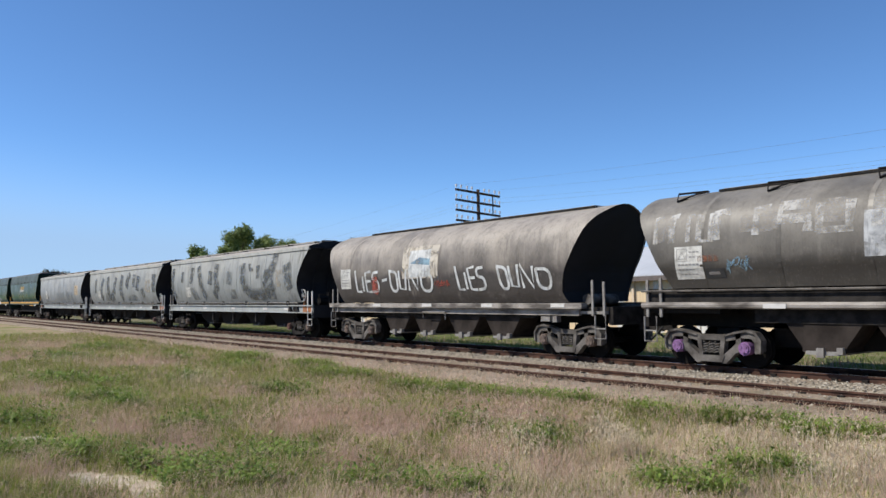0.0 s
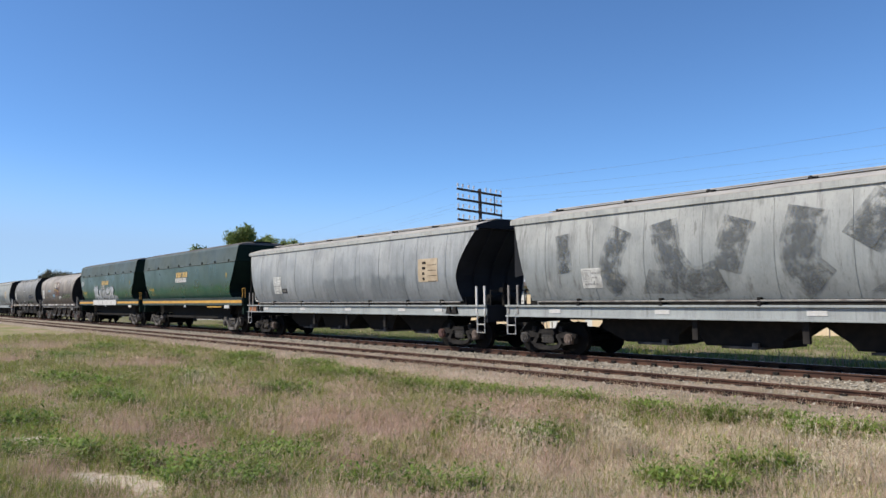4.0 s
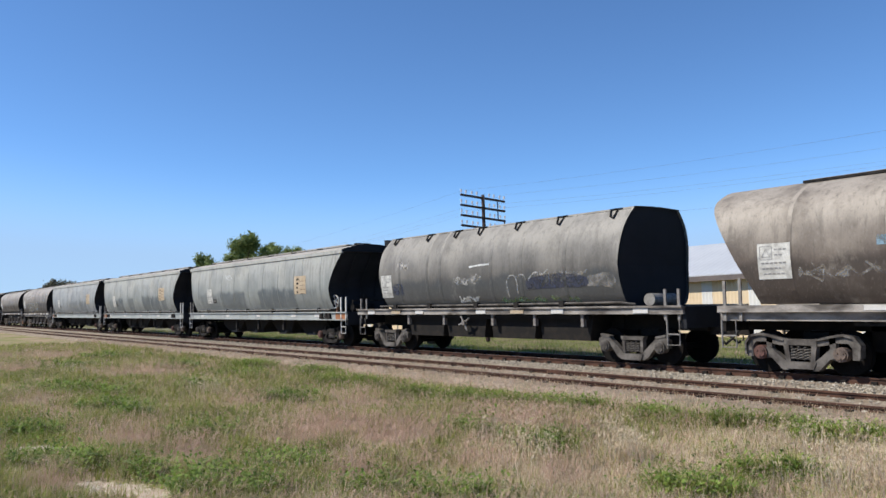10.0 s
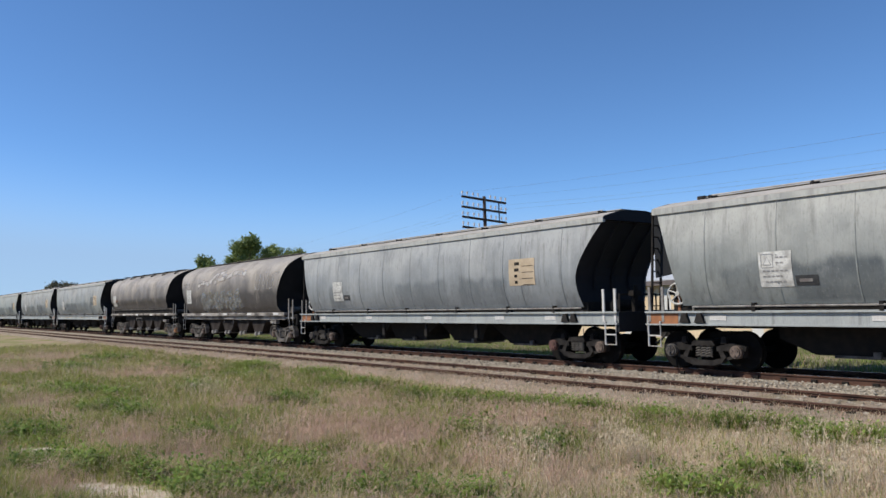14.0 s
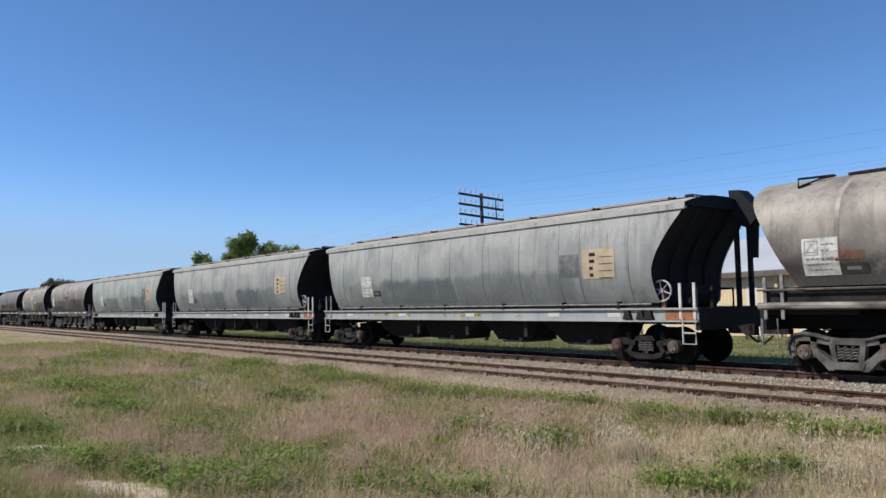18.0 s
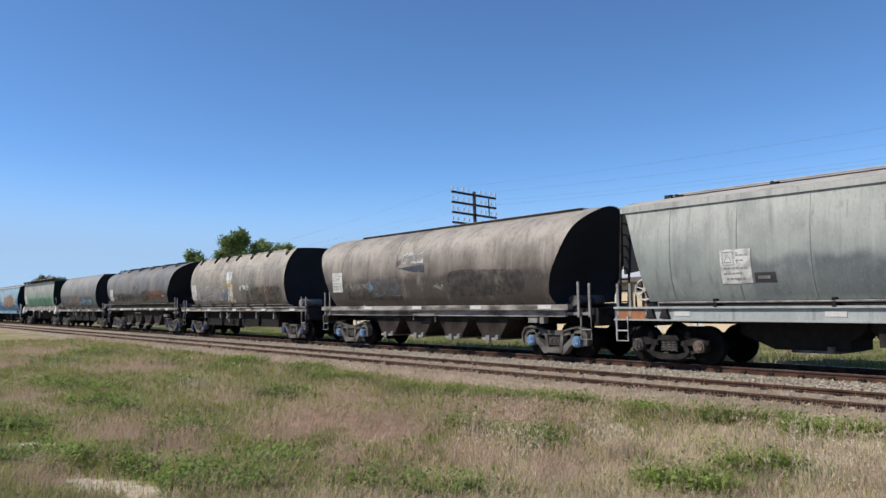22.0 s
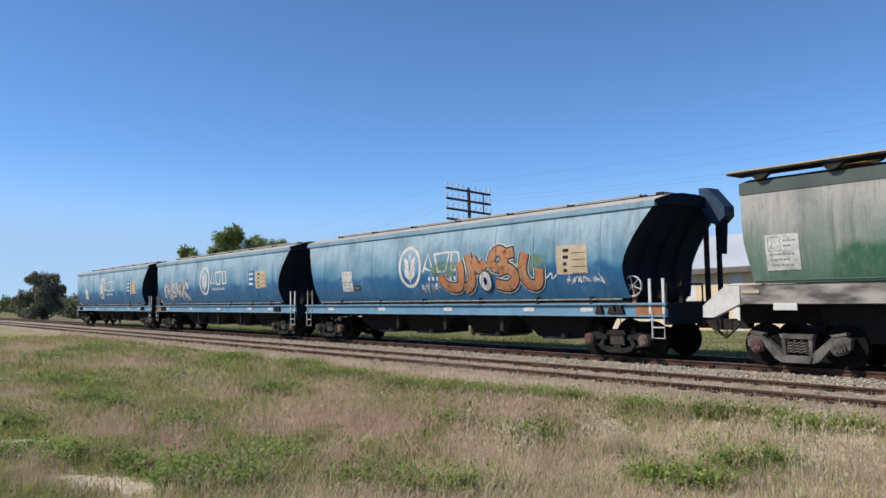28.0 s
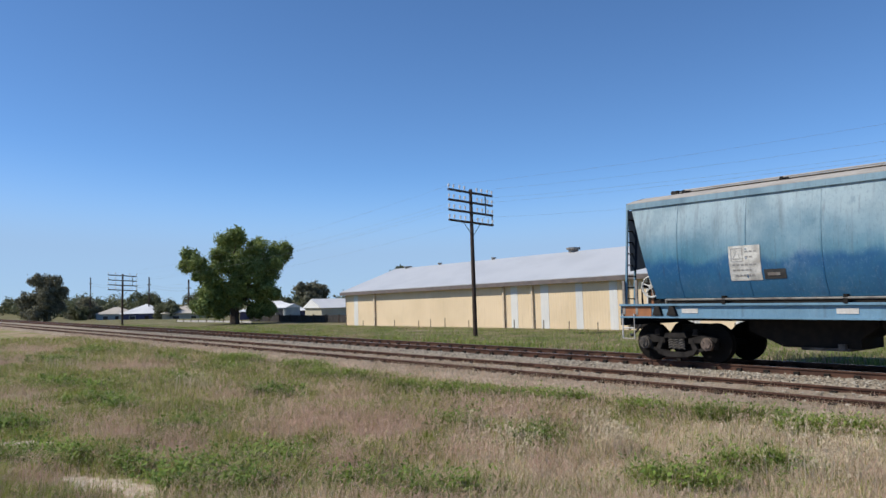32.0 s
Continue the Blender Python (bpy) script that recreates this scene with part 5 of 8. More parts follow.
def green_wagon(label):
    """Tall green hopper with a stepped upper band and a yellow-striped sill."""
    w = wagon_root("tall_hopper_wagon", label)
    lv = D_LEVELS
    part("body", hull_sides(curved(lv, 2)), PAINT["green"], w, smooth=True)
    part("upper_band", hull_sides(D_TOP), PAINT["green_top"], w)
    # the green ends get their shade from a near-black paint
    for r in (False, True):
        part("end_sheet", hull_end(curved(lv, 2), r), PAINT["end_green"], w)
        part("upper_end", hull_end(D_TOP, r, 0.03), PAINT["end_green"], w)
    part("roof", roof_sheet(D_ROOF), PAINT["roof_dark"], w)
    for k in range(8):
        shared("band_bolt", "d", lambda: boxes((-0.025, 0.025, -1.54, -1.48, 3.81, 3.93)), M["bogie_dark"], w, pose(-6.3 + k * 1.8, 0, 0))
    for s in (-1, 1):
        shared("sill", "d%d" % s, lambda: boxes((-7.72, 7.72, s * 1.42, s * 1.32, 1.46, 1.86), (-7.72, 7.72, s * 1.46, s * 1.40, 1.84, 1.88)), PAINT["green_top"], w)
        shared("yellow_stripe", "d%d" % s, lambda: boxes((-7.72, 7.72, s * 1.428, s * 1.40, 1.58, 1.73)), M["yellow"], w, label="faded yellow stripe")
        shared("headstock", "d", lambda: boxes((-0.08, 0.08, -1.31, 1.31, 1.0, 1.85)), PAINT["end_green"], w, pose(s * 7.66, 0, 0))
        coupler(w, s * 7.6, s)
        step_ladder(w, s * 7.5, M["bogie_dark"])
        bogie(w, s * 5.85, "vee", M["bogie"], (M["bogie"], M["bogie"]))
        part("end_brace", pipe([(s * 7.45, -1.25, 1.86), (s * 7.45, -1.25, 2.35), (s * 7.75, -1.25, 2.35), (s * 7.75, -1.25, 1.86)], 0.028, 5), M["yellow"] if s > 0 else M["bogie_dark"], w)
    part("end_pipe", pipe([(7.4, 0.9, 4.5), (7.7, 0.9, 4.75), (7.72, 0.9, 4.0)], 0.05), M["bogie_dark"], w)
    part("underframe", boxes((-7.6, 7.6, -0.35, 0.35, 0.95, 1.5), (-6.9, 6.9, -1.30, 1.30, 1.42, 1.8)), M["iron"], w)
    for k, shape in enumerate(([(-4.7, 1.45), (-1.45, 1.45), (-1.45, 0.80), (-1.75, 0.62), (-4.3, 0.62)], [(-1.44, 1.45), (1.5, 1.45), (1.5, 0.80), (1.2, 0.62), (-1.15, 0.62), (-1.44, 0.80)], [(1.51, 1.45), (4.7, 1.45), (4.3, 0.62), (1.8, 0.62), (1.51, 0.80)])):
        shared("hopper_chute", "d%d" % k, lambda: prism(bmesh.new(), shape, -0.6, 0.6), M["iron"], w)
    part("chute_gear", boxes((-4.4, 4.4, -0.95, -0.85, 0.70, 0.82), (-4.4, 4.4, 0.85, 0.95, 0.70, 0.82)), M["iron"], w)
    part("brake_gear", boxes((-0.1, 0.1, -1.46, -1.42, 1.34, 1.46), (5.6, 6.2, -1.44, -1.40, 1.30, 1.46)), M["white"], w)
    part("vent_cap", boxes((6.6, 7.1, -0.5, 0.5, 4.74, 4.88)), M["bogie_dark"], w)
    return w


G_LEVELS = curved([(1.90, 1.30, -6.30, 6.3), (2.3, 1.40, -6.34, 6.34), (2.8, 1.46, -6.42, 6.42), (3.3, 1.46, -6.46, 6.5), (3.8, 1.43, -6.48, 6.6), (4.0, 1.42, -6.5, 6.65), (4.22, 1.40, -6.5, 6.65)], 2)


def mint_wagon(label):
    """Green and weathered white hopper with a roof walk that overhangs its side."""
    w = wagon_root("roof_walk_hopper_wagon", label)
    part("body", hull_sides(G_LEVELS), PAINT["mint"], w, smooth=True)
    # end plates painted dark green in place of shade
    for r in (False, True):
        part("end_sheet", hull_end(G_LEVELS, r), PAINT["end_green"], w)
    part("roof", roof_sheet([(4.22, 1.40, -6.5, 6.65), (4.34, 1.0, -6.5, 6.6), (4.40, 0.4, -6.4, 6.5)]), PAINT["roof_dark"], w)
    part("roof_walk", boxes((-6.7, 7.1, -1.60, -0.95, 4.42, 4.46)), M["bogie_dark"], w)
    part("walk_edge", boxes((-6.7, 7.1, -1.60, -1.54, 4.463, 4.485)), M["gold"], w, "worn yellow edge of the roof walk")
    for k in range(9):
        shared("walk_bracket", "g", lambda: prism(bmesh.new(), [(-0.22, 4.42), (0.30, 4.42), (0.10, 4.26), (-0.05, 4.24)], -1.55, -1.40), M["bogie_dark"], w, pose(-6.0 + k * 1.5, 0, 0))
    part("hatch_ring", pipe([(x, y - 0.2, 4.58) for x, y in oval(-4.6, 0, 0.55, 0.45, 14)], 0.05, 5), M["bogie_dark"], w)
    part("hatch_ring_yellow", boxes((-4.9, -4.2, -0.6, 0.2, 4.47, 4.53)), M["yellow"], w)
    part("gutter", boxes((-6.5, 6.65, -1.44, -1.40, 3.95, 4.22)), PAINT["green_top"], w)
    for s in (-1, 1):
        shared("sill", "g%d" % s, lambda: boxes((-6.9, 6.9, s * 1.40, s * 1.30, 1.44, 1.88)), PAINT["sill_worn"], w)
        shared("hand_rail", "g%d" % s, lambda: tube(bmesh.new(), [(-6.2, s * 1.44, 1.95), (6.2, s * 1.44, 1.95)], 0.03), PAINT["green_top"], w)
        shared("headstock", "g", lambda: prism(bmesh.new(), [(-0.45, 1.12), (-0.2, 1.12), (0.45, 1.44), (0.45, 1.86), (0.1, 1.86), (-0.45, 1.4)], -1.42, -1.25), M["white"], w, pose(s * 7.05, 0, 0, 0, 0, 0), "white-painted corner casting")
        coupler(w, s * 7.1, s)
        bogie(w, s * 5.55, "vee", M["bogie"], (M["hub_red"], M["bogie"]))
        part("end_platform", boxes((s * 6.2, s * 7.3, -1.25, 1.25, 1.36, 1.44)), M["bogie_dark"], w)
    part("underframe", boxes((-7.2, 7.2, -0.35, 0.35, 0.95, 1.45), (-6.2, 6.2, -1.25, 1.25, 1.40, 1.8)), M["iron"], w)
    for k, x in enumerate((-3.45, 0.0, 3.45)):
        shared("hopper_chute", "g", lambda: prism(bmesh.new(), [(-1.72, 1.44), (1.72, 1.44), (1.72, 1.05), (0.9, 0.58), (-0.9, 0.58), (-1.72, 1.05)], -0.7, 0.7), M["iron"], w, pose(x, 0, 0))
    part("brake_rod", boxes((-2.7, -2.6, -1.35, -1.25, 0.75, 1.45), (0.1, 0.2, -1.35, -1.25, 0.75, 1.45)), M["pipe"], w)
    part("brake_wheel", pipe(oval3(6.55, -1.30, 2.25, 0.36), 0.025, 5, True), M["pipe"], w)
    reflectors(w, (-5.6, -2.0, 1.6, 4.9), 1.41, 1.38, M["white"], 0.5, 0.16)
    reflectors(w, (-6.35, -1.8), 1.41, 1.72, M["tan"], 0.4, 0.08)
    placard(w, G_LEVELS, -5.95, 2.98, 0.72, 0.80, False)
    return w


def oval3(x, y, z, r):
    return [(x + r * math.cos(k * math.pi / 8), y, z + r * math.sin(k * math.pi / 8)) for k in range(16)]


# ---- marks on the wagons ----


def mark(wagon, name, levels, bm, mat, label="", off=0.010):
    return part(name, on_side(levels, bm, off), mat, wagon, label)


def spray(name, c, c2=None, low=0.25, full=1.0):
    t = Tree(name, 0.6)
    n = t.noise(2.5, 5)
    # rubbed thin in places
    worn = t.math("MULTIPLY", t.ramp(t.noise(3.2, 6, rough=0.7), 0.34, 0.54 if full > 0.9 else 0.66, low, full), t.ramp(t.noise(9.0, 4, (1, 1, 0.15)), 0.3, 0.5, 0.55, 1.0))
    t.put(t.b.inputs["Alpha"], worn)
    return t.done(t.mix(t.ramp(n, 0.35, 0.65), c, c2 or tuple(v * 0.75 for v in c)))


S = {
    "white": spray("spray_white", (0.62, 0.63, 0.62), (0.45, 0.46, 0.46), 0.6),
    "pale": spray("spray_pale", (0.46, 0.44, 0.41), (0.30, 0.28, 0.26), 0.0),
    "silver": spray("spray_silver", (0.46, 0.47, 0.48), (0.27, 0.28, 0.29), 0.45),
    "black": spray("spray_black", (0.03, 0.03, 0.035), None, 0.8),
    "orange": spray("spray_orange", (0.40, 0.15, 0.06), (0.34, 0.19, 0.10), 0.7),
    "red": spray("spray_red", (0.30, 0.07, 0.05)),
    "rust": spray("spray_rust", (0.24, 0.09, 0.045), (0.13, 0.06, 0.04), 0.0, 0.85),
    "blot": spray("spray_blot", (0.27, 0.105, 0.05), (0.20, 0.095, 0.055), 0.1, 0.8),
    "blot_red": spray("spray_blot_red", (0.21, 0.07, 0.05), (0.14, 0.06, 0.05), 0.1, 0.75),
    "cyan": spray("spray_cyan", (0.08, 0.22, 0.29), (0.06, 0.15, 0.21), 0.0, 0.8),
    "sky": spray("spray_sky", (0.22, 0.34, 0.42), (0.13, 0.20, 0.26)),
    "soot": spray("spray_soot", (0.040, 0.036, 0.033), None, 0.0, 0.6),
    "cream_thin": spray("cream_thin", (0.40, 0.40, 0.36), (0.30, 0.28, 0.25), 0.0, 0.7),
    "blot_thin": spray("blot_thin", (0.16, 0.075, 0.045), None, 0.0, 0.5),
    "plum": spray("spray_plum", (0.085, 0.062, 0.062), (0.11, 0.09, 0.085), 0.0, 0.7),
    "green": spray("spray_green", (0.21, 0.27, 0.13), (0.12, 0.19, 0.10), 0.05, 0.75),
    "yellow": spray("spray_yellow", (0.50, 0.33, 0.06)),
    "navy": spray("spray_navy", (0.045, 0.05, 0.075), None, 0.0),
    "white_thin": spray("white_thin", (0.60, 0.59, 0.57), (0.45, 0.44, 0.42), 0.0, 0.75),
    "pale_thin": spray("pale_thin", (0.42, 0.40, 0.37), (0.30, 0.28, 0.26), 0.0, 0.6),
    "pink_thin": spray("pink_thin", (0.36, 0.26, 0.24), None, 0.0, 0.55),
    "wash_grey": spray("wash_grey", (0.20, 0.22, 0.21), (0.13, 0.14, 0.14), 0.1, 0.7),
    "wash": spray("wash_dark", (0.095, 0.104, 0.109), (0.135, 0.145, 0.15), 0.08, 0.72),
    "wash_thin": spray("wash_thin", (0.135, 0.145, 0.15), None, 0.0, 0.5),
    "tan_thin": spray("tan_thin", (0.40, 0.35, 0.27), (0.27, 0.26, 0.24), 0.0, 0.75),
    "logo_blue": spray("logo_blue", (0.02, 0.11, 0.27), (0.03, 0.15, 0.31), 0.5, 0.85),
    "cream": spray("spray_cream", (0.55, 0.50, 0.42), (0.42, 0.38, 0.32), 0.1),
}


def scribble(rnd, x0, z0, x1, z1, n, w, wild=1.0):
    """A run of looping hand strokes that fills a field, no letters in them."""
    bm = bmesh.new()
    step, h, last = (x1 - x0) / n, z1 - z0, None
    for i in range(n):
        cx = x0 + (i + 0.5) * step
        for _ in range(2):
            lean, pts = rnd.uniform(-0.25, 0.35), []
            for k in range(rnd.randint(3, 6)):
                u, v = rnd.uniform(-0.6, 0.6) * step, (0.5 + (0.5 if k % 2 else -0.5) * rnd.uniform(0.25, 1.0)) * h
                pts.append((cx + u + lean * (v - h / 2), z0 + v))
            stroke(bm, rounded(pts), w * rnd.uniform(0.6, 1.1))
            if last:
                stroke(bm, [last, pts[0]], w * 0.4)
            last = pts[-1]
    return bm


def bubbles(rnd, x0, z0, x1, z1, n, grow=1.0):
    """Fat overlapping letter shapes."""
    bm = bmesh.new()
    step = (x1 - x0) / n
    for i in range(n):
        cx, cz = x0 + (i + 0.5) * step, (z0 + z1) / 2 + rnd.uniform(-0.06, 0.06)
        pts = []
        for k in range(18):
            a = k * math.pi / 9
            r = 1 + 0.16 * math.sin(3 * a + rnd.uniform(0, 6)) * 0.6 + rnd.uniform(-0.05, 0.05)
            e = 0.75
            pts.append((cx + step * 0.60 * grow * r * math.copysign(abs(math.cos(a)) ** e, math.cos(a)), cz + (z1 - z0) * 0.5 * grow * r * math.copysign(abs(math.sin(a)) ** e, math.sin(a))))
        flat(bm, pts)
        for v in bm.verts[-18:]:
            v.co.y = 0
    return bm


def daub(rnd, x0, z0, x1, z1):
    """A rolled-on field with an uneven rim."""
    q = [(x0, z0), ((x0 * 2 + x1) / 3, z0), ((x0 + x1 * 2) / 3, z0), (x1, z0), (x1, (z0 + z1) / 2), (x1, z1), ((x0 + x1 * 2) / 3, z1), ((x0 * 2 + x1) / 3, z1), (x0, z1), (x0, (z0 + z1) / 2)]
    q = [(x + rnd.uniform(-0.07, 0.07), z + rnd.uniform(-0.07, 0.07)) for x, z in q]
    return flat(bmesh.new(), rounded(q + [q[0]])[:-1])


def ghost(w, lv, seed, x0, z0, x1, z1, n, width, mat, label):
    """A row of block shapes like worn-off lettering, one part a shape."""
    rnd = random.Random(seed)
    step = (x1 - x0) / n
    for k in range(n):
        a, b = x0 + k * step, x0 + (k + 0.72) * step
        m = (z0 + z1) / 2
        ways = ([(a, z0), (a, z1), (b, z1)], [(b, z1), (a, z1), (a, m), (b, m), (b, z0)], [(a, z1), (a, z0), (b, z0), (b, z1)], [(a, z0), (b, z0), (b, z1), (a, z1)], [((a + b) / 2, z0), ((a + b) / 2, z1), (b, z1)])
        mark(w, "faded_letter", lv, stroke(bmesh.new(), rnd.choice(ways), width * rnd.uniform(0.7, 1.3)), mat, label, 0.012)


def tubes(w, lv, paths, layers, label, off=0.010):
    """Fat hand-drawn strokes in several widths laid over one another: (width, material) from the rim inwards."""
    root = None
    for k, (width, mat) in enumerate(layers):
        bm = bmesh.new()
        for p in paths:
            stroke(bm, rounded(p), width)
        name = ("sprayed_piece", "piece_outline", "piece_fill", "piece_shine")[k]
        if root is None:
            root = mark(w, name, lv, bm, mat, label, off)
        else:
            part(name, on_side(lv, bm, off + 0.007 * k), mat, root)
    return root


def rounded(p):
    """Cuts the corners of a path twice."""
    for _ in range(2):
        q = [p[0]]
        for a, b in zip(p, p[1:]):
            q += [(a[0] * 0.75 + b[0] * 0.25, a[1] * 0.75 + b[1] * 0.25), (a[0] * 0.25 + b[0] * 0.75, a[1] * 0.25 + b[1] * 0.75)]
        p = q + [p[-1]]
    return p


WORDS = (((-4.84, 2.85), (-4.74, 2.02), (-4.44, 2.02)), ((-4.33, 2.62), (-4.30, 2.02)), ((-3.78, 2.80), (-4.15, 2.74), (-4.08, 2.02), (-3.75, 2.0)), ((-4.1, 2.42), (-3.8, 2.42)),
         ((-3.30, 2.76), (-3.68, 2.74), (-3.66, 2.44), (-3.30, 2.42), (-3.28, 2.04), (-3.70, 2.0)), ((-3.05, 2.42), (-2.74, 2.46)), ((-2.62, 2.77), (-2.2, 2.72), (-2.12, 2.5), (-2.10, 2.0), (-2.5, 2.02), (-2.56, 2.74)),
         ((-2.01, 2.76), (-1.95, 2.1), (-1.65, 2.06), (-1.58, 2.80)), ((-1.42, 2.02), (-1.46, 2.80), (-0.95, 2.02), (-0.89, 2.72)), ((-0.74, 2.64), (-0.72, 2.0), (-0.15, 1.98), (-0.13, 2.60), (-0.74, 2.62)))


def grain_badge(w, lv, x, z, s=1.0):
    """Round white badge of two leaves, and letter-sized bars beside it."""
    bm = bmesh.new()
    stroke(bm, oval(x, z, 0.50 * s, 0.60 * s, 32), 0.10 * s)
    badge = mark(w, "badge", lv, bm, M["white"], "round white badge of two leaves")
    leaves = [[(k * 0.04, a), (k * 0.24, a + 0.16), (k * 0.27, b), (k * 0.06, b - 0.12)] for k in (-1, 1) for a, b in ((-0.42, 0.02), (-0.12, 0.32))]
    for q in leaves + [[(-0.05, 0.30), (0, 0.12), (0.05, 0.30), (0, 0.46)], [(-0.025, -0.5), (0.025, -0.5), (0.025, -0.1), (-0.025, -0.1)]]:
        part("leaf", on_side(lv, flat(bmesh.new(), [(x + a * s, z + b * s) for a, b in q]), 0.010), M["white"], badge)
    # letter-sized shapes: a peak, a wedge and a slab, each an open outline
    for q in (((0.64, -0.19), (0.88, 0.37), (1.12, -0.19), (0.72, -0.06)), ((1.16, 0.37), (1.32, -0.19), (1.66, -0.19), (1.84, 0.37), (1.16, 0.34)), ((1.93, -0.19), (1.93, 0.37), (2.22, 0.34), (2.28, -0.15), (1.93, -0.17))):
        mark(w, "letter_block", lv, stroke(bmesh.new(), [(x + a * s, z + b * s) for a, b in q], 0.085 * s), M["white"], "white letter-sized outline")
    for k in range(7):
        x0 = x + (0.85 + k * 0.19) * s
        mark(w, "small_letter_bar", lv, rect(bmesh.new(), x0, z - 0.45 * s, x0 + 0.09 * s, z - 0.34 * s), M["white"])


# ---- the train, from its front to its tail ----
JOINTS = (150.95, 135.08, 115.74, 96.65, 77.90, 60.59, 43.61, 28.14, 12.09, -6.78, -25.79, -44.62, -60.22, -76.44, -95.57, -115.10, -133.85,
          -149.61, -165.63, -181.42, -197.37, -213.49, -232.40, -251.18, -270.20)
RUN = (209.301, 10.726, -1.305, -2.615, 0.425)   # metres run, in powers of (t - 13) / 16
MIDS = [JOINTS[0] + 7.95] + [(a + b) / 2 for a, b in zip(JOINTS, JOINTS[1:])]
for i, d in ((0, -0.3), (1, -0.13), (2, -0.17), (9, 0.2), (15, 0.27), (18, -0.28), (21, 0.15), (23, -0.10), (24, -0.1)):
    MIDS[i] += d


def run(t):
    s = (t - 13) / 16
    return sum(c * s ** (k + 1) for k, c in enumerate(RUN))


TRAIN = []
HUBS = lambda *k: tuple(M["hub_" + n] for n in k)
GL, BL = "long grey hopper wagon with ", "long blue hopper wagon with "


LONG, LOW = 1.044, 0.975   # the drawn bodies to their true size


def lengthen(w, sized):
    for c in w.children_recursive:
        if c.name.startswith("bogie"):
            c.location.x *= LONG
        elif c.type == "MESH" and not (c.parent and c.parent.name.startswith("bogie")):
            c.location.x, c.location.z = c.location.x * LONG, c.location.z * LOW
            if c.data.name not in sized:
                sized.add(c.data.name)
                c.data.transform(Matrix.Diagonal((LONG, 1, LOW, 1)))


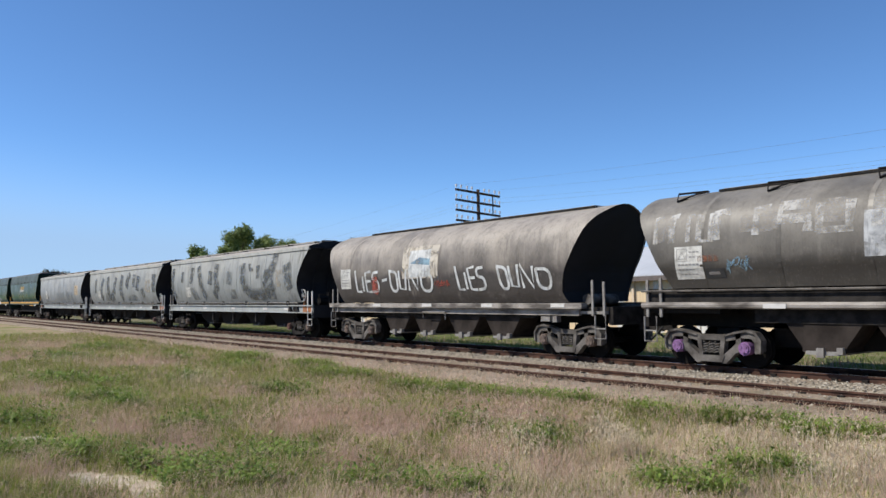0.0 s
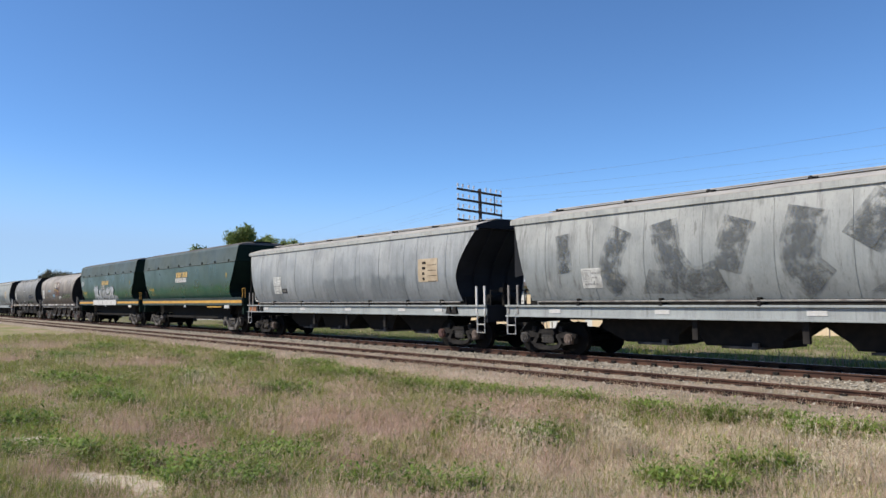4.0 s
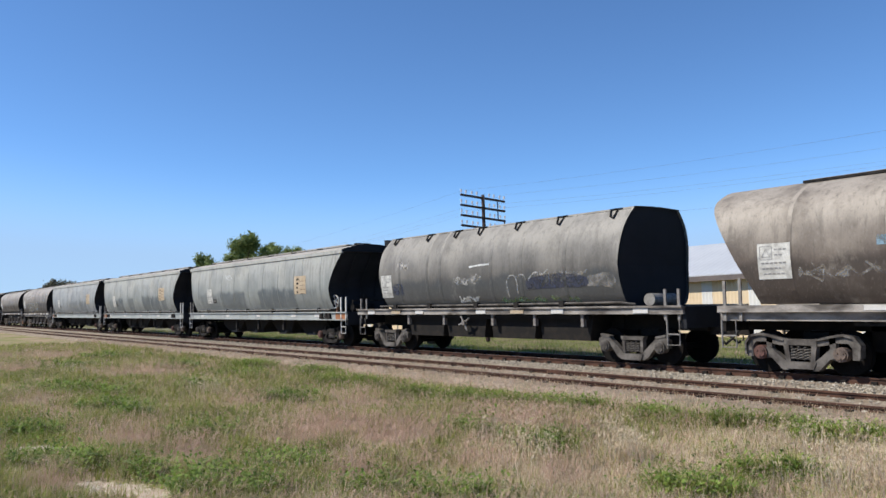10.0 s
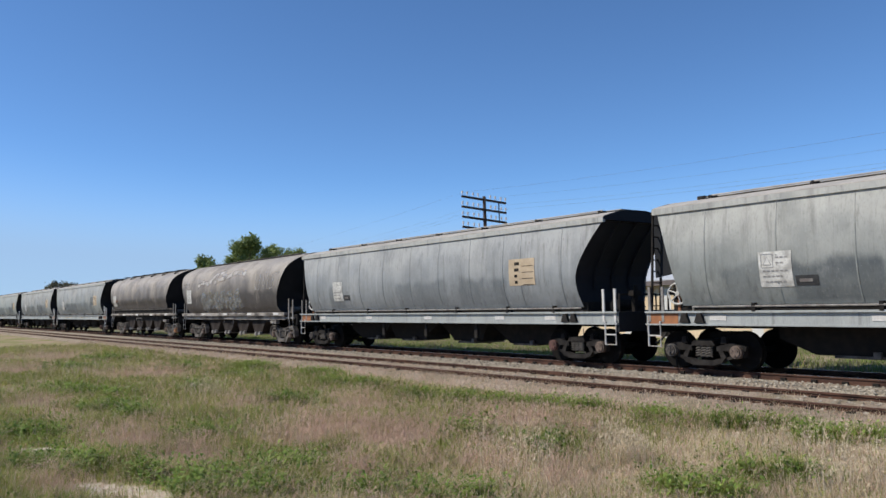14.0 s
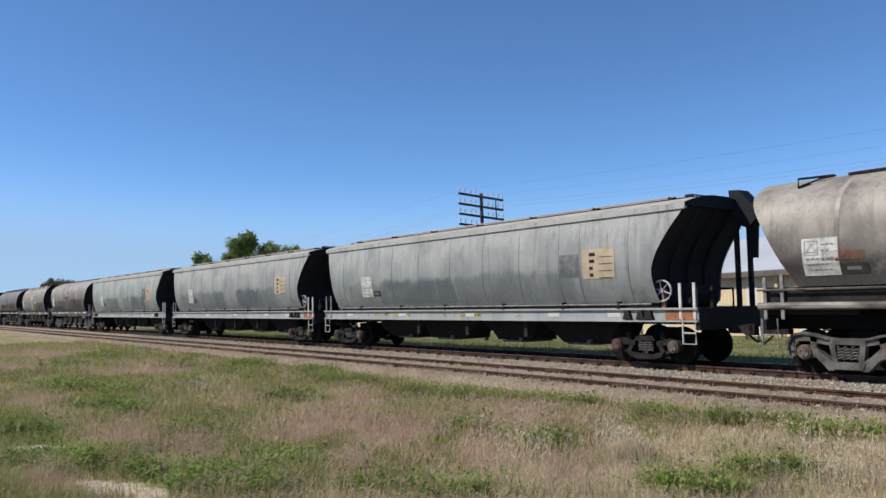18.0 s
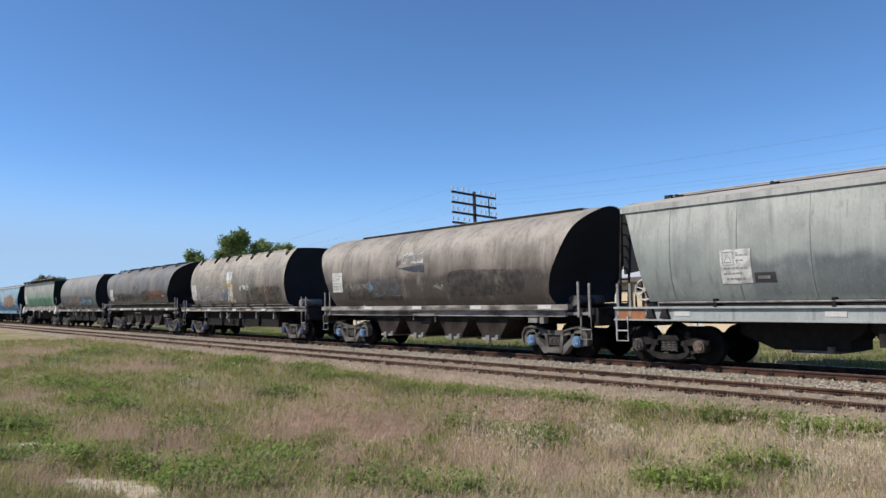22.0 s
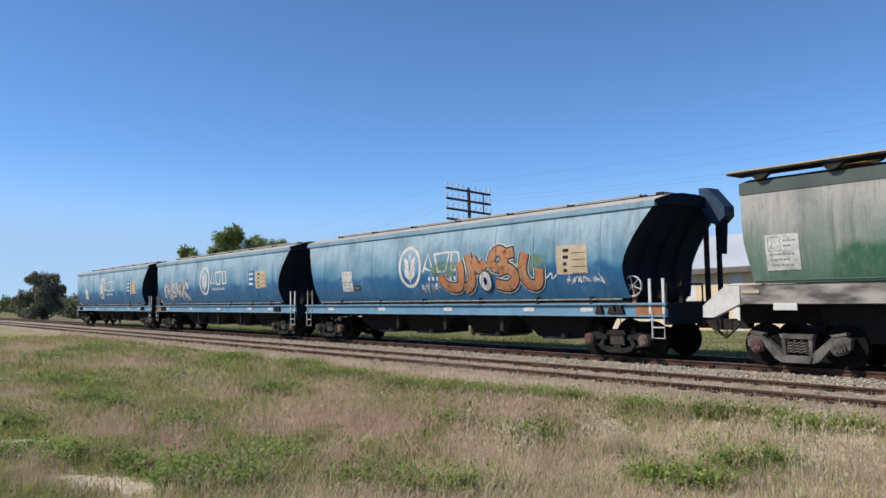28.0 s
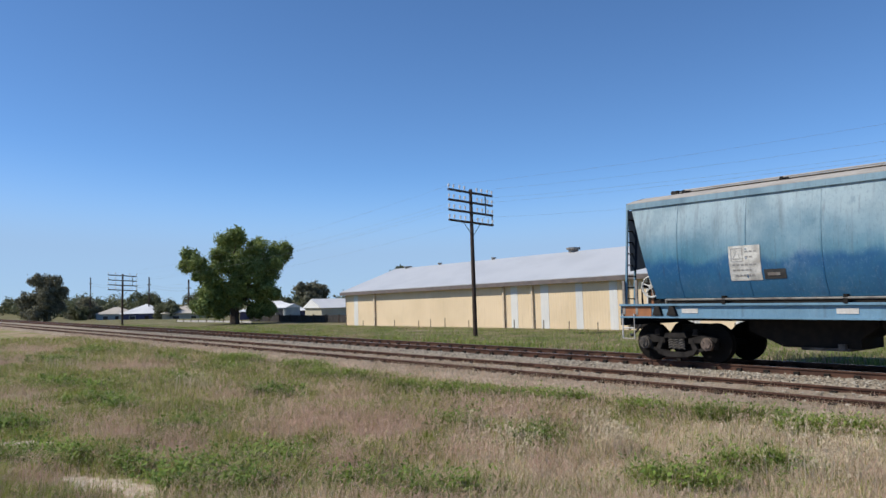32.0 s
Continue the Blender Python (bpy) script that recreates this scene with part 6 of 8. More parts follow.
def build_train():
    add = TRAIN.append
    # 1: dark oval wagon with faded letters
    w, lv = short_wagon(PAINT["brown_dark"], "dark brown oval hopper wagon with faded white marks", "hatch", HUBS("purple"), HUBS("purple"))
    add(w)
    ghost(w, lv, 37, -6.6, 3.05, -4.4, 3.72, 5, 0.17, S["white_thin"], "faded white block letters")
    for k, (x0, z0, x1, z1) in enumerate(((-6.5, 3.1, -5.9, 3.5), (-4.3, 3.2, -3.4, 3.6), (-2.6, 3.3, -1.9, 3.75), (0.2, 3.15, 1.1, 3.6), (2.0, 3.2, 2.9, 3.65))):
        mark(w, "white_blotch", lv, daub(random.Random(310 + k), x0, z0, x1, z1), S["pale_thin"], "rubbed-off white paint", 0.009)
    ghost(w, lv, 33, -4.2, 3.1, 3.2, 3.72, 9, 0.21, S["white_thin"], "faded white block letters")
    mark(w, "pale_square", lv, rect(bmesh.new(), -1.7, 2.5, -0.3, 3.45), S["silver"], "pale painted square")
    mark(w, "tag", lv, scribble(random.Random(32), -4.6, 2.2, -4.0, 2.75, 2, 0.03), S["sky"], "small pale tag")
    mark(w, "number_plate", lv, bars(-5.3, 2.55, -4.75, 2.70), S["rust"])
    # 2: the lettered oval wagon
    w, lv = short_wagon(PAINT["brown"], "brown oval hopper wagon with big white words", "smooth", HUBS("tan"), HUBS("tan"))
    add(w)
    for dx in (0.0, 5.95):
        for words, label in ((WORDS[:5], "white sprayed word LIES"), (WORDS[5:6], "white sprayed dash"), (WORDS[6:], "white sprayed word OUNO")):
            if dx and len(words) == 1:
                continue
            bm = bmesh.new()
            for q in words:
                q = rounded(list(q)) if len(q) > 4 else q
                if dx:
                    q = [(dx - 4.75 + (x + 4.75) * 0.86 - 0.12 * (z - 2.4), 2.0 + (z - 2.0) * 0.94) for x, z in q]
                stroke(bm, q, 0.095 if dx else 0.105)
            mark(w, "sprayed_word", lv, bm, S["white"], label, 0.020)
    bm = bmesh.new()
    rect(bm, -1.81, 2.45, 0.18, 3.60)
    p = mark(w, "painted_square", lv, bm, S["cream"], "cream painted square with a white and blue emblem")
    bm = rect(bmesh.new(), -1.41, 2.5, -0.23, 3.46)
    part("emblem_ground", on_side(lv, bm, 0.014), S["white"], p)
    bm = flat(bmesh.new(), [(-1.35, 3.0), (-0.25, 2.9), (-0.25, 3.12), (-0.8, 3.2)])
    part("emblem_blue", on_side(lv, bm, 0.019), S["sky"], p)
    mark(w, "red_scrawl", lv, scribble(random.Random(5), -0.05, 2.08, 0.75, 2.42, 4, 0.03, 1.6), S["red"], "thin red scrawl", 0.02)
    mark(w, "red_scrawl", lv, bubbles(random.Random(6), -3.7, 1.85, -3.35, 2.55, 1, 1.0), S["red"], "", 0.02)
    # 3, 4: long wagons with painted-over letters; 5: plain one turned round
    w = long_wagon(PAINT["smear"], PAINT["sill_grey"], GL + "painted-over dark letters", board_h=0.55, loading=0)
    add(w)
    for width, p in ((0.34, ((-7.8, 3.7), (-7.85, 2.4), (-7.5, 1.85))), (0.22, ((-6.3, 3.45), (-6.3, 2.8))), (0.32, ((-4.8, 3.65), (-4.95, 2.7))), (0.34, ((-3.95, 3.7), (-3.5, 2.65), (-2.95, 1.85))),
                     (0.42, ((-2.15, 3.35), (-2.25, 2.6))), (0.40, ((-1.4, 3.72), (-1.5, 2.75), (-1.15, 2.4), (-1.8, 1.95))), (0.40, ((1.78, 3.6), (1.85, 2.8), (2.2, 2.15), (3.15, 1.95), (4.0, 2.0), (4.9, 2.3), (5.2, 2.5))),
                     (0.16, ((2.55, 3.55), (2.6, 3.25), (3.0, 3.28))), (0.26, ((3.5, 3.45), (3.55, 2.8))), (0.40, ((5.2, 4.0), (5.05, 3.2), (4.6, 2.9), (4.0, 2.6))), (0.5, ((6.35, 3.4), (6.7, 2.2)))):
        tubes(w, C_LONG, [p], ((width * 1.75, S["wash_thin"]), (width * 1.35, S["wash_thin"]), (width * 0.95, S["wash"])), "broad dark brush stroke")
    for q in (((-5.0, 2.45), (-4.35, 2.5), (-3.85, 1.78), (-4.75, 1.76)), ((-0.1, 2.6), (0.55, 2.5), (0.62, 3.2), (-0.05, 3.28)), ((0.2, 1.8), (1.05, 1.78), (0.98, 2.28), (0.45, 2.3)), ((4.15, 2.75), (4.8, 2.72), (4.8, 3.2), (4.2, 3.22)),
              ((2.7, 1.75), (5.2, 1.75), (5.35, 2.35), (4.4, 2.15), (3.2, 2.05))):
        mark(w, "brush_patch", C_LONG, flat(bmesh.new(), q), S["wash"], "dark painted-over patch", 0.014)
    mark(w, "faded_board", C_LONG, rect(bmesh.new(), 5.35, 2.35, 5.95, 3.15), S["tan_thin"], "faded tan loading board")
    w = long_wagon(PAINT["smear"], PAINT["sill_grey"], GL + "broad dark smears", board_h=0.55, loading=0)
    add(w)
    for width, p in ((0.5, ((3.85, 3.45), (3.65, 2.45))), (0.42, ((2.95, 3.6), (2.85, 2.7))), (0.5, ((1.95, 3.68), (1.3, 2.75))), (0.5, ((0.3, 3.6), (0.0, 2.4), (0.5, 1.9))), (0.45, ((-1.2, 3.5), (-1.6, 2.3))),
                     (0.45, ((-3.2, 3.6), (-3.0, 2.5), (-2.4, 1.95), (-1.7, 2.2))), (0.4, ((-4.4, 3.5), (-4.9, 2.4), (-4.5, 1.9))), (0.3, ((-6.4, 3.5), (-6.3, 2.4))), (0.35, ((4.6, 2.6), (4.9, 1.95))), (0.5, ((6.9, 3.5), (6.9, 2.3)))):
        tubes(w, C_LONG, [p], ((width * 1.75, S["wash_thin"]), (width * 1.35, S["wash_thin"]), (width * 0.95, S["wash"])), "broad dark brush stroke")
    for q in (((1.35, 1.76), (3.8, 1.76), (3.4, 2.1), (2.7, 2.2), (1.9, 2.1)), ((-3.9, 1.78), (-2.9, 1.76), (-2.8, 2.3), (-3.6, 2.4))):
        mark(w, "brush_patch", C_LONG, flat(bmesh.new(), q), S["wash"], "dark painted-over patch", 0.014)
    mark(w, "faded_board", C_LONG, rect(bmesh.new(), 5.3, 2.3, 6.35, 3.15), S["tan_thin"], "faded tan loading board")
    add(long_wagon(PAINT["grey_pale"], PAINT["sill_grey"], GL + "an end ladder", True))
    # 6, 7: tall green wagons
    for k in range(2):
        w = green_wagon("tall green hopper wagon with " + ("silver sprayed letters" if k else "a yellow-striped sill"))
        add(w)
        green_lv = curved(D_LEVELS, 2)
        if not k:
            for y in (-1.2, -0.85):
                part("end_post", pipe([(-7.5, y, 1.86), (-7.3, y, 4.6)], 0.03), M["bogie_dark"], w)
            part("sill_step", boxes((3.4, 5.3, -1.50, -1.42, 1.34, 1.40)), M["yellow"], w)
        dx, z0 = (0.0, 3.04) if k else (-0.36, 3.15)
        for i in range(7):
            x0, ww = -1.02 + dx + i * 0.262, 0.20 if i != 3 else 0.09
            slab = flat(bmesh.new(), [(x0, z0), (x0 + ww, z0), (x0 + ww + 0.09, z0 + 0.31), (x0 + 0.09, z0 + 0.31)])
            mark(w, "letter_block", green_lv, slab, M["gold"], "slanted yellow letter block")
        for i in range(9 if not k else 4):
            x0 = -1.48 + i * 0.198 if not k else -1.05 + i * 0.22
            slab = flat(bmesh.new(), [(x0, z0 - 0.30), (x0 + 0.15, z0 - 0.30), (x0 + 0.15, z0 - 0.04), (x0, z0 - 0.04)])
            mark(w, "letter_block", green_lv, slab, M["white"] if not k else S["pale"], "white letter block")
        mark(w, "number_plate", curved(D_LEVELS, 2), bars(-6.3, 2.42, -5.4, 2.56), S["yellow"])
        mark(w, "small_frame", curved(D_LEVELS, 2), stroke(bmesh.new(), [(-5.8, 2.1), (-5.5, 2.1), (-5.5, 2.35), (-5.8, 2.35), (-5.8, 2.1)], 0.03), S["yellow"])
        mark(w, "yellow_mark", curved(D_LEVELS, 2), bars(5.9, 2.95, 6.05, 3.2), S["yellow"])
        if k:
            lv = curved(D_LEVELS, 2)
            fat = [[(-2.05, 2.70), (-2.55, 2.78), (-3.0, 2.66), (-2.85, 2.42), (-2.25, 2.32), (-2.15, 2.05), (-3.05, 1.98)], [(-1.05, 2.52), (-1.65, 2.56), (-1.65, 2.02), (-0.95, 2.0)], [(-1.55, 2.28), (-1.15, 2.27)],
                   [(-0.70, 2.0), (-0.68, 2.55), (-0.25, 2.50), (-0.05, 2.25), (-0.2, 2.02), (-0.62, 2.0)], [(0.85, 2.62), (0.35, 2.62), (0.2, 2.25), (0.4, 2.0), (0.85, 2.05), (0.85, 2.28)],
                   [(2.05, 2.66), (1.30, 2.72), (1.25, 2.02), (2.15, 2.0)], [(1.35, 2.36), (1.95, 2.35)]]
            tubes(w, lv, fat, ((0.50, S["white"]), (0.45, S["black"]), (0.38, S["silver"])), "silver bubble letters with dark rims", 0.012)
            for cx, cz, rx, rz in ((-2.5, 2.62, 0.62, 0.26), (0.62, 2.58, 0.45, 0.24), (1.65, 2.62, 0.55, 0.24)):
                mark(w, "letter_shine", lv, flat(bmesh.new(), oval(cx, cz, rx, rz, 18)[:-1]), S["silver"], "", 0.040)
            mark(w, "letter_foot", lv, flat(bmesh.new(), [(-3.35, 1.86), (2.75, 1.86), (2.85, 2.12), (2.2, 2.22), (-3.2, 2.15)]), S["silver"], "silver paint low on the plates", 0.009)
            part("silver_splash", boxes((-3.35, 2.75, -1.475, -1.43, 1.47, 1.87)), M["white"], w, "white paint over the sill")
            for i in range(4):
                part("rim_line", on_plane(stroke(bmesh.new(), [(-1.9 + i * 1.15, 1.48), (-1.85 + i * 1.15, 1.86)], 0.035), 1.479), S["black"], w)
            mark(w, "tag", lv, scribble(random.Random(77), -7.0, 3.0, -6.2, 3.55, 4, 0.07), S["white"], "white tag")
    # 8: oval wagon with a worn emblem
    w, lv = short_wagon(PAINT["brown_rust"], "brown oval hopper wagon with a worn emblem", "smooth", HUBS("red", "tan"), HUBS("red"))
    add(w)
    p = mark(w, "worn_emblem", lv, rect(bmesh.new(), -1.1, 2.37, 1.0, 3.62), S["rust"], "worn brown-red emblem field")
    part("emblem_white", on_side(lv, rect(rect(bmesh.new(), -0.95, 3.1, -0.25, 3.5), 0.05, 3.15, 0.6, 3.52), 0.014), S["cream"], p)
    part("emblem_blue", on_side(lv, flat(bmesh.new(), [(-0.95, 3.02), (0.65, 2.85), (0.65, 3.08), (-0.2, 3.10)]), 0.018), S["navy"], p)
    part("emblem_yellow", on_side(lv, stroke(stroke(bmesh.new(), [(-0.95, 3.0), (0.65, 2.80)], 0.04), [(-0.9, 2.92), (0.65, 2.72)], 0.03), 0.022), S["yellow"], p)
    mark(w, "tag", lv, scribble(random.Random(81), 2.1, 2.0, 5.1, 2.6, 8, 0.06), S["green"], "row of green tags")
    mark(w, "tag", lv, scribble(random.Random(82), 0.7, 2.0, 1.6, 2.4, 3, 0.05), S["white"], "white tag")
    mark(w, "tag", lv, scribble(random.Random(83), -5.0, 2.05, -1.6, 2.5, 6, 0.06), S["pale_thin"], "grey tags")
    mark(w, "tag", lv, scribble(random.Random(84), -1.8, 2.1, -0.4, 2.75, 2, 0.10), S["sky"], "")
    mark(w, "blue_smear", lv, rect(bmesh.new(), -3.5, 2.75, -2.6, 2.95), S["sky"], "")
    # 9: tank wagon
    w, lv = tank_wagon(PAINT["tank"], "grey tank-shaped hopper wagon on a flat frame", (M["bogie"], M["bogie"]))
    add(w)
    mark(w, "tag", lv, scribble(random.Random(91), -4.4, 2.95, -3.6, 3.4, 4, 0.05), S["pale"], "pale tag")
    mark(w, "tag", lv, scribble(random.Random(92), -1.2, 2.34, 0.2, 2.70, 5, 0.045), S["white_thin"], "row of thin white strokes")
    mark(w, "tag", lv, scribble(random.Random(95), -1.0, 1.74, -0.05, 2.0, 4, 0.05), S["white"], "small white tag")
    mark(w, "tag", lv, stroke(bmesh.new(), [(-0.38, 2.93), (0.1, 2.97), (0.56, 2.98)], 0.06), S["white"], "white dash", 0.014)
    for q in (((1.32, 1.9), (1.28, 2.4), (1.5, 2.62), (1.75, 2.5), (1.72, 2.0)), ((1.75, 2.5), (2.0, 2.62), (2.12, 2.4)), ((2.2, 2.4), (2.5, 2.68), (2.75, 2.5), (3.0, 2.7))):
        mark(w, "tag", lv, stroke(bmesh.new(), rounded(list(q)), 0.045), S["white_thin"], "looping white stroke", 0.014)
    mark(w, "dark_patch", lv, daub(random.Random(94), 2.1, 2.14, 4.38, 2.50), S["navy"], "dark painted-over patch")
    mark(w, "dark_patch", lv, daub(random.Random(96), -4.6, 2.1, -4.0, 2.5), S["navy"], "")
    mark(w, "pale_patch", lv, daub(random.Random(97), 4.42, 2.1, 5.3, 2.5), S["pale_thin"], "pale scrubbed patch")
    mark(w, "tag", lv, scribble(random.Random(98), 2.4, 2.42, 4.4, 2.66, 8, 0.04), S["pale_thin"], "")
    mark(w, "tag", lv, scribble(random.Random(93), 0.8, 1.66, 4.1, 1.94, 9, 0.05), S["green"], "faint green tags")
    # 10 to 12: long grey wagons
    add(long_wagon(PAINT["grey"], PAINT["sill_grey"], GL + "dark patches and rusty corner", loading=4.36))
    mark(TRAIN[-1], "scrawl", C_LONG, scribble(random.Random(101), -3.3, 3.15, -2.3, 3.6, 2, 0.05), S["white"], "thin white scrawl")
    add(long_wagon(PAINT["grey_ladder"], PAINT["sill_grey"], GL + "a ladder and roof vent", True, 4.52))
    add(long_wagon(PAINT["grey_pale"], PAINT["sill_grey"], GL + "a ladder and low dark patches", True, 4.58))
    # 13: oval wagon with outlined letters
    w, lv = short_wagon(PAINT["brown"], "dark brown oval hopper wagon with outlined pale letters", "smooth", HUBS("tan"), HUBS("tan"))
    add(w)
    glyphs = []
    for k in range(6):
        x0 = -3.6 + k * 0.9
        glyphs += ([(x0, 1.8), (x0 + 0.1, 2.55), (x0 + 0.65, 2.6)], [(x0 + 0.15, 2.2), (x0 + 0.6, 2.25), (x0 + 0.65, 1.8)]) if k % 2 else ([(x0 + 0.65, 2.6), (x0 + 0.05, 2.5), (x0 + 0.15, 2.2), (x0 + 0.7, 2.1), (x0 + 0.6, 1.8), (x0, 1.82)],)
    tubes(w, lv, glyphs, ((0.50, S["pale_thin"]), (0.34, S["wash_grey"]), (0.16, S["pale_thin"])), "pale outlined sprayed letters")
    ghost(w, lv, 135, 3.4, 2.75, 6.0, 3.5, 4, 0.15, S["pale_thin"], "worn-off pale letters")
    cloud = [[(-4.2, 3.1), (-3.6, 3.35), (-2.9, 3.2), (-2.4, 3.3), (-1.9, 3.65), (-1.2, 3.8), (-0.6, 3.7), (-0.4, 3.3)], [(-1.8, 3.3), (-1.0, 3.45), (-0.2, 3.5), (0.8, 3.75), (2.0, 3.6)]]
    tubes(w, lv, cloud, ((0.34, S["pink_thin"]), (0.22, S["pale"])), "faded white and pink cloud of paint")
    mark(w, "tag", lv, scribble(random.Random(133), -6.6, 3.0, -5.6, 3.5, 4, 0.04), S["pale"], "")
    # 14: dark oval wagon with roof brackets
    w, lv = short_wagon(PAINT["brown"], "dark grey-brown oval hopper wagon with roof brackets", "hatch", HUBS("tan", "tan"), HUBS("tan", "orange"))
    add(w)
    mark(w, "red_smear", lv, rect(bmesh.new(), -5.5, 2.45, -4.7, 2.65), S["rust"], "faint red smear")
    # 15 to 17: long grey wagons
    add(long_wagon(PAINT["grey_patch"], PAINT["sill_grey"], GL + "yellow smears along its sill"))
    mark(TRAIN[-1], "painted_square", C_LONG, rect(bmesh.new(), 4.35, 2.36, 5.05, 3.02), S["wash"], "painted-out grey square")
    part("yellow_smear", on_plane(ragged(random.Random(151), -5.4, 1.22, 2.4, 1.40, 22), 1.365), S["yellow"], TRAIN[-1], "smeared yellow marks")
    add(long_wagon(PAINT["grey_band"], PAINT["sill_grey"], GL + "a dark band along its side"))
    add(long_wagon(PAINT["grey_square"], PAINT["sill_grey"], GL + "a painted-out square", True))
    mark(TRAIN[-1], "painted_square", C_LONG, rect(bmesh.new(), 4.35, 2.36, 5.08, 3.10), S["wash"], "painted-out grey square")
    # 18: oval wagon with a pale name board
    w, lv = short_wagon(PAINT["brown_rust"], "rusty brown oval hopper wagon with a pale worn name board", "smooth", HUBS("sky"), HUBS("sky"))
    add(w)
    p = mark(w, "name_board", lv, rect(bmesh.new(), -1.28, 3.08, -0.06, 3.50), S["pale"], "pale board with worn lettering")
    part("lettering", on_side(lv, bars(-1.2, 3.16, -0.14, 3.38, 9), 0.016), S["soot"], p)
    mark(w, "dark_patch", lv, daub(random.Random(184), -1.55, 3.02, -1.3, 3.45), S["soot"], "", 0.009)
    p = mark(w, "faded_emblem", lv, flat(bmesh.new(), [(-1.55, 2.94), (0.0, 3.02), (0.0, 2.74), (-0.6, 2.78)]), S["navy"], "faded dark blue wedge with a yellow edge")
    part("emblem_yellow", on_side(lv, stroke(bmesh.new(), [(-1.55, 2.88), (-0.6, 2.72), (-0.3, 2.70)], 0.06), 0.014), S["tan_thin"], p)
    mark(w, "dark_patch", lv, daub(random.Random(185), -4.9, 1.80, -1.3, 2.2), S["soot"], "dark painted-over band", 0.008)
    mark(w, "dark_patch", lv, daub(random.Random(186), -3.15, 1.93, -1.36, 2.56), S["wash"], "grey-blue painted-over patch")
    mark(w, "dark_patch", lv, daub(random.Random(187), 1.2, 1.85, 4.6, 2.7), S["soot"], "", 0.008)
    for k, (x0, z0, x1, z1) in enumerate(((-5.08, 2.2, -4.55, 2.55), (-4.4, 2.2, -3.5, 2.5), (-3.45, 2.05, -3.1, 2.6), (0.46, 2.08, 1.0, 2.38))):
        mark(w, "tag", lv, scribble(random.Random(181 + k), x0, z0, x1, z1, 2 + (k == 1), 0.05), S["sky" if k == 2 else "pale_thin"], "thin worn tag", 0.014)
    # 19: tank wagon with worn letters
    w, lv = tank_wagon(PAINT["tank_cream"], "cream and brown tank-shaped hopper wagon with worn letters", HUBS("blue", "blue"))
    add(w)
    ghost(w, lv, 191, -4.7, 2.92, 0.2, 3.62, 9, 0.13, S["pale_thin"], "faded cream block letters")
    ghost(w, lv, 195, 0.5, 2.95, 4.9, 3.62, 9, 0.16, S["pale_thin"], "faded cream block letters")
    fat = [[(-3.75, 2.55), (-4.2, 2.5), (-4.2, 2.0), (-3.75, 1.95), (-3.7, 2.2)], [(-3.4, 1.95), (-3.35, 2.5), (-3.0, 2.5), (-3.05, 2.2), (-3.35, 2.2)], [(-2.7, 2.55), (-2.6, 2.0), (-2.2, 2.0), (-2.15, 2.55)], [(-1.85, 1.95), (-1.8, 2.5), (-1.4, 2.5), (-1.35, 1.95)], [(-1.0, 2.55), (-1.05, 1.95)]]
    tubes(w, lv, fat, ((0.42, S["pale"]), (0.36, S["wash"]), (0.22, S["pale_thin"])), "pale outlined letters")
    mark(w, "pale_patch", lv, daub(random.Random(192), -4.6, 2.25, -1.7, 2.75), S["cream_thin"], "cream paint run down over old letters", 0.022)
    mark(w, "tag", lv, scribble(random.Random(197), -4.9, 1.78, -1.2, 2.5, 8, 0.06), S["pale_thin"], "worn pale strokes", 0.024)
    mark(w, "tag", lv, scribble(random.Random(196), -1.4, 1.95, -0.6, 2.5, 3, 0.05), S["sky"], "", 0.026)
    mark(w, "white_square", lv, rect(bmesh.new(), -0.74, 3.0, -0.12, 3.42), S["white"], "white painted square", 0.012)
    mark(w, "yellow_stroke", lv, stroke(stroke(bmesh.new(), [(-0.95, 2.84), (0.16, 2.72)], 0.05), [(-0.9, 2.76), (0.12, 2.62)], 0.04), S["yellow"], "", 0.02)
    mark(w, "cream_blot", lv, flat(bmesh.new(), [(-0.72, 3.0), (-0.14, 2.98), (0.08, 2.5), (-0.05, 2.1), (0.25, 1.82), (-0.75, 1.84), (-0.5, 2.4)]), S["cream"], "cream painted blot", 0.012)
    mark(w, "tag", lv, scribble(random.Random(194), 0.8, 2.35, 1.75, 2.8, 3, 0.045), S["white"], "white tag")
    mark(w, "tag", lv, stroke(stroke(bmesh.new(), [(1.6, 2.8), (1.95, 2.45)], 0.04), [(1.65, 2.45), (2.0, 2.82)], 0.04), S["white"])
    mark(w, "dark_patch", lv, daub(random.Random(198), 1.5, 1.82, 5.1, 2.55), S["soot"], "dark painted-over patch", 0.009)
    mark(w, "rust_patch", lv, daub(random.Random(199), 2.8, 2.1, 4.3, 2.5), S["blot_thin"], "faint rusty patch", 0.014)
    # 20: dark oval wagon with orange blots
    w, lv = short_wagon(PAINT["brown_dark"], "dark oval hopper wagon with orange blots", "hatch", HUBS("blue", "blue"), HUBS("blue", "blue"))
    add(w)
    for x0, x1, z1 in ((2.2, 3.55, 2.80), (3.66, 4.75, 2.86)):
        for z, mat in ((2.40, S["blot_red"]), (2.17, S["blot"])):
            mark(w, "orange_blot", lv, daub(random.Random(int(x0 * 10 + z * 100)), x0, z, x1, z + (z1 - 2.17) * 0.52), mat, "orange-red painted blot", 0.012)
    for x0, x1, z0, z1 in ((-0.78, -0.5, 3.2, 3.3), (-0.15, 0.18, 3.18, 3.32), (-0.88, -0.76, 2.95, 3.05), (-0.05, 0.2, 2.85, 3.1)):
        mark(w, "white_tag", lv, scribble(random.Random(int(x0 * 100)), x0, z0, x1, z1, 2, 0.05), S["white_thin"], "scrap of white paint")
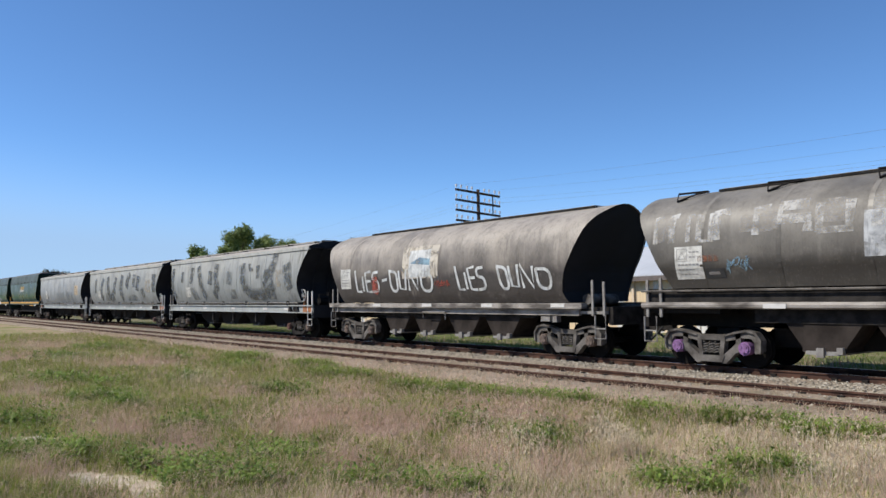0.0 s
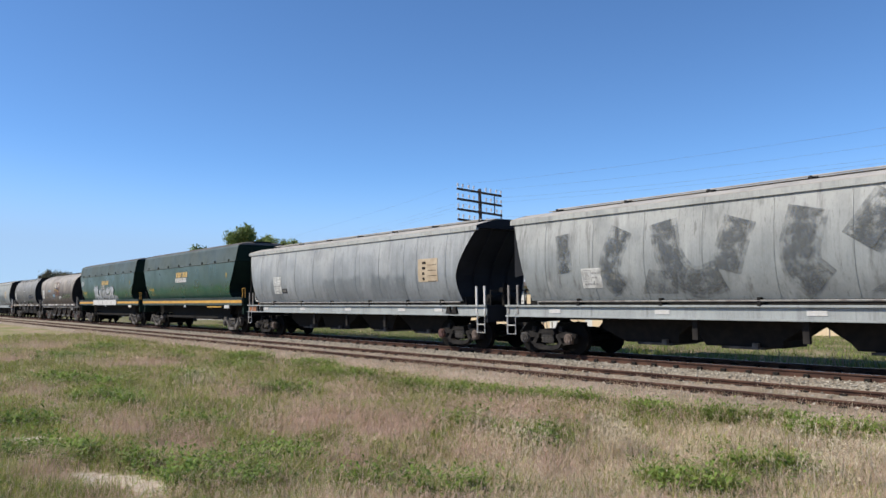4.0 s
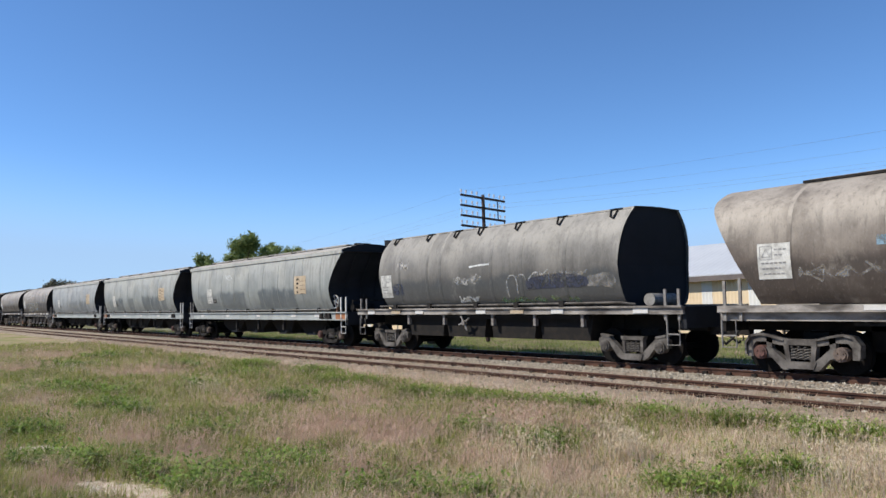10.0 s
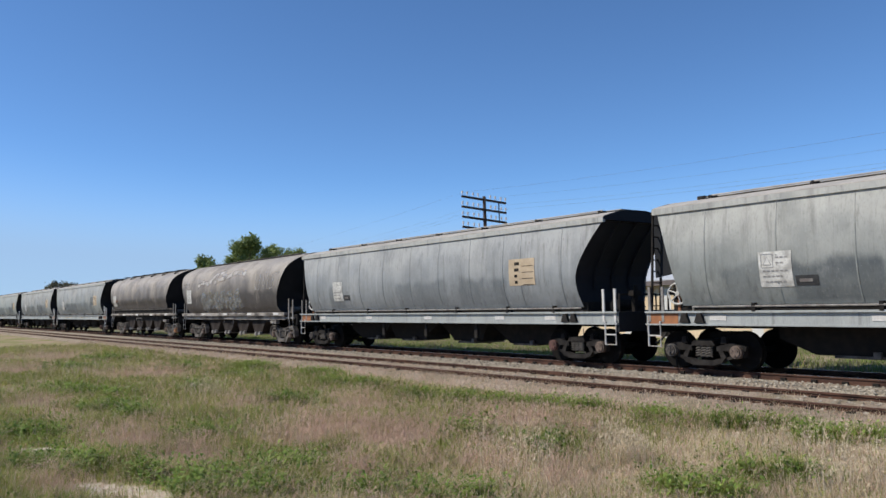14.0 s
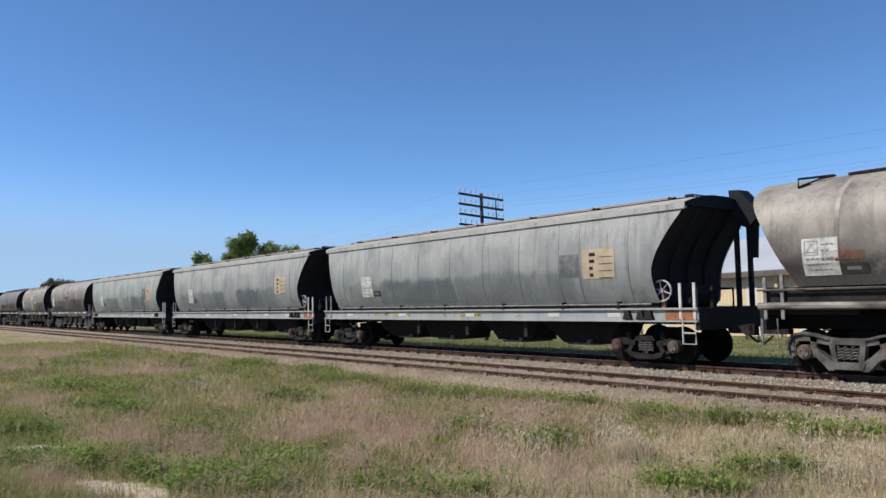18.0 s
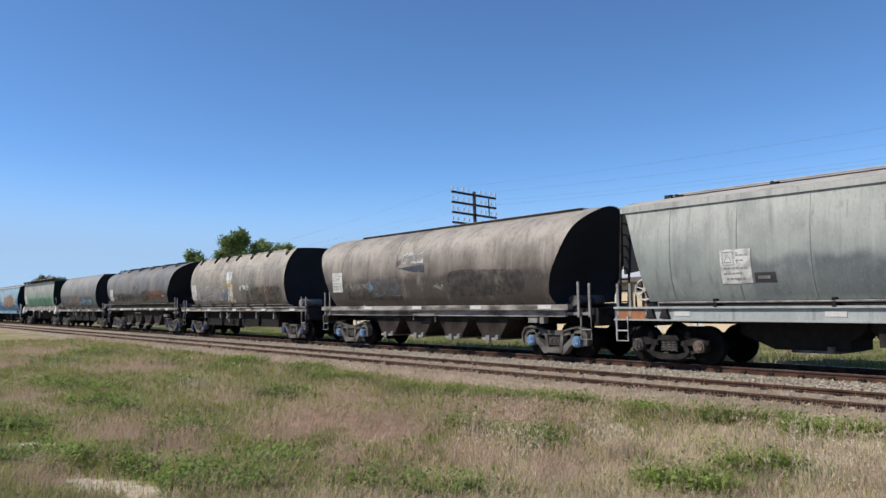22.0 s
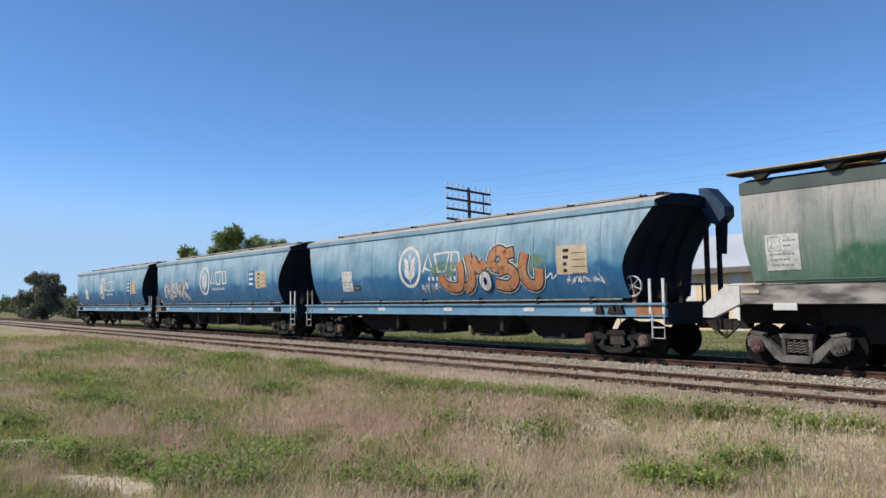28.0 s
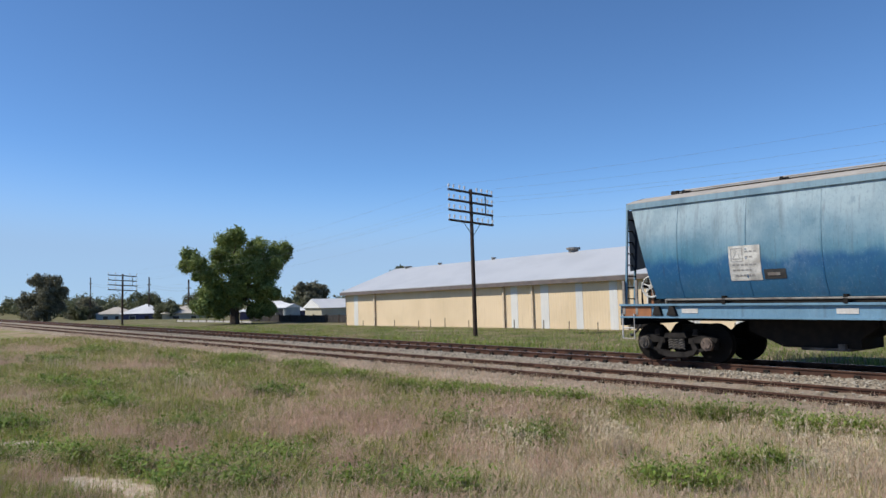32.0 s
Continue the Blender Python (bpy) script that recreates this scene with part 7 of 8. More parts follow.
    mark(w, "pale_drip", lv, stroke(bmesh.new(), rounded([(-0.22, 3.86), (-0.26, 3.7), (-0.32, 3.58)]), 0.04), S["white_thin"], "white drip")
    mark(w, "grey_panel", lv, rect(bmesh.new(), -0.85, 2.2, 0.25, 3.05), S["wash_thin"], "worn-off grey square")
    mark(w, "dark_patch", lv, daub(random.Random(203), -4.25, 2.1, -0.9, 2.6), S["soot"], "dark painted-over patch", 0.009)
    mark(w, "dark_patch", lv, daub(random.Random(204), 1.0, 2.08, 2.15, 2.75), S["soot"], "", 0.009)
    mark(w, "white_tag", lv, bars(4.75, 2.3, 5.1, 2.37, 2), S["white"])
    mark(w, "red_smear", lv, rect(bmesh.new(), -4.95, 2.46, -4.3, 2.63), S["blot_red"], "smear of red paint")
    mark(w, "number_plate", lv, bars(-4.95, 2.28, -4.35, 2.36), S["pale"])
    # 21: tank wagon with a coloured tag
    w, lv = tank_wagon(PAINT["tank"], "grey tank-shaped hopper wagon with red and cyan letters", (M["bogie"], M["bogie"]), False)
    add(w)
    mark(w, "dark_patch", lv, daub(random.Random(214), -5.2, 1.85, -1.0, 2.7), S["plum"], "dull plum painted ground", 0.008)
    mark(w, "dark_patch", lv, daub(random.Random(215), 0.9, 1.85, 4.5, 2.55), S["plum"], "", 0.008)
    mark(w, "sprayed_letters", lv, scribble(random.Random(211), -4.3, 1.9, -1.1, 2.9, 7, 0.07, 1.2), S["pale_thin"], "pale sprayed letters")
    mark(w, "sprayed_letters", lv, daub(random.Random(212), -0.9, 1.86, 0.0, 2.72), S["blot"], "orange-red sprayed letters")
    mark(w, "sprayed_letters", lv, daub(random.Random(216), 0.1, 1.86, 0.8, 2.45), S["pink_thin"], "")
    mark(w, "sprayed_letters", lv, scribble(random.Random(213), 0.8, 1.84, 4.5, 2.6, 9, 0.065, 1.8), S["cyan"], "cyan sprayed letters", 0.016)
    mark(w, "sprayed_letters", lv, scribble(random.Random(217), 0.8, 1.86, 4.5, 2.5, 7, 0.05, 1.8), S["sky"], "", 0.020)
    for x, z, r in ((-6.15, 1.98, 0.25), (-6.0, 2.04, 0.23), (-6.75, 1.86, 0.20)):
        part("brake_wheel", pipe(oval3(x, -1.3, z, r), 0.028, 5, True), M["pipe"], w)
    # 22: green and white wagon
    add(mint_wagon("weathered white and green hopper wagon with a roof walk"))
    # 23 to 25: blue wagons
    w = long_wagon(PAINT["blue"], PAINT["sill_blue"], BL + "white badge and orange piece")
    add(w)
    grain_badge(w, C_LONG, -1.43, 2.80, 1.14)
    mark(w, "green_field", C_LONG, bubbles(random.Random(231), -0.2, 2.3, 4.8, 2.9, 4, 0.95), S["green"], "green sprayed ground", 0.012)
    fat = [[(0.25, 2.45), (0.35, 2.15), (0.8, 1.98), (1.2, 2.1), (1.25, 2.6), (1.15, 2.85)], [(1.55, 3.1), (1.75, 2.5), (1.7, 2.1), (1.3, 1.95)], [(1.8, 2.95), (2.05, 2.5), (2.35, 2.8)],
           [(2.55, 2.6), (2.7, 3.1), (3.1, 3.15), (3.2, 2.75), (2.85, 2.55), (2.6, 2.75)], [(3.1, 3.0), (3.55, 3.05)], [(2.75, 2.1), (3.3, 1.98), (3.65, 2.25), (3.4, 2.6), (2.95, 2.5)], [(4.0, 3.0), (3.85, 2.4), (4.1, 2.0), (4.5, 2.05), (4.55, 2.5)]]
    tubes(w, C_LONG, fat, ((0.46, S["white"]), (0.40, S["black"]), (0.30, S["orange"])), "orange sprayed piece with white edges", 0.020)
    tubes(w, C_LONG, [oval(2.32, 2.2, 0.17, 0.22, 14)], ((0.24, S["black"]), (0.17, S["white"])), "white ring in the sprayed piece", 0.045)
    tubes(w, C_LONG, [[(4.75, 2.2), (5.0, 2.4), (4.95, 2.15), (5.15, 2.3)]], ((0.05, S["white"]),), "white flourish", 0.020)
    mark(w, "tag", C_LONG, scribble(random.Random(233), 5.4, 2.0, 6.7, 2.3, 6, 0.03, 1.8), S["white"], "white tag")
    mark(w, "tag", C_LONG, scribble(random.Random(234), -0.85, 1.85, 0.1, 2.3, 6, 0.025, 2.0), S["white"], "", 0.02)
    w = long_wagon(PAINT["blue"], PAINT["sill_blue"], BL + "white badge and silver piece", True, 4.95)
    add(w)
    grain_badge(w, C_LONG, -1.0, 2.82, 1.18)
    fat = [[(-6.8, 1.95), (-6.75, 2.75), (-6.1, 2.65), (-6.4, 2.25), (-5.9, 1.9)], [(-5.7, 1.85), (-5.9, 2.5), (-5.3, 2.85), (-5.15, 2.1)], [(-4.95, 2.8), (-4.6, 1.95), (-4.25, 2.9), (-4.6, 2.45)],
           [(-4.2, 1.9), (-3.9, 2.5), (-3.45, 2.95), (-3.3, 2.4)], [(-3.95, 2.2), (-3.15, 1.85)], [(-6.3, 2.45), (-5.5, 2.3), (-4.8, 2.35)]]
    tubes(w, C_LONG, fat, ((0.42, S["white"]), (0.36, S["black"]), (0.27, S["silver"])), "silver sprayed piece with white edges")
    p = mark(w, "blue_panel", C_LONG, rect(bmesh.new(), 4.24, 2.36, 4.84, 3.16), S["logo_blue"], "fresh blue panel with white marks")
    for k in range(3):
        part("white_mark", on_side(C_LONG, rect(bmesh.new(), 4.32, 2.46 + k * 0.24, 4.72, 2.58 + k * 0.24), 0.016), S["white"], p)
    w = long_wagon(PAINT["blue"], PAINT["sill_blue"], BL + "a white badge", True, 4.88)
    add(w)
    grain_badge(w, C_LONG, -1.44, 2.80, 1.20)
    p = mark(w, "blue_panel", C_LONG, rect(bmesh.new(), 4.24, 2.36, 4.84, 3.16), S["logo_blue"], "fresh blue panel with white marks")
    for k in range(3):
        part("white_mark", on_side(C_LONG, rect(bmesh.new(), 4.32, 2.46 + k * 0.24, 4.72, 2.58 + k * 0.24), 0.016), S["white"], p)
    sized = set()
    for w, x in zip(TRAIN, MIDS):
        lengthen(w, sized)
        w.location = (x + run(0), TRACK, 0)


def bars(x0, z0, x1, z1, n=4):
    bm = bmesh.new()
    s = (x1 - x0) / n
    for i in range(n):
        rect(bm, x0 + i * s, z0, x0 + (i + 0.75) * s, z1)
    return bm


def ragged(rnd, x0, z0, x1, z1, n):
    """Short worn dabs along a strip."""
    bm = bmesh.new()
    for i in range(n):
        x, w, h = rnd.uniform(x0, x1), rnd.uniform(0.08, 0.3), rnd.uniform(0.25, 0.8) * (z1 - z0)
        z = rnd.uniform(z0, z1 - h)
        flat(bm, [(x, z + 0.02), (x + w * 0.6, z), (x + w, z + h * 0.4), (x + w * 0.8, z + h), (x + w * 0.2, z + h * 0.8)])
    return bm


def on_plane(bm, y):
    for v in bm.verts:
        v.co.y = SIDE * y
    return bm


build_train()


# ---- beyond the track ----
lay_sleepers()


def leaf_cloud(rnd, blobs, count, size):
    """Small leaf blades scattered through a set of lumps, denser near their skins."""
    verts, faces = [], []
    weights = [b[3] ** 2 for b in blobs]
    for _ in range(count):
        bx, by, bz, r = rnd.choices(blobs, weights)[0]
        d = Vector((rnd.gauss(0, 1), rnd.gauss(0, 1), rnd.gauss(0, 1))).normalized()
        p = Vector((bx, by, bz)) + d * r * abs(rnd.gauss(0.80, 0.27))
        u = Vector((rnd.gauss(0, 1), rnd.gauss(0, 1), rnd.gauss(0, 1))).normalized()
        w = u.cross(d).normalized() if u.cross(d).length > 0.01 else Vector((1, 0, 0))
        s = size * rnd.uniform(0.6, 1.4)
        b = len(verts)
        verts += [tuple(p - u * s), tuple(p + w * s * 0.5), tuple(p + u * s), tuple(p - w * s * 0.5)]
        faces.append((b, b + 1, b + 2, b + 3))
    return verts, faces


def leaf_mat(name, a, b):
    t = Tree(name, 0.6)
    r = t.add("ShaderNodeNewGeometry").outputs["Random Per Island"]
    n = t.noise(0.5, 2)
    col = t.mix(r, a, b)
    col = t.mix(t.ramp(n, 0.4, 0.65, 0, 0.5), col, tuple(v * 0.6 for v in a))
    return t.leafy(col, 0.3)


LEAF = {
    "bright": leaf_mat("leaf_bright", (0.12, 0.175, 0.045), (0.30, 0.355, 0.115)),
    "dark": leaf_mat("leaf_dark", (0.085, 0.098, 0.052), (0.19, 0.20, 0.105)),
    "grey": leaf_mat("leaf_grey", (0.125, 0.125, 0.085), (0.25, 0.24, 0.16)),
}
M["bark"] = plain("bark", (0.12, 0.095, 0.075), (0.06, 0.047, 0.038), 3, 0.95, stretch=(6, 6, 1))


def limb(bm, a, b, r0, r1, rnd, bend=0.12, n=5):
    a, b = Vector(a), Vector(b)
    off = Vector((rnd.uniform(-1, 1), rnd.uniform(-1, 1), rnd.uniform(-0.3, 0.5))) * (b - a).length * bend
    pts = [a + (b - a) * (i / n) + off * math.sin(math.pi * i / n) for i in range(n + 1)]
    rings = []
    for i, p in enumerate(pts):
        d = (pts[min(i + 1, n)] - pts[max(i - 1, 0)]).normalized()
        u = d.orthogonal().normalized()
        w = d.cross(u)
        r = r0 + (r1 - r0) * i / n
        rings.append([bm.verts.new(p + (u * math.cos(k * 1.0472) + w * math.sin(k * 1.0472)) * r) for k in range(6)])
    for g, h in zip(rings, rings[1:]):
        for k in range(6):
            bm.faces.new((g[k], g[(k + 1) % 6], h[(k + 1) % 6], h[k]))


def tree(x, y, height, spread, seed, leaf, label, blobs=None, count=9000, size=0.22, trunk_r=0.35):
    rnd = random.Random(seed)
    z = ground_z(x, y)
    root = new("tree")
    root.location = (x, y, z)
    tagged(root, label, "tree")
    if blobs is None:
        blobs = []
        for k in range(12):
            a, r = rnd.uniform(0, 6.28), rnd.uniform(0, 1) ** 0.6 * spread * 0.34
            h = rnd.uniform(0.42, 0.9)
            s = spread * rnd.uniform(0.13, 0.22) * (1.1 - 0.4 * h)
            blobs.append((r * math.cos(a) * (1.3 - 0.6 * h), r * math.sin(a) * (1.3 - 0.6 * h), h * height - s * 0.3, s))
    bm = bmesh.new()
    fork = height * 0.26
    limb(bm, (0, 0, -0.2), (0.1, 0, fork), trunk_r, trunk_r * 0.75, rnd, 0.05)
    for bx, by, bz, r in blobs[::max(len(blobs) // 14, 1)]:
        limb(bm, (0.1 * rnd.random(), 0, fork * rnd.uniform(0.8, 1.1)), (bx * 0.9, by * 0.9, bz), trunk_r * 0.4, 0.04, rnd)
    part("trunk", bm, M["bark"], root)
    v, f = leaf_cloud(rnd, blobs, count, size)
    me = bpy.data.meshes.new("crown")
    me.from_pydata(v, [], f)
    link("crown", me, leaf, root)
    return root


def lumps(rnd, blobs, n=9, shrink=0.44):
    """Breaks each round mass into smaller clumps about its skin."""
    out = []
    for x, y, z, r in blobs:
        out.append((x, y, z, r * 0.62))
        for _ in range(n):
            d = Vector((rnd.gauss(0, 1), rnd.gauss(0, 1), rnd.gauss(0.15, 0.9))).normalized() * r * rnd.uniform(0.55, 0.85)
            out.append((x + d.x, y + d.y, max(z + d.z, 0.2), r * shrink * rnd.uniform(0.7, 1.15)))
    return out


def big_tree():
    """The broad leafy tree: one lump to a side, a tall middle, a drooping shoulder, leaves down to the grass."""
    rnd = random.Random(3)
    masses = ((-4.0, 6.5, 1.35), (-4.8, 6.2, 0.8), (-3.6, 5.0, 0.75), (-0.3, 8.5, 1.5), (0.3, 9.3, 0.7), (2.2, 7.9, 1.5), (4.6, 7.5, 1.25), (5.3, 7.8, 0.7), (-1.5, 6.2, 1.5), (1.1, 5.9, 2.1),
              (3.3, 5.8, 1.5), (-2.2, 3.5, 1.6), (-3.3, 1.8, 1.2), (-1.4, 1.6, 1.1), (0.4, 3.4, 1.6), (2.8, 3.3, 1.6), (3.9, 3.0, 0.8), (3.2, 1.5, 1.0), (2.2, 1.3, 1.0), (-2.6, 4.9, 1.1))
    side, deep = Vector((0.394, 0.919)), Vector((-0.919, 0.394))
    b = []
    for u, z, r in masses:
        for v in (rnd.uniform(-3.2, -1.2), rnd.uniform(0.5, 3.0)):
            p = side * u + deep * v * (1.0 if r > 1 else 0.4)
            b.append((p.x, p.y, z, r))
    tree(-76.76, 33.55, 9.6, 12, 3, LEAF["bright"], "big leafy green tree with a broad uneven crown", lumps(rnd, b), 76000, 0.14, 0.55)


big_tree()


def round_tree(x, y, h, w, seed, leaf, label, count=6000, size=0.4):
    """A bushy tree, thick with leaves almost to the ground."""
    rnd = random.Random(seed)
    b = [(0, 0, h * 0.5, w * 0.24), (0, 0, h * 0.74, w * 0.20), (0, 0, h * 0.25, w * 0.26)]
    for k in range(20):
        f = rnd.uniform(0.10, 0.84)
        a, r = k * 2.4, w * 0.36 * math.sqrt(max(1 - (max(f - 0.4, 0) / 0.58) ** 2, 0.05)) * rnd.uniform(0.7, 1.0)
        b.append((r * math.cos(a), r * math.sin(a), f * h, w * rnd.uniform(0.13, 0.20)))
    return tree(x, y, h, w, seed, leaf, label, lumps(rnd, b, 5, 0.45), count, size, 0.3)


round_tree(-223, 45, 12.6, 13.5, 11, LEAF["grey"], "tall dark round-headed tree by the track", 30000, 0.24)


def telegraph_pole(x, y, lean, height, arms, label, near=True):
    """Timber pole with several cross arms of white insulators."""
    root = new("telegraph_pole")
    z = ground_z(x, y)
    root.location = (x, y, z)
    root.rotation_euler = (0, lean, 0)
    tagged(root, label, "telegraph pole")
    bm = bmesh.new()
    n = 10
    rings = [[bm.verts.new((r * math.cos(k * 6.2832 / n), r * math.sin(k * 6.2832 / n), h)) for k in range(n)] for r, h in ((0.125, -0.3), (0.115, 1.0), (0.10, height * 0.6), (0.085, height))]
    for g, h in zip(rings, rings[1:]):
        for k in range(n):
            bm.faces.new((g[k], g[(k + 1) % n], h[(k + 1) % n], h[k]))
    bm.faces.new(rings[-1])
    part("pole", bm, M["post"], root, smooth=True)
    for i in range(arms):
        h = height - 0.18 - i * 0.52
        # arms stand square to the wires
        a = part("cross_arm", boxes((-0.05, 0.05, -1.50, 1.50, -0.05, 0.05)), M["post"], root)
        a.location, a.rotation_euler = (0, 0, h), (-0.055, 0, 0)
        for k in (-1.47, -1.15, -0.75, -0.42, 0.42, 0.75, 1.15, 1.47):
            def pot():
                bm = bmesh.new()
                tube(bm, [(0, 0, 0), (0, 0, 0.10)], 0.018, 5)
                tube(bm, [(0, 0, 0.10), (0, 0, 0.17), (0, 0, 0.23)], 0.05, 6)
                return bm
            if near or abs(k) in (1.47, 0.75):
                shared("insulator", 0, pot, M["ceramic"], a, pose(0, k, 0.05))
    for k in (-0.6, 0.6):
        part("arm_brace", pipe([(0.05, k, height - 0.18 - (arms - 1) * 0.52), (0.08, 0, height - 0.9 - (arms - 1) * 0.52)], 0.018, 4), M["iron"], root)
    part("wire_drop", boxes((-0.09, -0.06, 1.05, 1.1, height - 1.2, height - 0.2), (-0.09, -0.06, 1.5, 1.55, height - 1.75, height - 1.2)), M["iron"], root)
    return root


telegraph_pole(-29.8, 26.0, -0.02, 7.6, 4, "leaning timber telegraph pole with four arms of white insulators")
telegraph_pole(-86.3, 25.0, 0.0, 5.6, 4, "far timber telegraph pole with four cross arms", False)


def power_pole(x, y, h):
    root = new("power_pole")
    root.location = (x, y, ground_z(x, y))
    tagged(root, "slim timber power pole with a short cross arm", "power pole", group="power poles by the houses")
    part("pole", pipe([(0, 0, -0.3), (0, 0, h)], 0.16, 8), M["post"], root)
    part("cross_arm", boxes((-1.2, 1.2, -0.08, 0.08, h - 1.9, h - 1.7)), M["post"], root)
    part("cross_arm", boxes((-0.5, 0.5, -0.08, 0.08, h - 3.0, h - 2.85)), M["post"], root)


for x, y, h in ((-238, 60, 12.2), (-186.2, 60, 9.9), (-160.7, 60, 8.2)):
    power_pole(x, y, h)


def wires():
    def sag(a, b, drop, n=14):
        a, b = Vector(a), Vector(b)
        return [a + (b - a) * (i / n) - Vector((0, 0, drop * 4 * (i / n) * (1 - i / n))) for i in range(n + 1)]
    root = new("telegraph_wires")
    tagged(root, "thin sagging telegraph wires along the line", "wires")
    steel = plain("wire_steel", (0.30, 0.32, 0.34), (0.24, 0.25, 0.26), 5, 0.5, 0.5)
    for y, z in ((-1.47, 7.4), (1.47, 7.4), (1.15, 6.9), (-1.15, 6.4), (0.75, 5.85)):
        part("wire", pipe(sag((-29.8, 26 + y, z), (22, 26 + y, z + 0.2), 0.9), 0.003, 4), steel, root)
        part("wire", pipe(sag((-86.3, 25 + y, z - 2.4), (-29.8, 26 + y, z), 0.8), 0.003, 4), steel, root)
    for k in (-1.0, 1.0):
        part("wire", pipe(sag((-238, 60 + k * 0.1, 7.6 + k * 0.3), (-186.2, 60, 6.0 + k * 0.3), 0.6), 0.02, 3), steel, root)
        part("wire", pipe(sag((-186.2, 60, 6.0 + k * 0.3), (-160.7, 60, 4.6 + k * 0.3), 0.4), 0.02, 3), steel, root)


wires()


def corrugated(name, c, c2, pitch, rough=0.5):
    """Ribbed sheet steel, its ribs upright."""
    t = Tree(name, rough)
    n, g = t.noise(0.35, 4), t.noise(3.0, 5, (1, 1, 0.15))
    wave = t.math("SINE", t.math("MULTIPLY", t.axis(0), 6.2832 / pitch), 0)
    col = t.mix(t.ramp(n, 0.35, 0.7), c, c2)
    col = t.mix(t.ramp(g, 0.55, 0.8, 0, 0.35), col, tuple(v * 0.7 for v in c2))
    t.bump(wave, 0.4, 0.015)
    return t.done(col)


def shed():
    """Long tan shed with pale strips and a shallow silver roof; the land falls a little along it."""
    root = new("shed")
    root.location = (-36, 35.0, -0.40)
    root.rotation_euler = (0, -0.0155, 0)
    tagged(root, "long tan corrugated shed with pale strips and silver roof", "shed")
    tan = corrugated("tan_sheet", (0.70, 0.555, 0.375), (0.63, 0.495, 0.325), 0.2)
    pale = corrugated("pale_sheet", (0.66, 0.65, 0.62), (0.56, 0.55, 0.53), 0.2)
    zinc = corrugated("zinc_roof", (0.46, 0.475, 0.50), (0.41, 0.425, 0.45), 0.35, 0.45)
    x0, x1, eave, ridge, deep = -21.0, 36.0, 3.02, 5.08, 5.5
    # wall panels between the strips
    edges = [x0, -19.64, -19.02, -16.4, -8.5, -1.1, -0.48, 0.15, 1.5, 2.21, 2.89, 5.1, 5.63, 7.64, 8.21, 10.2, 10.8, 12.8, 13.4, 15.4, 16.0, 18.0, 18.6, 20.6, 21.2, 24, 28, 32, x1]
    strips = {(-19.64, -19.02), (-0.48, 0.15), (2.21, 2.89), (5.1, 5.63), (7.64, 8.21), (10.2, 10.8), (12.8, 13.4), (15.4, 16.0), (18.0, 18.6), (20.6, 21.2)}
    for a, b in zip(edges, edges[1:]):
        s = (a, b) in strips
        bm = boxes((a, b, 0.0 if not s else -0.012, 0.12, -0.3, eave))
        part("light_strip" if s else "wall_panel", bm, pale if s else tan, root)
    part("end_wall", prism_x([(0, -0.3), (deep * 2, -0.3), (deep * 2, eave), (deep, ridge - 0.1), (0, eave)], x0, x0 + 0.12), tan, root)
    part("end_wall", prism_x([(0, -0.3), (deep * 2, -0.3), (deep * 2, eave), (deep, ridge - 0.1), (0, eave)], x1 - 0.12, x1), tan, root)
    part("back_wall", boxes((x0, x1, deep * 2 - 0.12, deep * 2, -0.3, eave)), tan, root)
    part("roof_front", prism_x([(-0.35, eave - 0.02), (-0.35, eave + 0.08), (deep, ridge + 0.08), (deep, ridge - 0.02)], x0 - 0.2, x1 + 0.2), zinc, root)
    part("roof_back", prism_x([(deep, ridge - 0.02), (deep, ridge + 0.08), (deep * 2 + 0.35, eave + 0.08), (deep * 2 + 0.35, eave - 0.02)], x0 - 0.2, x1 + 0.2), zinc, root)
    part("fascia", boxes((x0 - 0.2, x1 + 0.2, -0.46, -0.36, eave - 0.24, eave + 0.02)), plain("fascia_grey", (0.16, 0.13, 0.12), (0.11, 0.095, 0.09), 3, 0.7), root)
    part("soffit", boxes((x0, x1, -0.36, 0.0, eave - 0.22, eave - 0.18)), plain("soffit_grey", (0.2, 0.18, 0.16), (0.15, 0.14, 0.13), 3, 0.8), root)
    for x in (-16.4, -1.1, 1.55, 8.9, 17.0):
        part("downpipe", boxes((x - 0.07, x + 0.07, -0.14, -0.005, -0.3, eave - 0.2)), M["pale_tan"], root)
    for x, r, h in ((-19.3, 0.4, 0.20), (-14.7, 0.2, 0.22), (-8.0, 0.2, 0.22), (0.2, 0.5, 0.34)):
        bm = bmesh.new()
        tube(bm, [(0, 0, -0.1), (0, 0, h * 0.6)], r * 0.7, 10)
        tube(bm, [(0, 0, h * 0.6), (0, 0, h * 0.9), (0, 0, h)], r, 10)
        part("roof_vent", bm, M["pipe"], root).location = (x, deep, ridge)
    return root


shed()


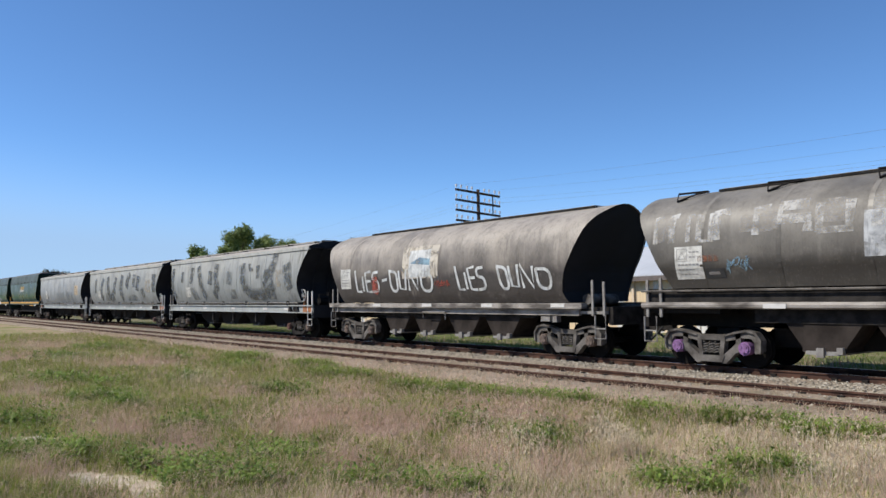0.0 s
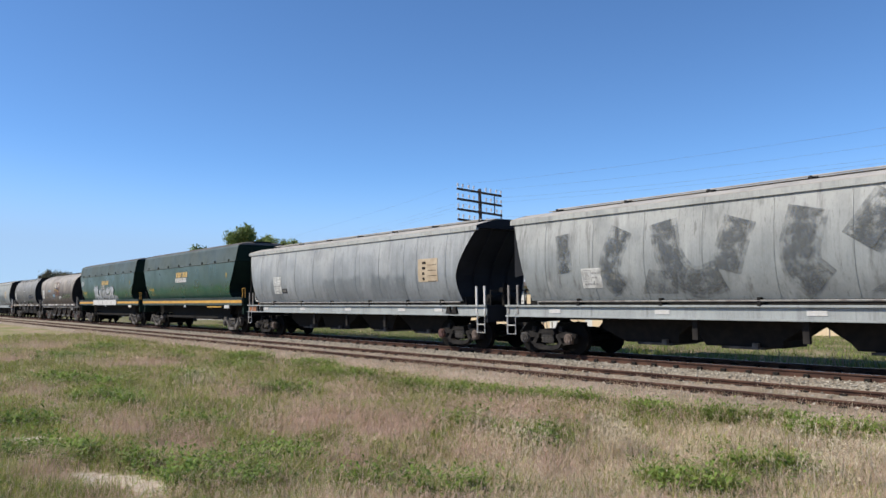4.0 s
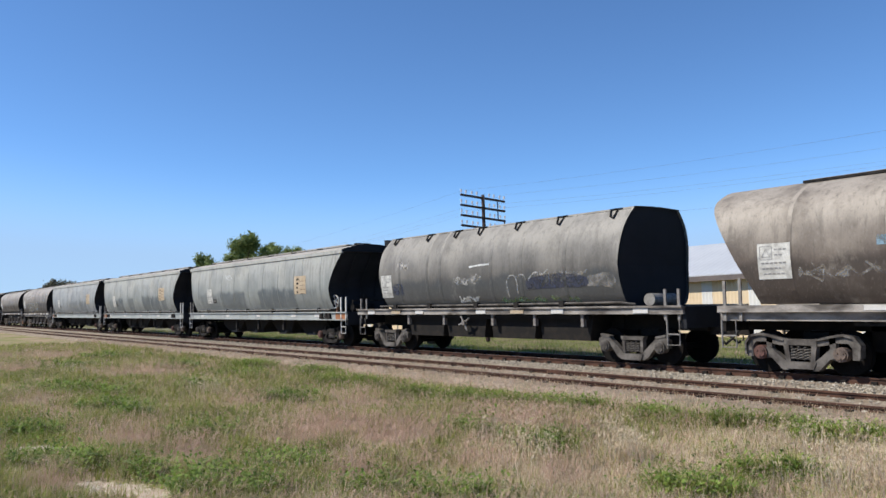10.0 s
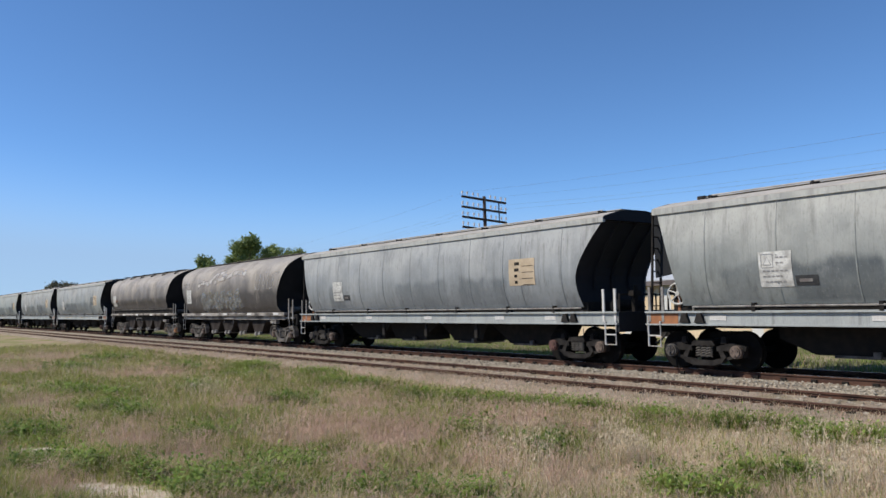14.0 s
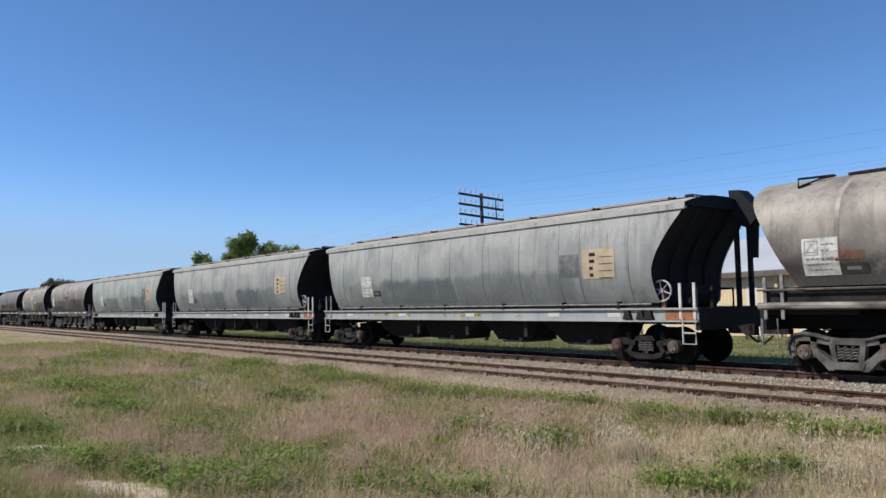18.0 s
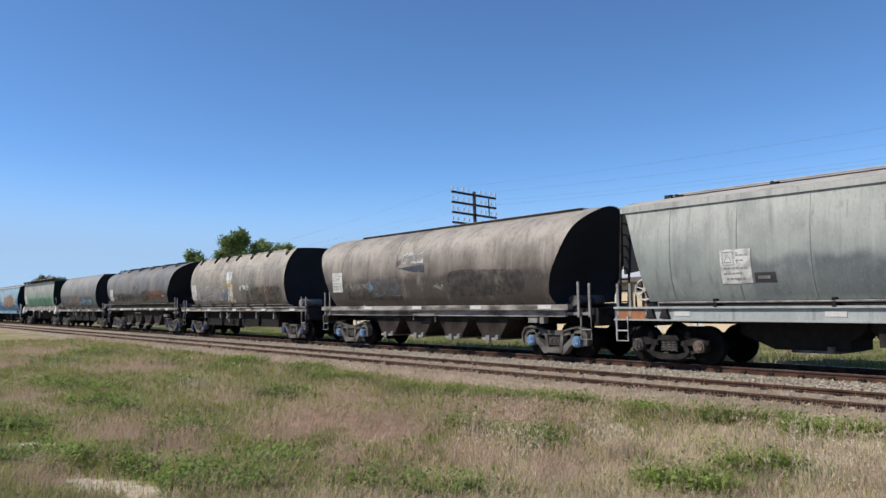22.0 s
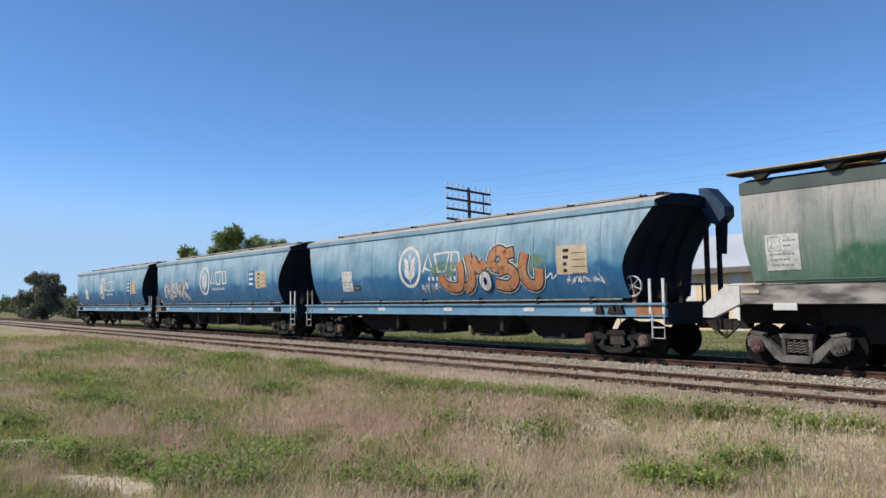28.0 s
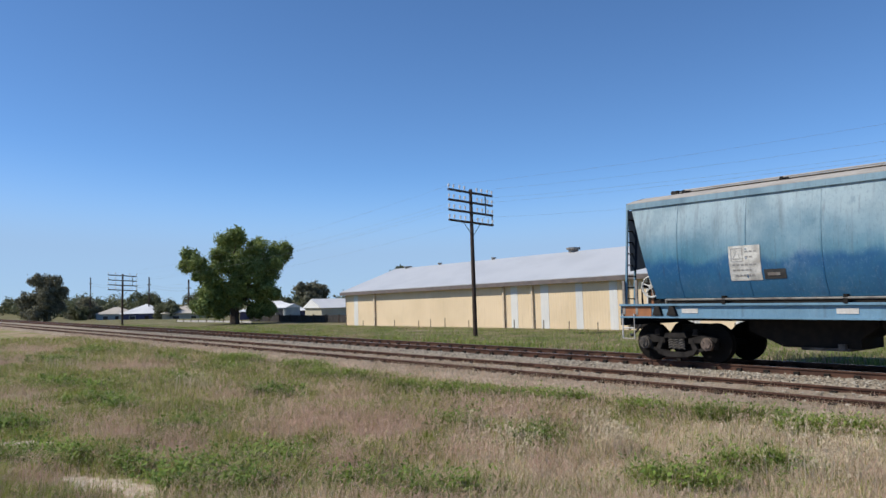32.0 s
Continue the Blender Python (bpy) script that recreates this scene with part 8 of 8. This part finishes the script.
def house(x, y, w, d, wall, base, rise, wall_mat, roof_mat, label, turn=0.0, hip=0.5, eaves=0.5, openings=True):
    """A low weatherboard house with a hipped iron roof, a door and two windows."""
    root = new("house")
    root.location = (x, y, base)
    root.rotation_euler = (0, 0, turn)
    tagged(root, label, "house")
    part("wall", boxes((-w / 2, w / 2, -d / 2, d / 2, -0.4, wall)), wall_mat, root)
    bm = bmesh.new()
    a, b, e = w / 2 + eaves, d / 2 + eaves, wall - 0.05
    k = max(a - b * hip * 2, 0.05) if hip else a
    lo = [bm.verts.new(v) for v in ((-a, -b, e), (a, -b, e), (a, b, e), (-a, b, e))]
    hi = [bm.verts.new((-k, 0, e + rise)), bm.verts.new((k, 0, e + rise))]
    for f in ((lo[0], lo[1], hi[1], hi[0]), (lo[1], lo[2], hi[1]), (lo[2], lo[3], hi[0], hi[1]), (lo[3], lo[0], hi[0]), lo[::-1]):
        bm.faces.new(f)
    part("roof", bm, roof_mat, root)
    for wx in (-w * 0.28, w * 0.25) if openings else ():
        win = part("window", boxes((wx - 0.6, wx + 0.6, -d / 2 - 0.03, -d / 2 + 0.02, 0.9, 2.0)), plain("window_dark", (0.03, 0.035, 0.045), (0.05, 0.05, 0.06), 2, 0.15), root)
        part("window_frame", boxes((wx - 0.68, wx + 0.68, -d / 2 - 0.05, -d / 2 + 0.02, 2.0, 2.08), (wx - 0.68, wx + 0.68, -d / 2 - 0.05, -d / 2 + 0.02, 0.82, 0.9), (wx - 0.68, wx - 0.6, -d / 2 - 0.05, -d / 2 + 0.02, 0.9, 2.0), (wx + 0.6, wx + 0.68, -d / 2 - 0.05, -d / 2 + 0.02, 0.9, 2.0)), M["white"], win)
    if openings:
        part("door", boxes((-0.45, 0.45, -d / 2 - 0.04, -d / 2 + 0.02, -0.3, 1.95)), M["post"], root)
    return root


IRON_W = corrugated("white_iron", (0.72, 0.72, 0.72), (0.62, 0.62, 0.63), 0.4, 0.5)
IRON_T = corrugated("tan_iron", (0.52, 0.47, 0.40), (0.44, 0.40, 0.35), 0.4, 0.6)
BRICK_D = plain("brick_dark", (0.10, 0.10, 0.19), (0.07, 0.07, 0.13), 1, 0.8)
CREAM = plain("cream_boards", (0.48, 0.44, 0.34), (0.42, 0.38, 0.30), 1, 0.7)
BLUEG = plain("blue_grey_boards", (0.36, 0.41, 0.43), (0.30, 0.34, 0.36), 1, 0.7)

house(-188, 60, 11, 12, 2.6, -3.1, 2.2, BRICK_D, IRON_W, "dark-walled house with a bright white hipped roof", 1.27)
house(-219, 62, 10, 9, 2.6, -3.4, 1.8, BLUEG, IRON_T, "small grey house with a weathered tan roof", 1.30)
house(-158, 60, 12, 9, 2.6, -2.9, 1.6, CREAM, IRON_T, "cream house with a weathered tan roof beside the big tree", 1.22)
house(-101, 50, 9, 7, 2.4, -2.0, 1.4, BRICK_D, IRON_W, "cottage with a white iron roof behind the tree", 1.1)
house(-92.5, 47, 3.6, 3, 2.2, -1.3, 0.5, BLUEG, IRON_W, "small blue-grey lean-to shed", 0.4, 0, 0.2)
house(-82.0, 48.6, 5.6, 4.0, 2.0, -1.15, 1.1, CREAM, IRON_W, "cream weatherboard outbuilding with a white gable roof", 1.5708, 0, 0.25, False)


def sat_dish():
    bm = bmesh.new()
    rings = [[bm.verts.new((r * math.cos(k * 0.5236), -0.35 + r * r * 0.5, r * math.sin(k * 0.5236))) for k in range(12)] for r in (0.02, 0.3, 0.6)]
    for g, h in zip(rings, rings[1:]):
        for k in range(12):
            bm.faces.new((g[k], g[(k + 1) % 12], h[(k + 1) % 12], h[k]))
    d = new("satellite_dish")
    d.location = (-80.6, 50.2, 1.55)
    d.rotation_euler = (0.5, 0, 0.4)
    tagged(d, "grey satellite dish on the outbuilding's roof", "satellite dish")
    part("dish", bm, M["pipe"], d)
    part("mast", pipe([(0, -0.3, 0), (0, 0.5, -0.5), (0, 0.9, -1.0)], 0.04, 5), M["pipe"], d)


sat_dish()


def paling_fence(x0, x1, y, h, mat, label):
    root = new("fence")
    tagged(root, label, "fence")
    n = max(int((x1 - x0) / 2.4), 1)
    for i in range(n):
        a = x0 + (x1 - x0) * i / n
        z = ground_z(a, y)
        part("panel", boxes((a, a + (x1 - x0) / n - 0.03, y, y + 0.05, z - 0.1, z + h)), mat, root)
        part("post", boxes((a - 0.05, a + 0.05, y - 0.05, y + 0.1, z - 0.2, z + h + 0.08)), M["post"], root)


paling_fence(-86, -58, 39.5, 0.75, plain("dark_palings", (0.06, 0.055, 0.055), (0.04, 0.037, 0.037), 2, 0.9), "low dark paling fence beside the shed")
paling_fence(-102, -79, 36.5, 0.22, plain("white_fence", (0.50, 0.48, 0.46), (0.36, 0.34, 0.32), 2, 0.7), "low white boundary fence behind the tree")


def fence_posts():
    for i, x in enumerate((-54.0, -51.5, -49.8, -47.2, -44.2, -42.8, -41.2, -38.7, -37.9, -35.2, -34.4, -32.6, -31.9, -29.9, -27.8, -26.1, -24.2, -21.8, -19.6, -17.8, -15.7, -13.5)):
        rnd = random.Random(i)
        p = new("fence_post")
        p.location = (x, 33.2, ground_z(x, 33.2))
        tagged(p, "thin weathered fence post in the grass before the shed", "fence post", group="fence posts by the shed")
        part("post", boxes((-0.02, 0.02, -0.02, 0.02, -0.2, rnd.uniform(0.45, 0.75))), M["weathered"], p)


fence_posts()


def far_woods():
    """The line of scrub and gum trees along the horizon."""
    rnd = random.Random(21)
    blobs = []
    for i in range(150):
        x = -640 + i * 4.4 + rnd.uniform(-3, 3)
        y = rnd.uniform(120, 190) if x > -300 else rnd.uniform(60, 150)
        h = rnd.uniform(4, 9) * (1.25 if x < -300 else 0.9)
        for k in range(4):
            blobs.append((x + rnd.uniform(-4, 4), y + rnd.uniform(-4, 4), ground_z(x, y) + h * rnd.uniform(0.25, 0.75), rnd.uniform(1.8, 3.6)))
    v, f = leaf_cloud(rnd, blobs, 42000, 0.75)
    me = bpy.data.meshes.new("far_woods")
    me.from_pydata(v, [], f)
    tagged(link("far_woods", me, LEAF["dark"]), "distant line of dark scrub and gum trees", "woods", kind="stuff")


far_woods()
for x, y, h, s, k, lf in ((-246, 78, 8, 12, 5, "dark"), (-212, 84, 8.5, 14, 6, "dark"), (-196, 80, 8, 13, 7, "dark"), (-184, 76, 8, 12, 8, "dark"), (-126, 70, 6.5, 8, 9, "grey"), (-138, 70, 3.4, 6, 10, "dark"),
                          (-252, 62, 6, 11, 12, "grey"), (-158, 55, 3.2, 7, 13, "dark"), (-229, 55, 3.6, 7, 14, "dark"), (-106, 75, 8.6, 4, 15, "dark"), (-66, 75, 8.4, 4, 16, "dark")):
    round_tree(x, y, h, s, k, LEAF[lf], {"dark": "dark green bushy tree behind the houses", "grey": "grey-green gum tree behind the houses", "bright": "low bright green bush by the houses"}[lf], count=9000, size=0.24)


# ---- grass ----
def grass_mat(name, root, tip, share=0.4):
    t = Tree(name, 0.75)
    r = t.add("ShaderNodeNewGeometry").outputs["Random Per Island"]
    col = t.mix(r, root, tip)
    return t.leafy(t.mix(t.ramp(t.noise(0.9, 4), 0.35, 0.65, 0, 0.5), col, tuple(v * 0.7 for v in root)), share)


def grass():
    """Blades, weeds and seed heads, each kind joined into one sheet."""
    rnd = random.Random(17)
    uni, gau = rnd.uniform, rnd.gauss
    kinds = {k: ([], []) for k in ("green_grass", "leafy_weed", "straw_grass", "seed_grass", "dead_grass")}

    def blade(kind, x, y, z, h, w, lean, head=0.0, hairs=4):
        vs, fs = kinds[kind]
        a = uni(0, 6.283)
        dx, dy = math.cos(a), math.sin(a)
        px, py = -dy * w, dx * w
        b = len(vs)
        l = lean * h
        vs.extend(((x - px, y - py, z), (x + px, y + py, z), (x + dx * l * 0.35 + px * 0.7, y + dy * l * 0.35 + py * 0.7, z + h * 0.55), (x + dx * l * 0.35 - px * 0.7, y + dy * l * 0.35 - py * 0.7, z + h * 0.55), (x + dx * l, y + dy * l, z + h * (1 - lean * 0.25))))
        fs.append((b, b + 1, b + 2, b + 3))
        fs.append((b + 3, b + 2, b + 4))
        # a loose plume of hairs
        qx, qy, qz = x + dx * l, y + dy * l, z + h * (1 - lean * 0.25)
        for _ in range(hairs if head else 0):
            b = len(vs)
            ex, ey, ez = uni(-1, 1) * head, uni(-1, 1) * head, uni(-0.5, 0.9) * head
            vs.extend(((qx, qy, qz - head * 0.6), (qx + ex + w * 1.6, qy + ey, qz + ez), (qx + ex - w * 1.6, qy + ey, qz + ez)))
            fs.append((b, b + 1, b + 2))

    def leaf(x, y, z, length, width, rise):
        """A broad leaf, bent at its middle."""
        vs, fs = kinds["leafy_weed"]
        a = uni(0, 6.283)
        dx, dy, c = math.cos(a), math.sin(a), math.cos(rise)
        b = len(vs)
        mz, mx, my = z + length * 0.55 * math.sin(rise), x + dx * length * 0.5 * c, y + dy * length * 0.5 * c
        vs.extend(((x, y, z), (mx - dy * width, my + dx * width, mz), (mx + dy * width, my - dx * width, mz), (x + dx * length * c, y + dy * length * c, z + length * math.sin(rise) * 0.7)))
        fs.append((b, b + 2, b + 1))
        fs.append((b + 1, b + 2, b + 3))

    def weed(x, y, tall, big, stems, leaves):
        """A bushy plant: a few stems set with leaves."""
        z = ground_z(x, y) - 0.01
        for _ in range(stems):
            h = tall * uni(0.45, 1.0)
            ox, oy = gau(0, 0.5) * tall, gau(0, 0.5) * tall
            for k in range(leaves):
                f = (k + uni(0.2, 1.0)) / leaves
                leaf(x + ox * f, y + oy * f, z + h * f, big * uni(0.6, 1.3), big * uni(0.13, 0.24), uni(-0.2, 1.0))

    def green(x, y, z, far, k, tall=1.0, wide=1.0):
        for _ in range(k):
            blade("green_grass", x + gau(0, 0.05), y + gau(0, 0.05), z, uni(0.05, 0.15) * tall, uni(0.002, 0.0045) * far * wide, uni(0.2, 1.3))

    def plume(x, y, z, far, tall=1.0):
        blade("seed_grass", x, y, z, uni(0.14, 0.40) * tall, uni(0.0008, 0.0014) * far, uni(0.1, 0.7), uni(0.035, 0.085))

    def dead(x, y, z, far, k):
        for _ in range(k):
            blade("dead_grass", x + gau(0, 0.05), y + gau(0, 0.05), z, uni(0.04, 0.16), uni(0.0015, 0.003) * far, uni(0.4, 1.8))

    # the field in view, thicker near by
    for _ in range(150000):
        d = 6.2 + 42 * rnd.random() ** 1.9
        a = radians(uni(5, 74))
        x, y = -math.cos(a) * d, math.sin(a) * d
        if y > 12.2 or y < 0.9:
            continue
        z = ground_z(x, y) - 0.02
        rag = 0.4 * noise.noise((x * 2.3, y * 2.3, 5.0)) + 0.35 * noise.noise((x * 6.0, y * 6.0, 2.0))
        g, br, pk = near_to(GREEN, x, y) + rag, near_to(BARE, x, y) + rag * 0.6, near_to(PINK, x, y)
        n = 0.8 * noise.noise((x * 0.6, y * 1.1, 3.0)) + 0.7 * noise.noise((x * 2.4, y * 3.0, 7.0)) + 0.5 * noise.noise((x * 7.0, y * 8.0, 1.0))
        if br > 0.2 and rnd.random() < 0.93:
            continue
        far = 0.8 + d / 22
        dry = min(max((x + 7.9 + 0.9 * n) / 1.6, 0), 1)
        dry = max(dry if y < 10.3 else dry * 0.5, min(max((y - 10.9 + 0.6 * n) / 0.9, 0), 1))
        if g > 0.15 + 0.3 * rnd.random() and g - rag > 0.02:
            green(x, y, z, far, 3, 1.2 + 1.0 * min(g, 1), 1.3)
            if rnd.random() < 0.04:
                plume(x, y, z, far)
        elif rnd.random() < dry * 0.85:
            dead(x, y, z, far, 2)
            for _ in range(2 if n > -0.2 else 1):
                blade("straw_grass", x + gau(0, 0.04), y + gau(0, 0.04), z, uni(0.06, 0.26), uni(0.0012, 0.0024) * far, uni(0.15, 1.2))
            if n > 0.35:
                green(x, y, z, far, 2, 1.2)
            if rnd.random() < 0.20 - 0.14 * dry + 0.5 * pk:
                plume(x, y, z, far, 0.8)
        else:
            lush = min(max((n + 0.54 - 1.2 * pk) / 0.8, 0), 1)
            green(x, y, z, far, 3 if rnd.random() < lush else (1 if rnd.random() < 0.8 - pk else 0), 1.0 + 0.9 * lush, 1.3)
            for _ in range(2):
                if rnd.random() < 0.37 - 0.22 * lush + 0.68 * pk:
                    plume(x + gau(0, 0.06), y + gau(0, 0.06), z, far, 0.9 + 0.2 * pk)
            if rnd.random() < 0.6:
                dead(x, y, z, far, 1)
            if lush > 0.55 and rnd.random() < 0.08 and d < 32:
                weed(x, y, uni(0.14, 0.26), 0.042 * far, 2, 4)
            if rnd.random() < 0.12:
                blade("straw_grass", x, y, z, uni(0.10, 0.34), uni(0.001, 0.0020) * far, uni(0.1, 0.7), 0.02, 2)
    # thinner cover on the rest of the field
    for _ in range(30000):
        d, a = 1.5 + 34 * rnd.random() ** 0.8, uni(0, 6.283)
        x, y = math.cos(a) * d, math.sin(a) * d
        if y > 12.2 or (x < -3 and d > 6.2 and 5 < math.degrees(math.atan2(y, -x)) < 74):
            continue
        kind = "green_grass" if noise.noise((x * 0.5, y * 0.5, 3.0)) > 0.05 else ("seed_grass" if rnd.random() < 0.6 else "straw_grass")
        blade(kind, x, y, ground_z(x, y) - 0.02, uni(0.06, 0.26), uni(0.003, 0.006), uni(0.3, 1.3))
    # low growth round the camera's feet, thinned to nothing at its rim
    for _ in range(5000):
        d, a = 6.3 * math.sqrt(rnd.random()), uni(0, 6.283)
        x, y = math.cos(a) * d, math.sin(a) * d
        z, n = ground_z(x, y) - 0.02, noise.noise((x * 0.9, y * 0.9, 3.0))
        if n > 0.0:
            green(x, y, z, 1.0, 3, 1.2)
        else:
            dead(x, y, z, 1.0, 3)
            if n < -0.15:
                plume(x, y, z, 1.0, 0.8)
    # bushy broad-leaved weeds, and the ranker grass of the verge
    for cx, cy, r in LEAFY:
        far = 0.8 + math.hypot(cx, cy) / 22
        away = min(max((math.hypot(cx, cy) - 14) / 10, 0), 1)
        for _ in range(int((14 + 130 * min(r, 0.9) ** 2) * (1 - 0.55 * away))):
            weed(cx + gau(0, r * 0.6), cy + gau(0, r * 0.5), uni(0.16, 0.42) * (1 - 0.4 * away), 0.072 * far, 4, 6)
    for cx, cy, r in VERGE:
        for _ in range(int(44 + 400 * r * r)):
            x, y = cx + gau(0, r * 0.5), min(cy + gau(0, r * 0.4), 11.9)
            if rnd.random() < 0.75:
                weed(x, y, uni(0.18, 0.36), 0.08, 3, 5)
            for _ in range(4):
                blade("green_grass", x + gau(0, 0.05), y + gau(0, 0.05), ground_z(x, y) - 0.01, uni(0.14, 0.36), uni(0.003, 0.007), uni(0.2, 1.0))
    # a few tall leafy stalks in the dry part
    for cx, cy in ((-4.6, 7.7), (-4.45, 8.0), (-4.7, 7.5), (-4.2, 8.1), (-5.2, 7.4), (-5.4, 8.3), (-3.9, 7.4), (-6.2, 5.6), (-5.0, 6.6)):
        for _ in range(3):
            weed(cx + gau(0, 0.08), cy + gau(0, 0.08), uni(0.22, 0.34), 0.10, 1, 7)
    # pale oat tufts
    for cx, cy, r, n in ((-6.1, 7.5, 0.20, 260), (-7.0, 8.3, 0.22, 160), (-7.6, 7.1, 0.5, 110), (-8.4, 8.2, 0.5, 60), (-6.8, 6.5, 0.5, 120), (-17.2, 6.5, 0.4, 160), (-26.0, 5.8, 0.9, 160), (-3.7, 8.0, 0.5, 200), (-3.6, 9.0, 0.6, 160), (-5.0, 9.4, 0.6, 140)):
        for _ in range(n):
            x, y = cx + gau(0, r * 0.6), cy + gau(0, r * 0.6)
            blade("straw_grass", x, y, ground_z(x, y), uni(0.16, 0.44), 0.0030, uni(0.05, 0.4), uni(0.02, 0.04))
    # tufts between and beyond the rails
    for _ in range(46000):
        x = 6 - 60 * rnd.random() ** 1.3
        y = uni(11.2, 12.9) if rnd.random() < 0.75 else uni(12.9, 15.0)
        if noise.noise((x * 0.9, y * 0.9, 11)) < -0.05 and (y > 12.3 or rnd.random() < 0.4):
            continue
        blade(rnd.choice(("straw_grass", "seed_grass", "dead_grass", "dead_grass")), x, y, -0.36 + min(max(1.9 - abs(y - SIDING), 0), 0.55) * 0.36, uni(0.06, 0.22), 0.0035, uni(0.3, 1.4))
    # rank growth beyond the main line
    for _ in range(62000):
        x, y = 10 - 80 * rnd.random() ** 1.2, 19.9 + 14 * rnd.random() ** 1.3
        tall = 2.4 if y < 21.5 + 1.2 * noise.noise((x * 0.4, 0, 9)) else 1.0
        kind = "green_grass" if noise.noise((x * 0.35, y * 0.5, 21)) + uni(-0.5, 0.5) > -0.42 else rnd.choice(("seed_grass", "dead_grass"))
        if kind == "green_grass" and rnd.random() < 0.6:
            kind = "leafy_weed"
        blade(kind, x, y, ground_z(x, y) - 0.02, uni(0.06, 0.20) * tall, 0.008, uni(0.3, 1.2))
    looks = {"leafy_weed": ((0.092, 0.155, 0.024), (0.325, 0.435, 0.092), 0.35, "bushy broad-leaved green weeds"),
             "green_grass": ((0.155, 0.185, 0.032), (0.42, 0.44, 0.125), 0.4, "fresh green grass clumps"),
             "straw_grass": ((0.55, 0.44, 0.295), (0.86, 0.75, 0.57), 0.4, "dry straw-coloured grass stalks"),
             "dead_grass": ((0.33, 0.25, 0.155), (0.62, 0.50, 0.34), 0.3, "withered brown grass"),
             "seed_grass": ((0.41, 0.265, 0.20), (0.74, 0.53, 0.425), 0.4, "brownish-pink feathery seed grass")}
    for k, (vs, fs) in kinds.items():
        me = bpy.data.meshes.new(k)
        me.from_pydata(vs, [], fs)
        a, b, share, label = looks[k]
        tagged(link(k, me, grass_mat(k, a, b, share)), label, "grass", kind="stuff")


grass()


# ---- movement ----
def motions():
    times = [i * 0.5 for i in range(65)]
    for w, x in zip(TRAIN, MIDS):
        walk(w, [(t, pose(x + run(t), TRACK, 0)) for t in times])
    # wheels roll without slip; one keyed pair serves the alike ones of all bogies
    rolled = {}
    for w in WHEELS:
        k = w["turn"]
        if k not in rolled:
            walk(w, [(i / 30, pose(k * 0.89, 0, 0.47, 0, math.degrees((run(i / 30) - run(0)) / 0.46), 0)) for i in range(961)])
            rolled[k] = w
        else:
            w.rotation_mode = "QUATERNION"
            d = w.animation_data_create()
            d.action = rolled[k].animation_data.action
            d.action_slot = rolled[k].animation_data.action_slot


motions()
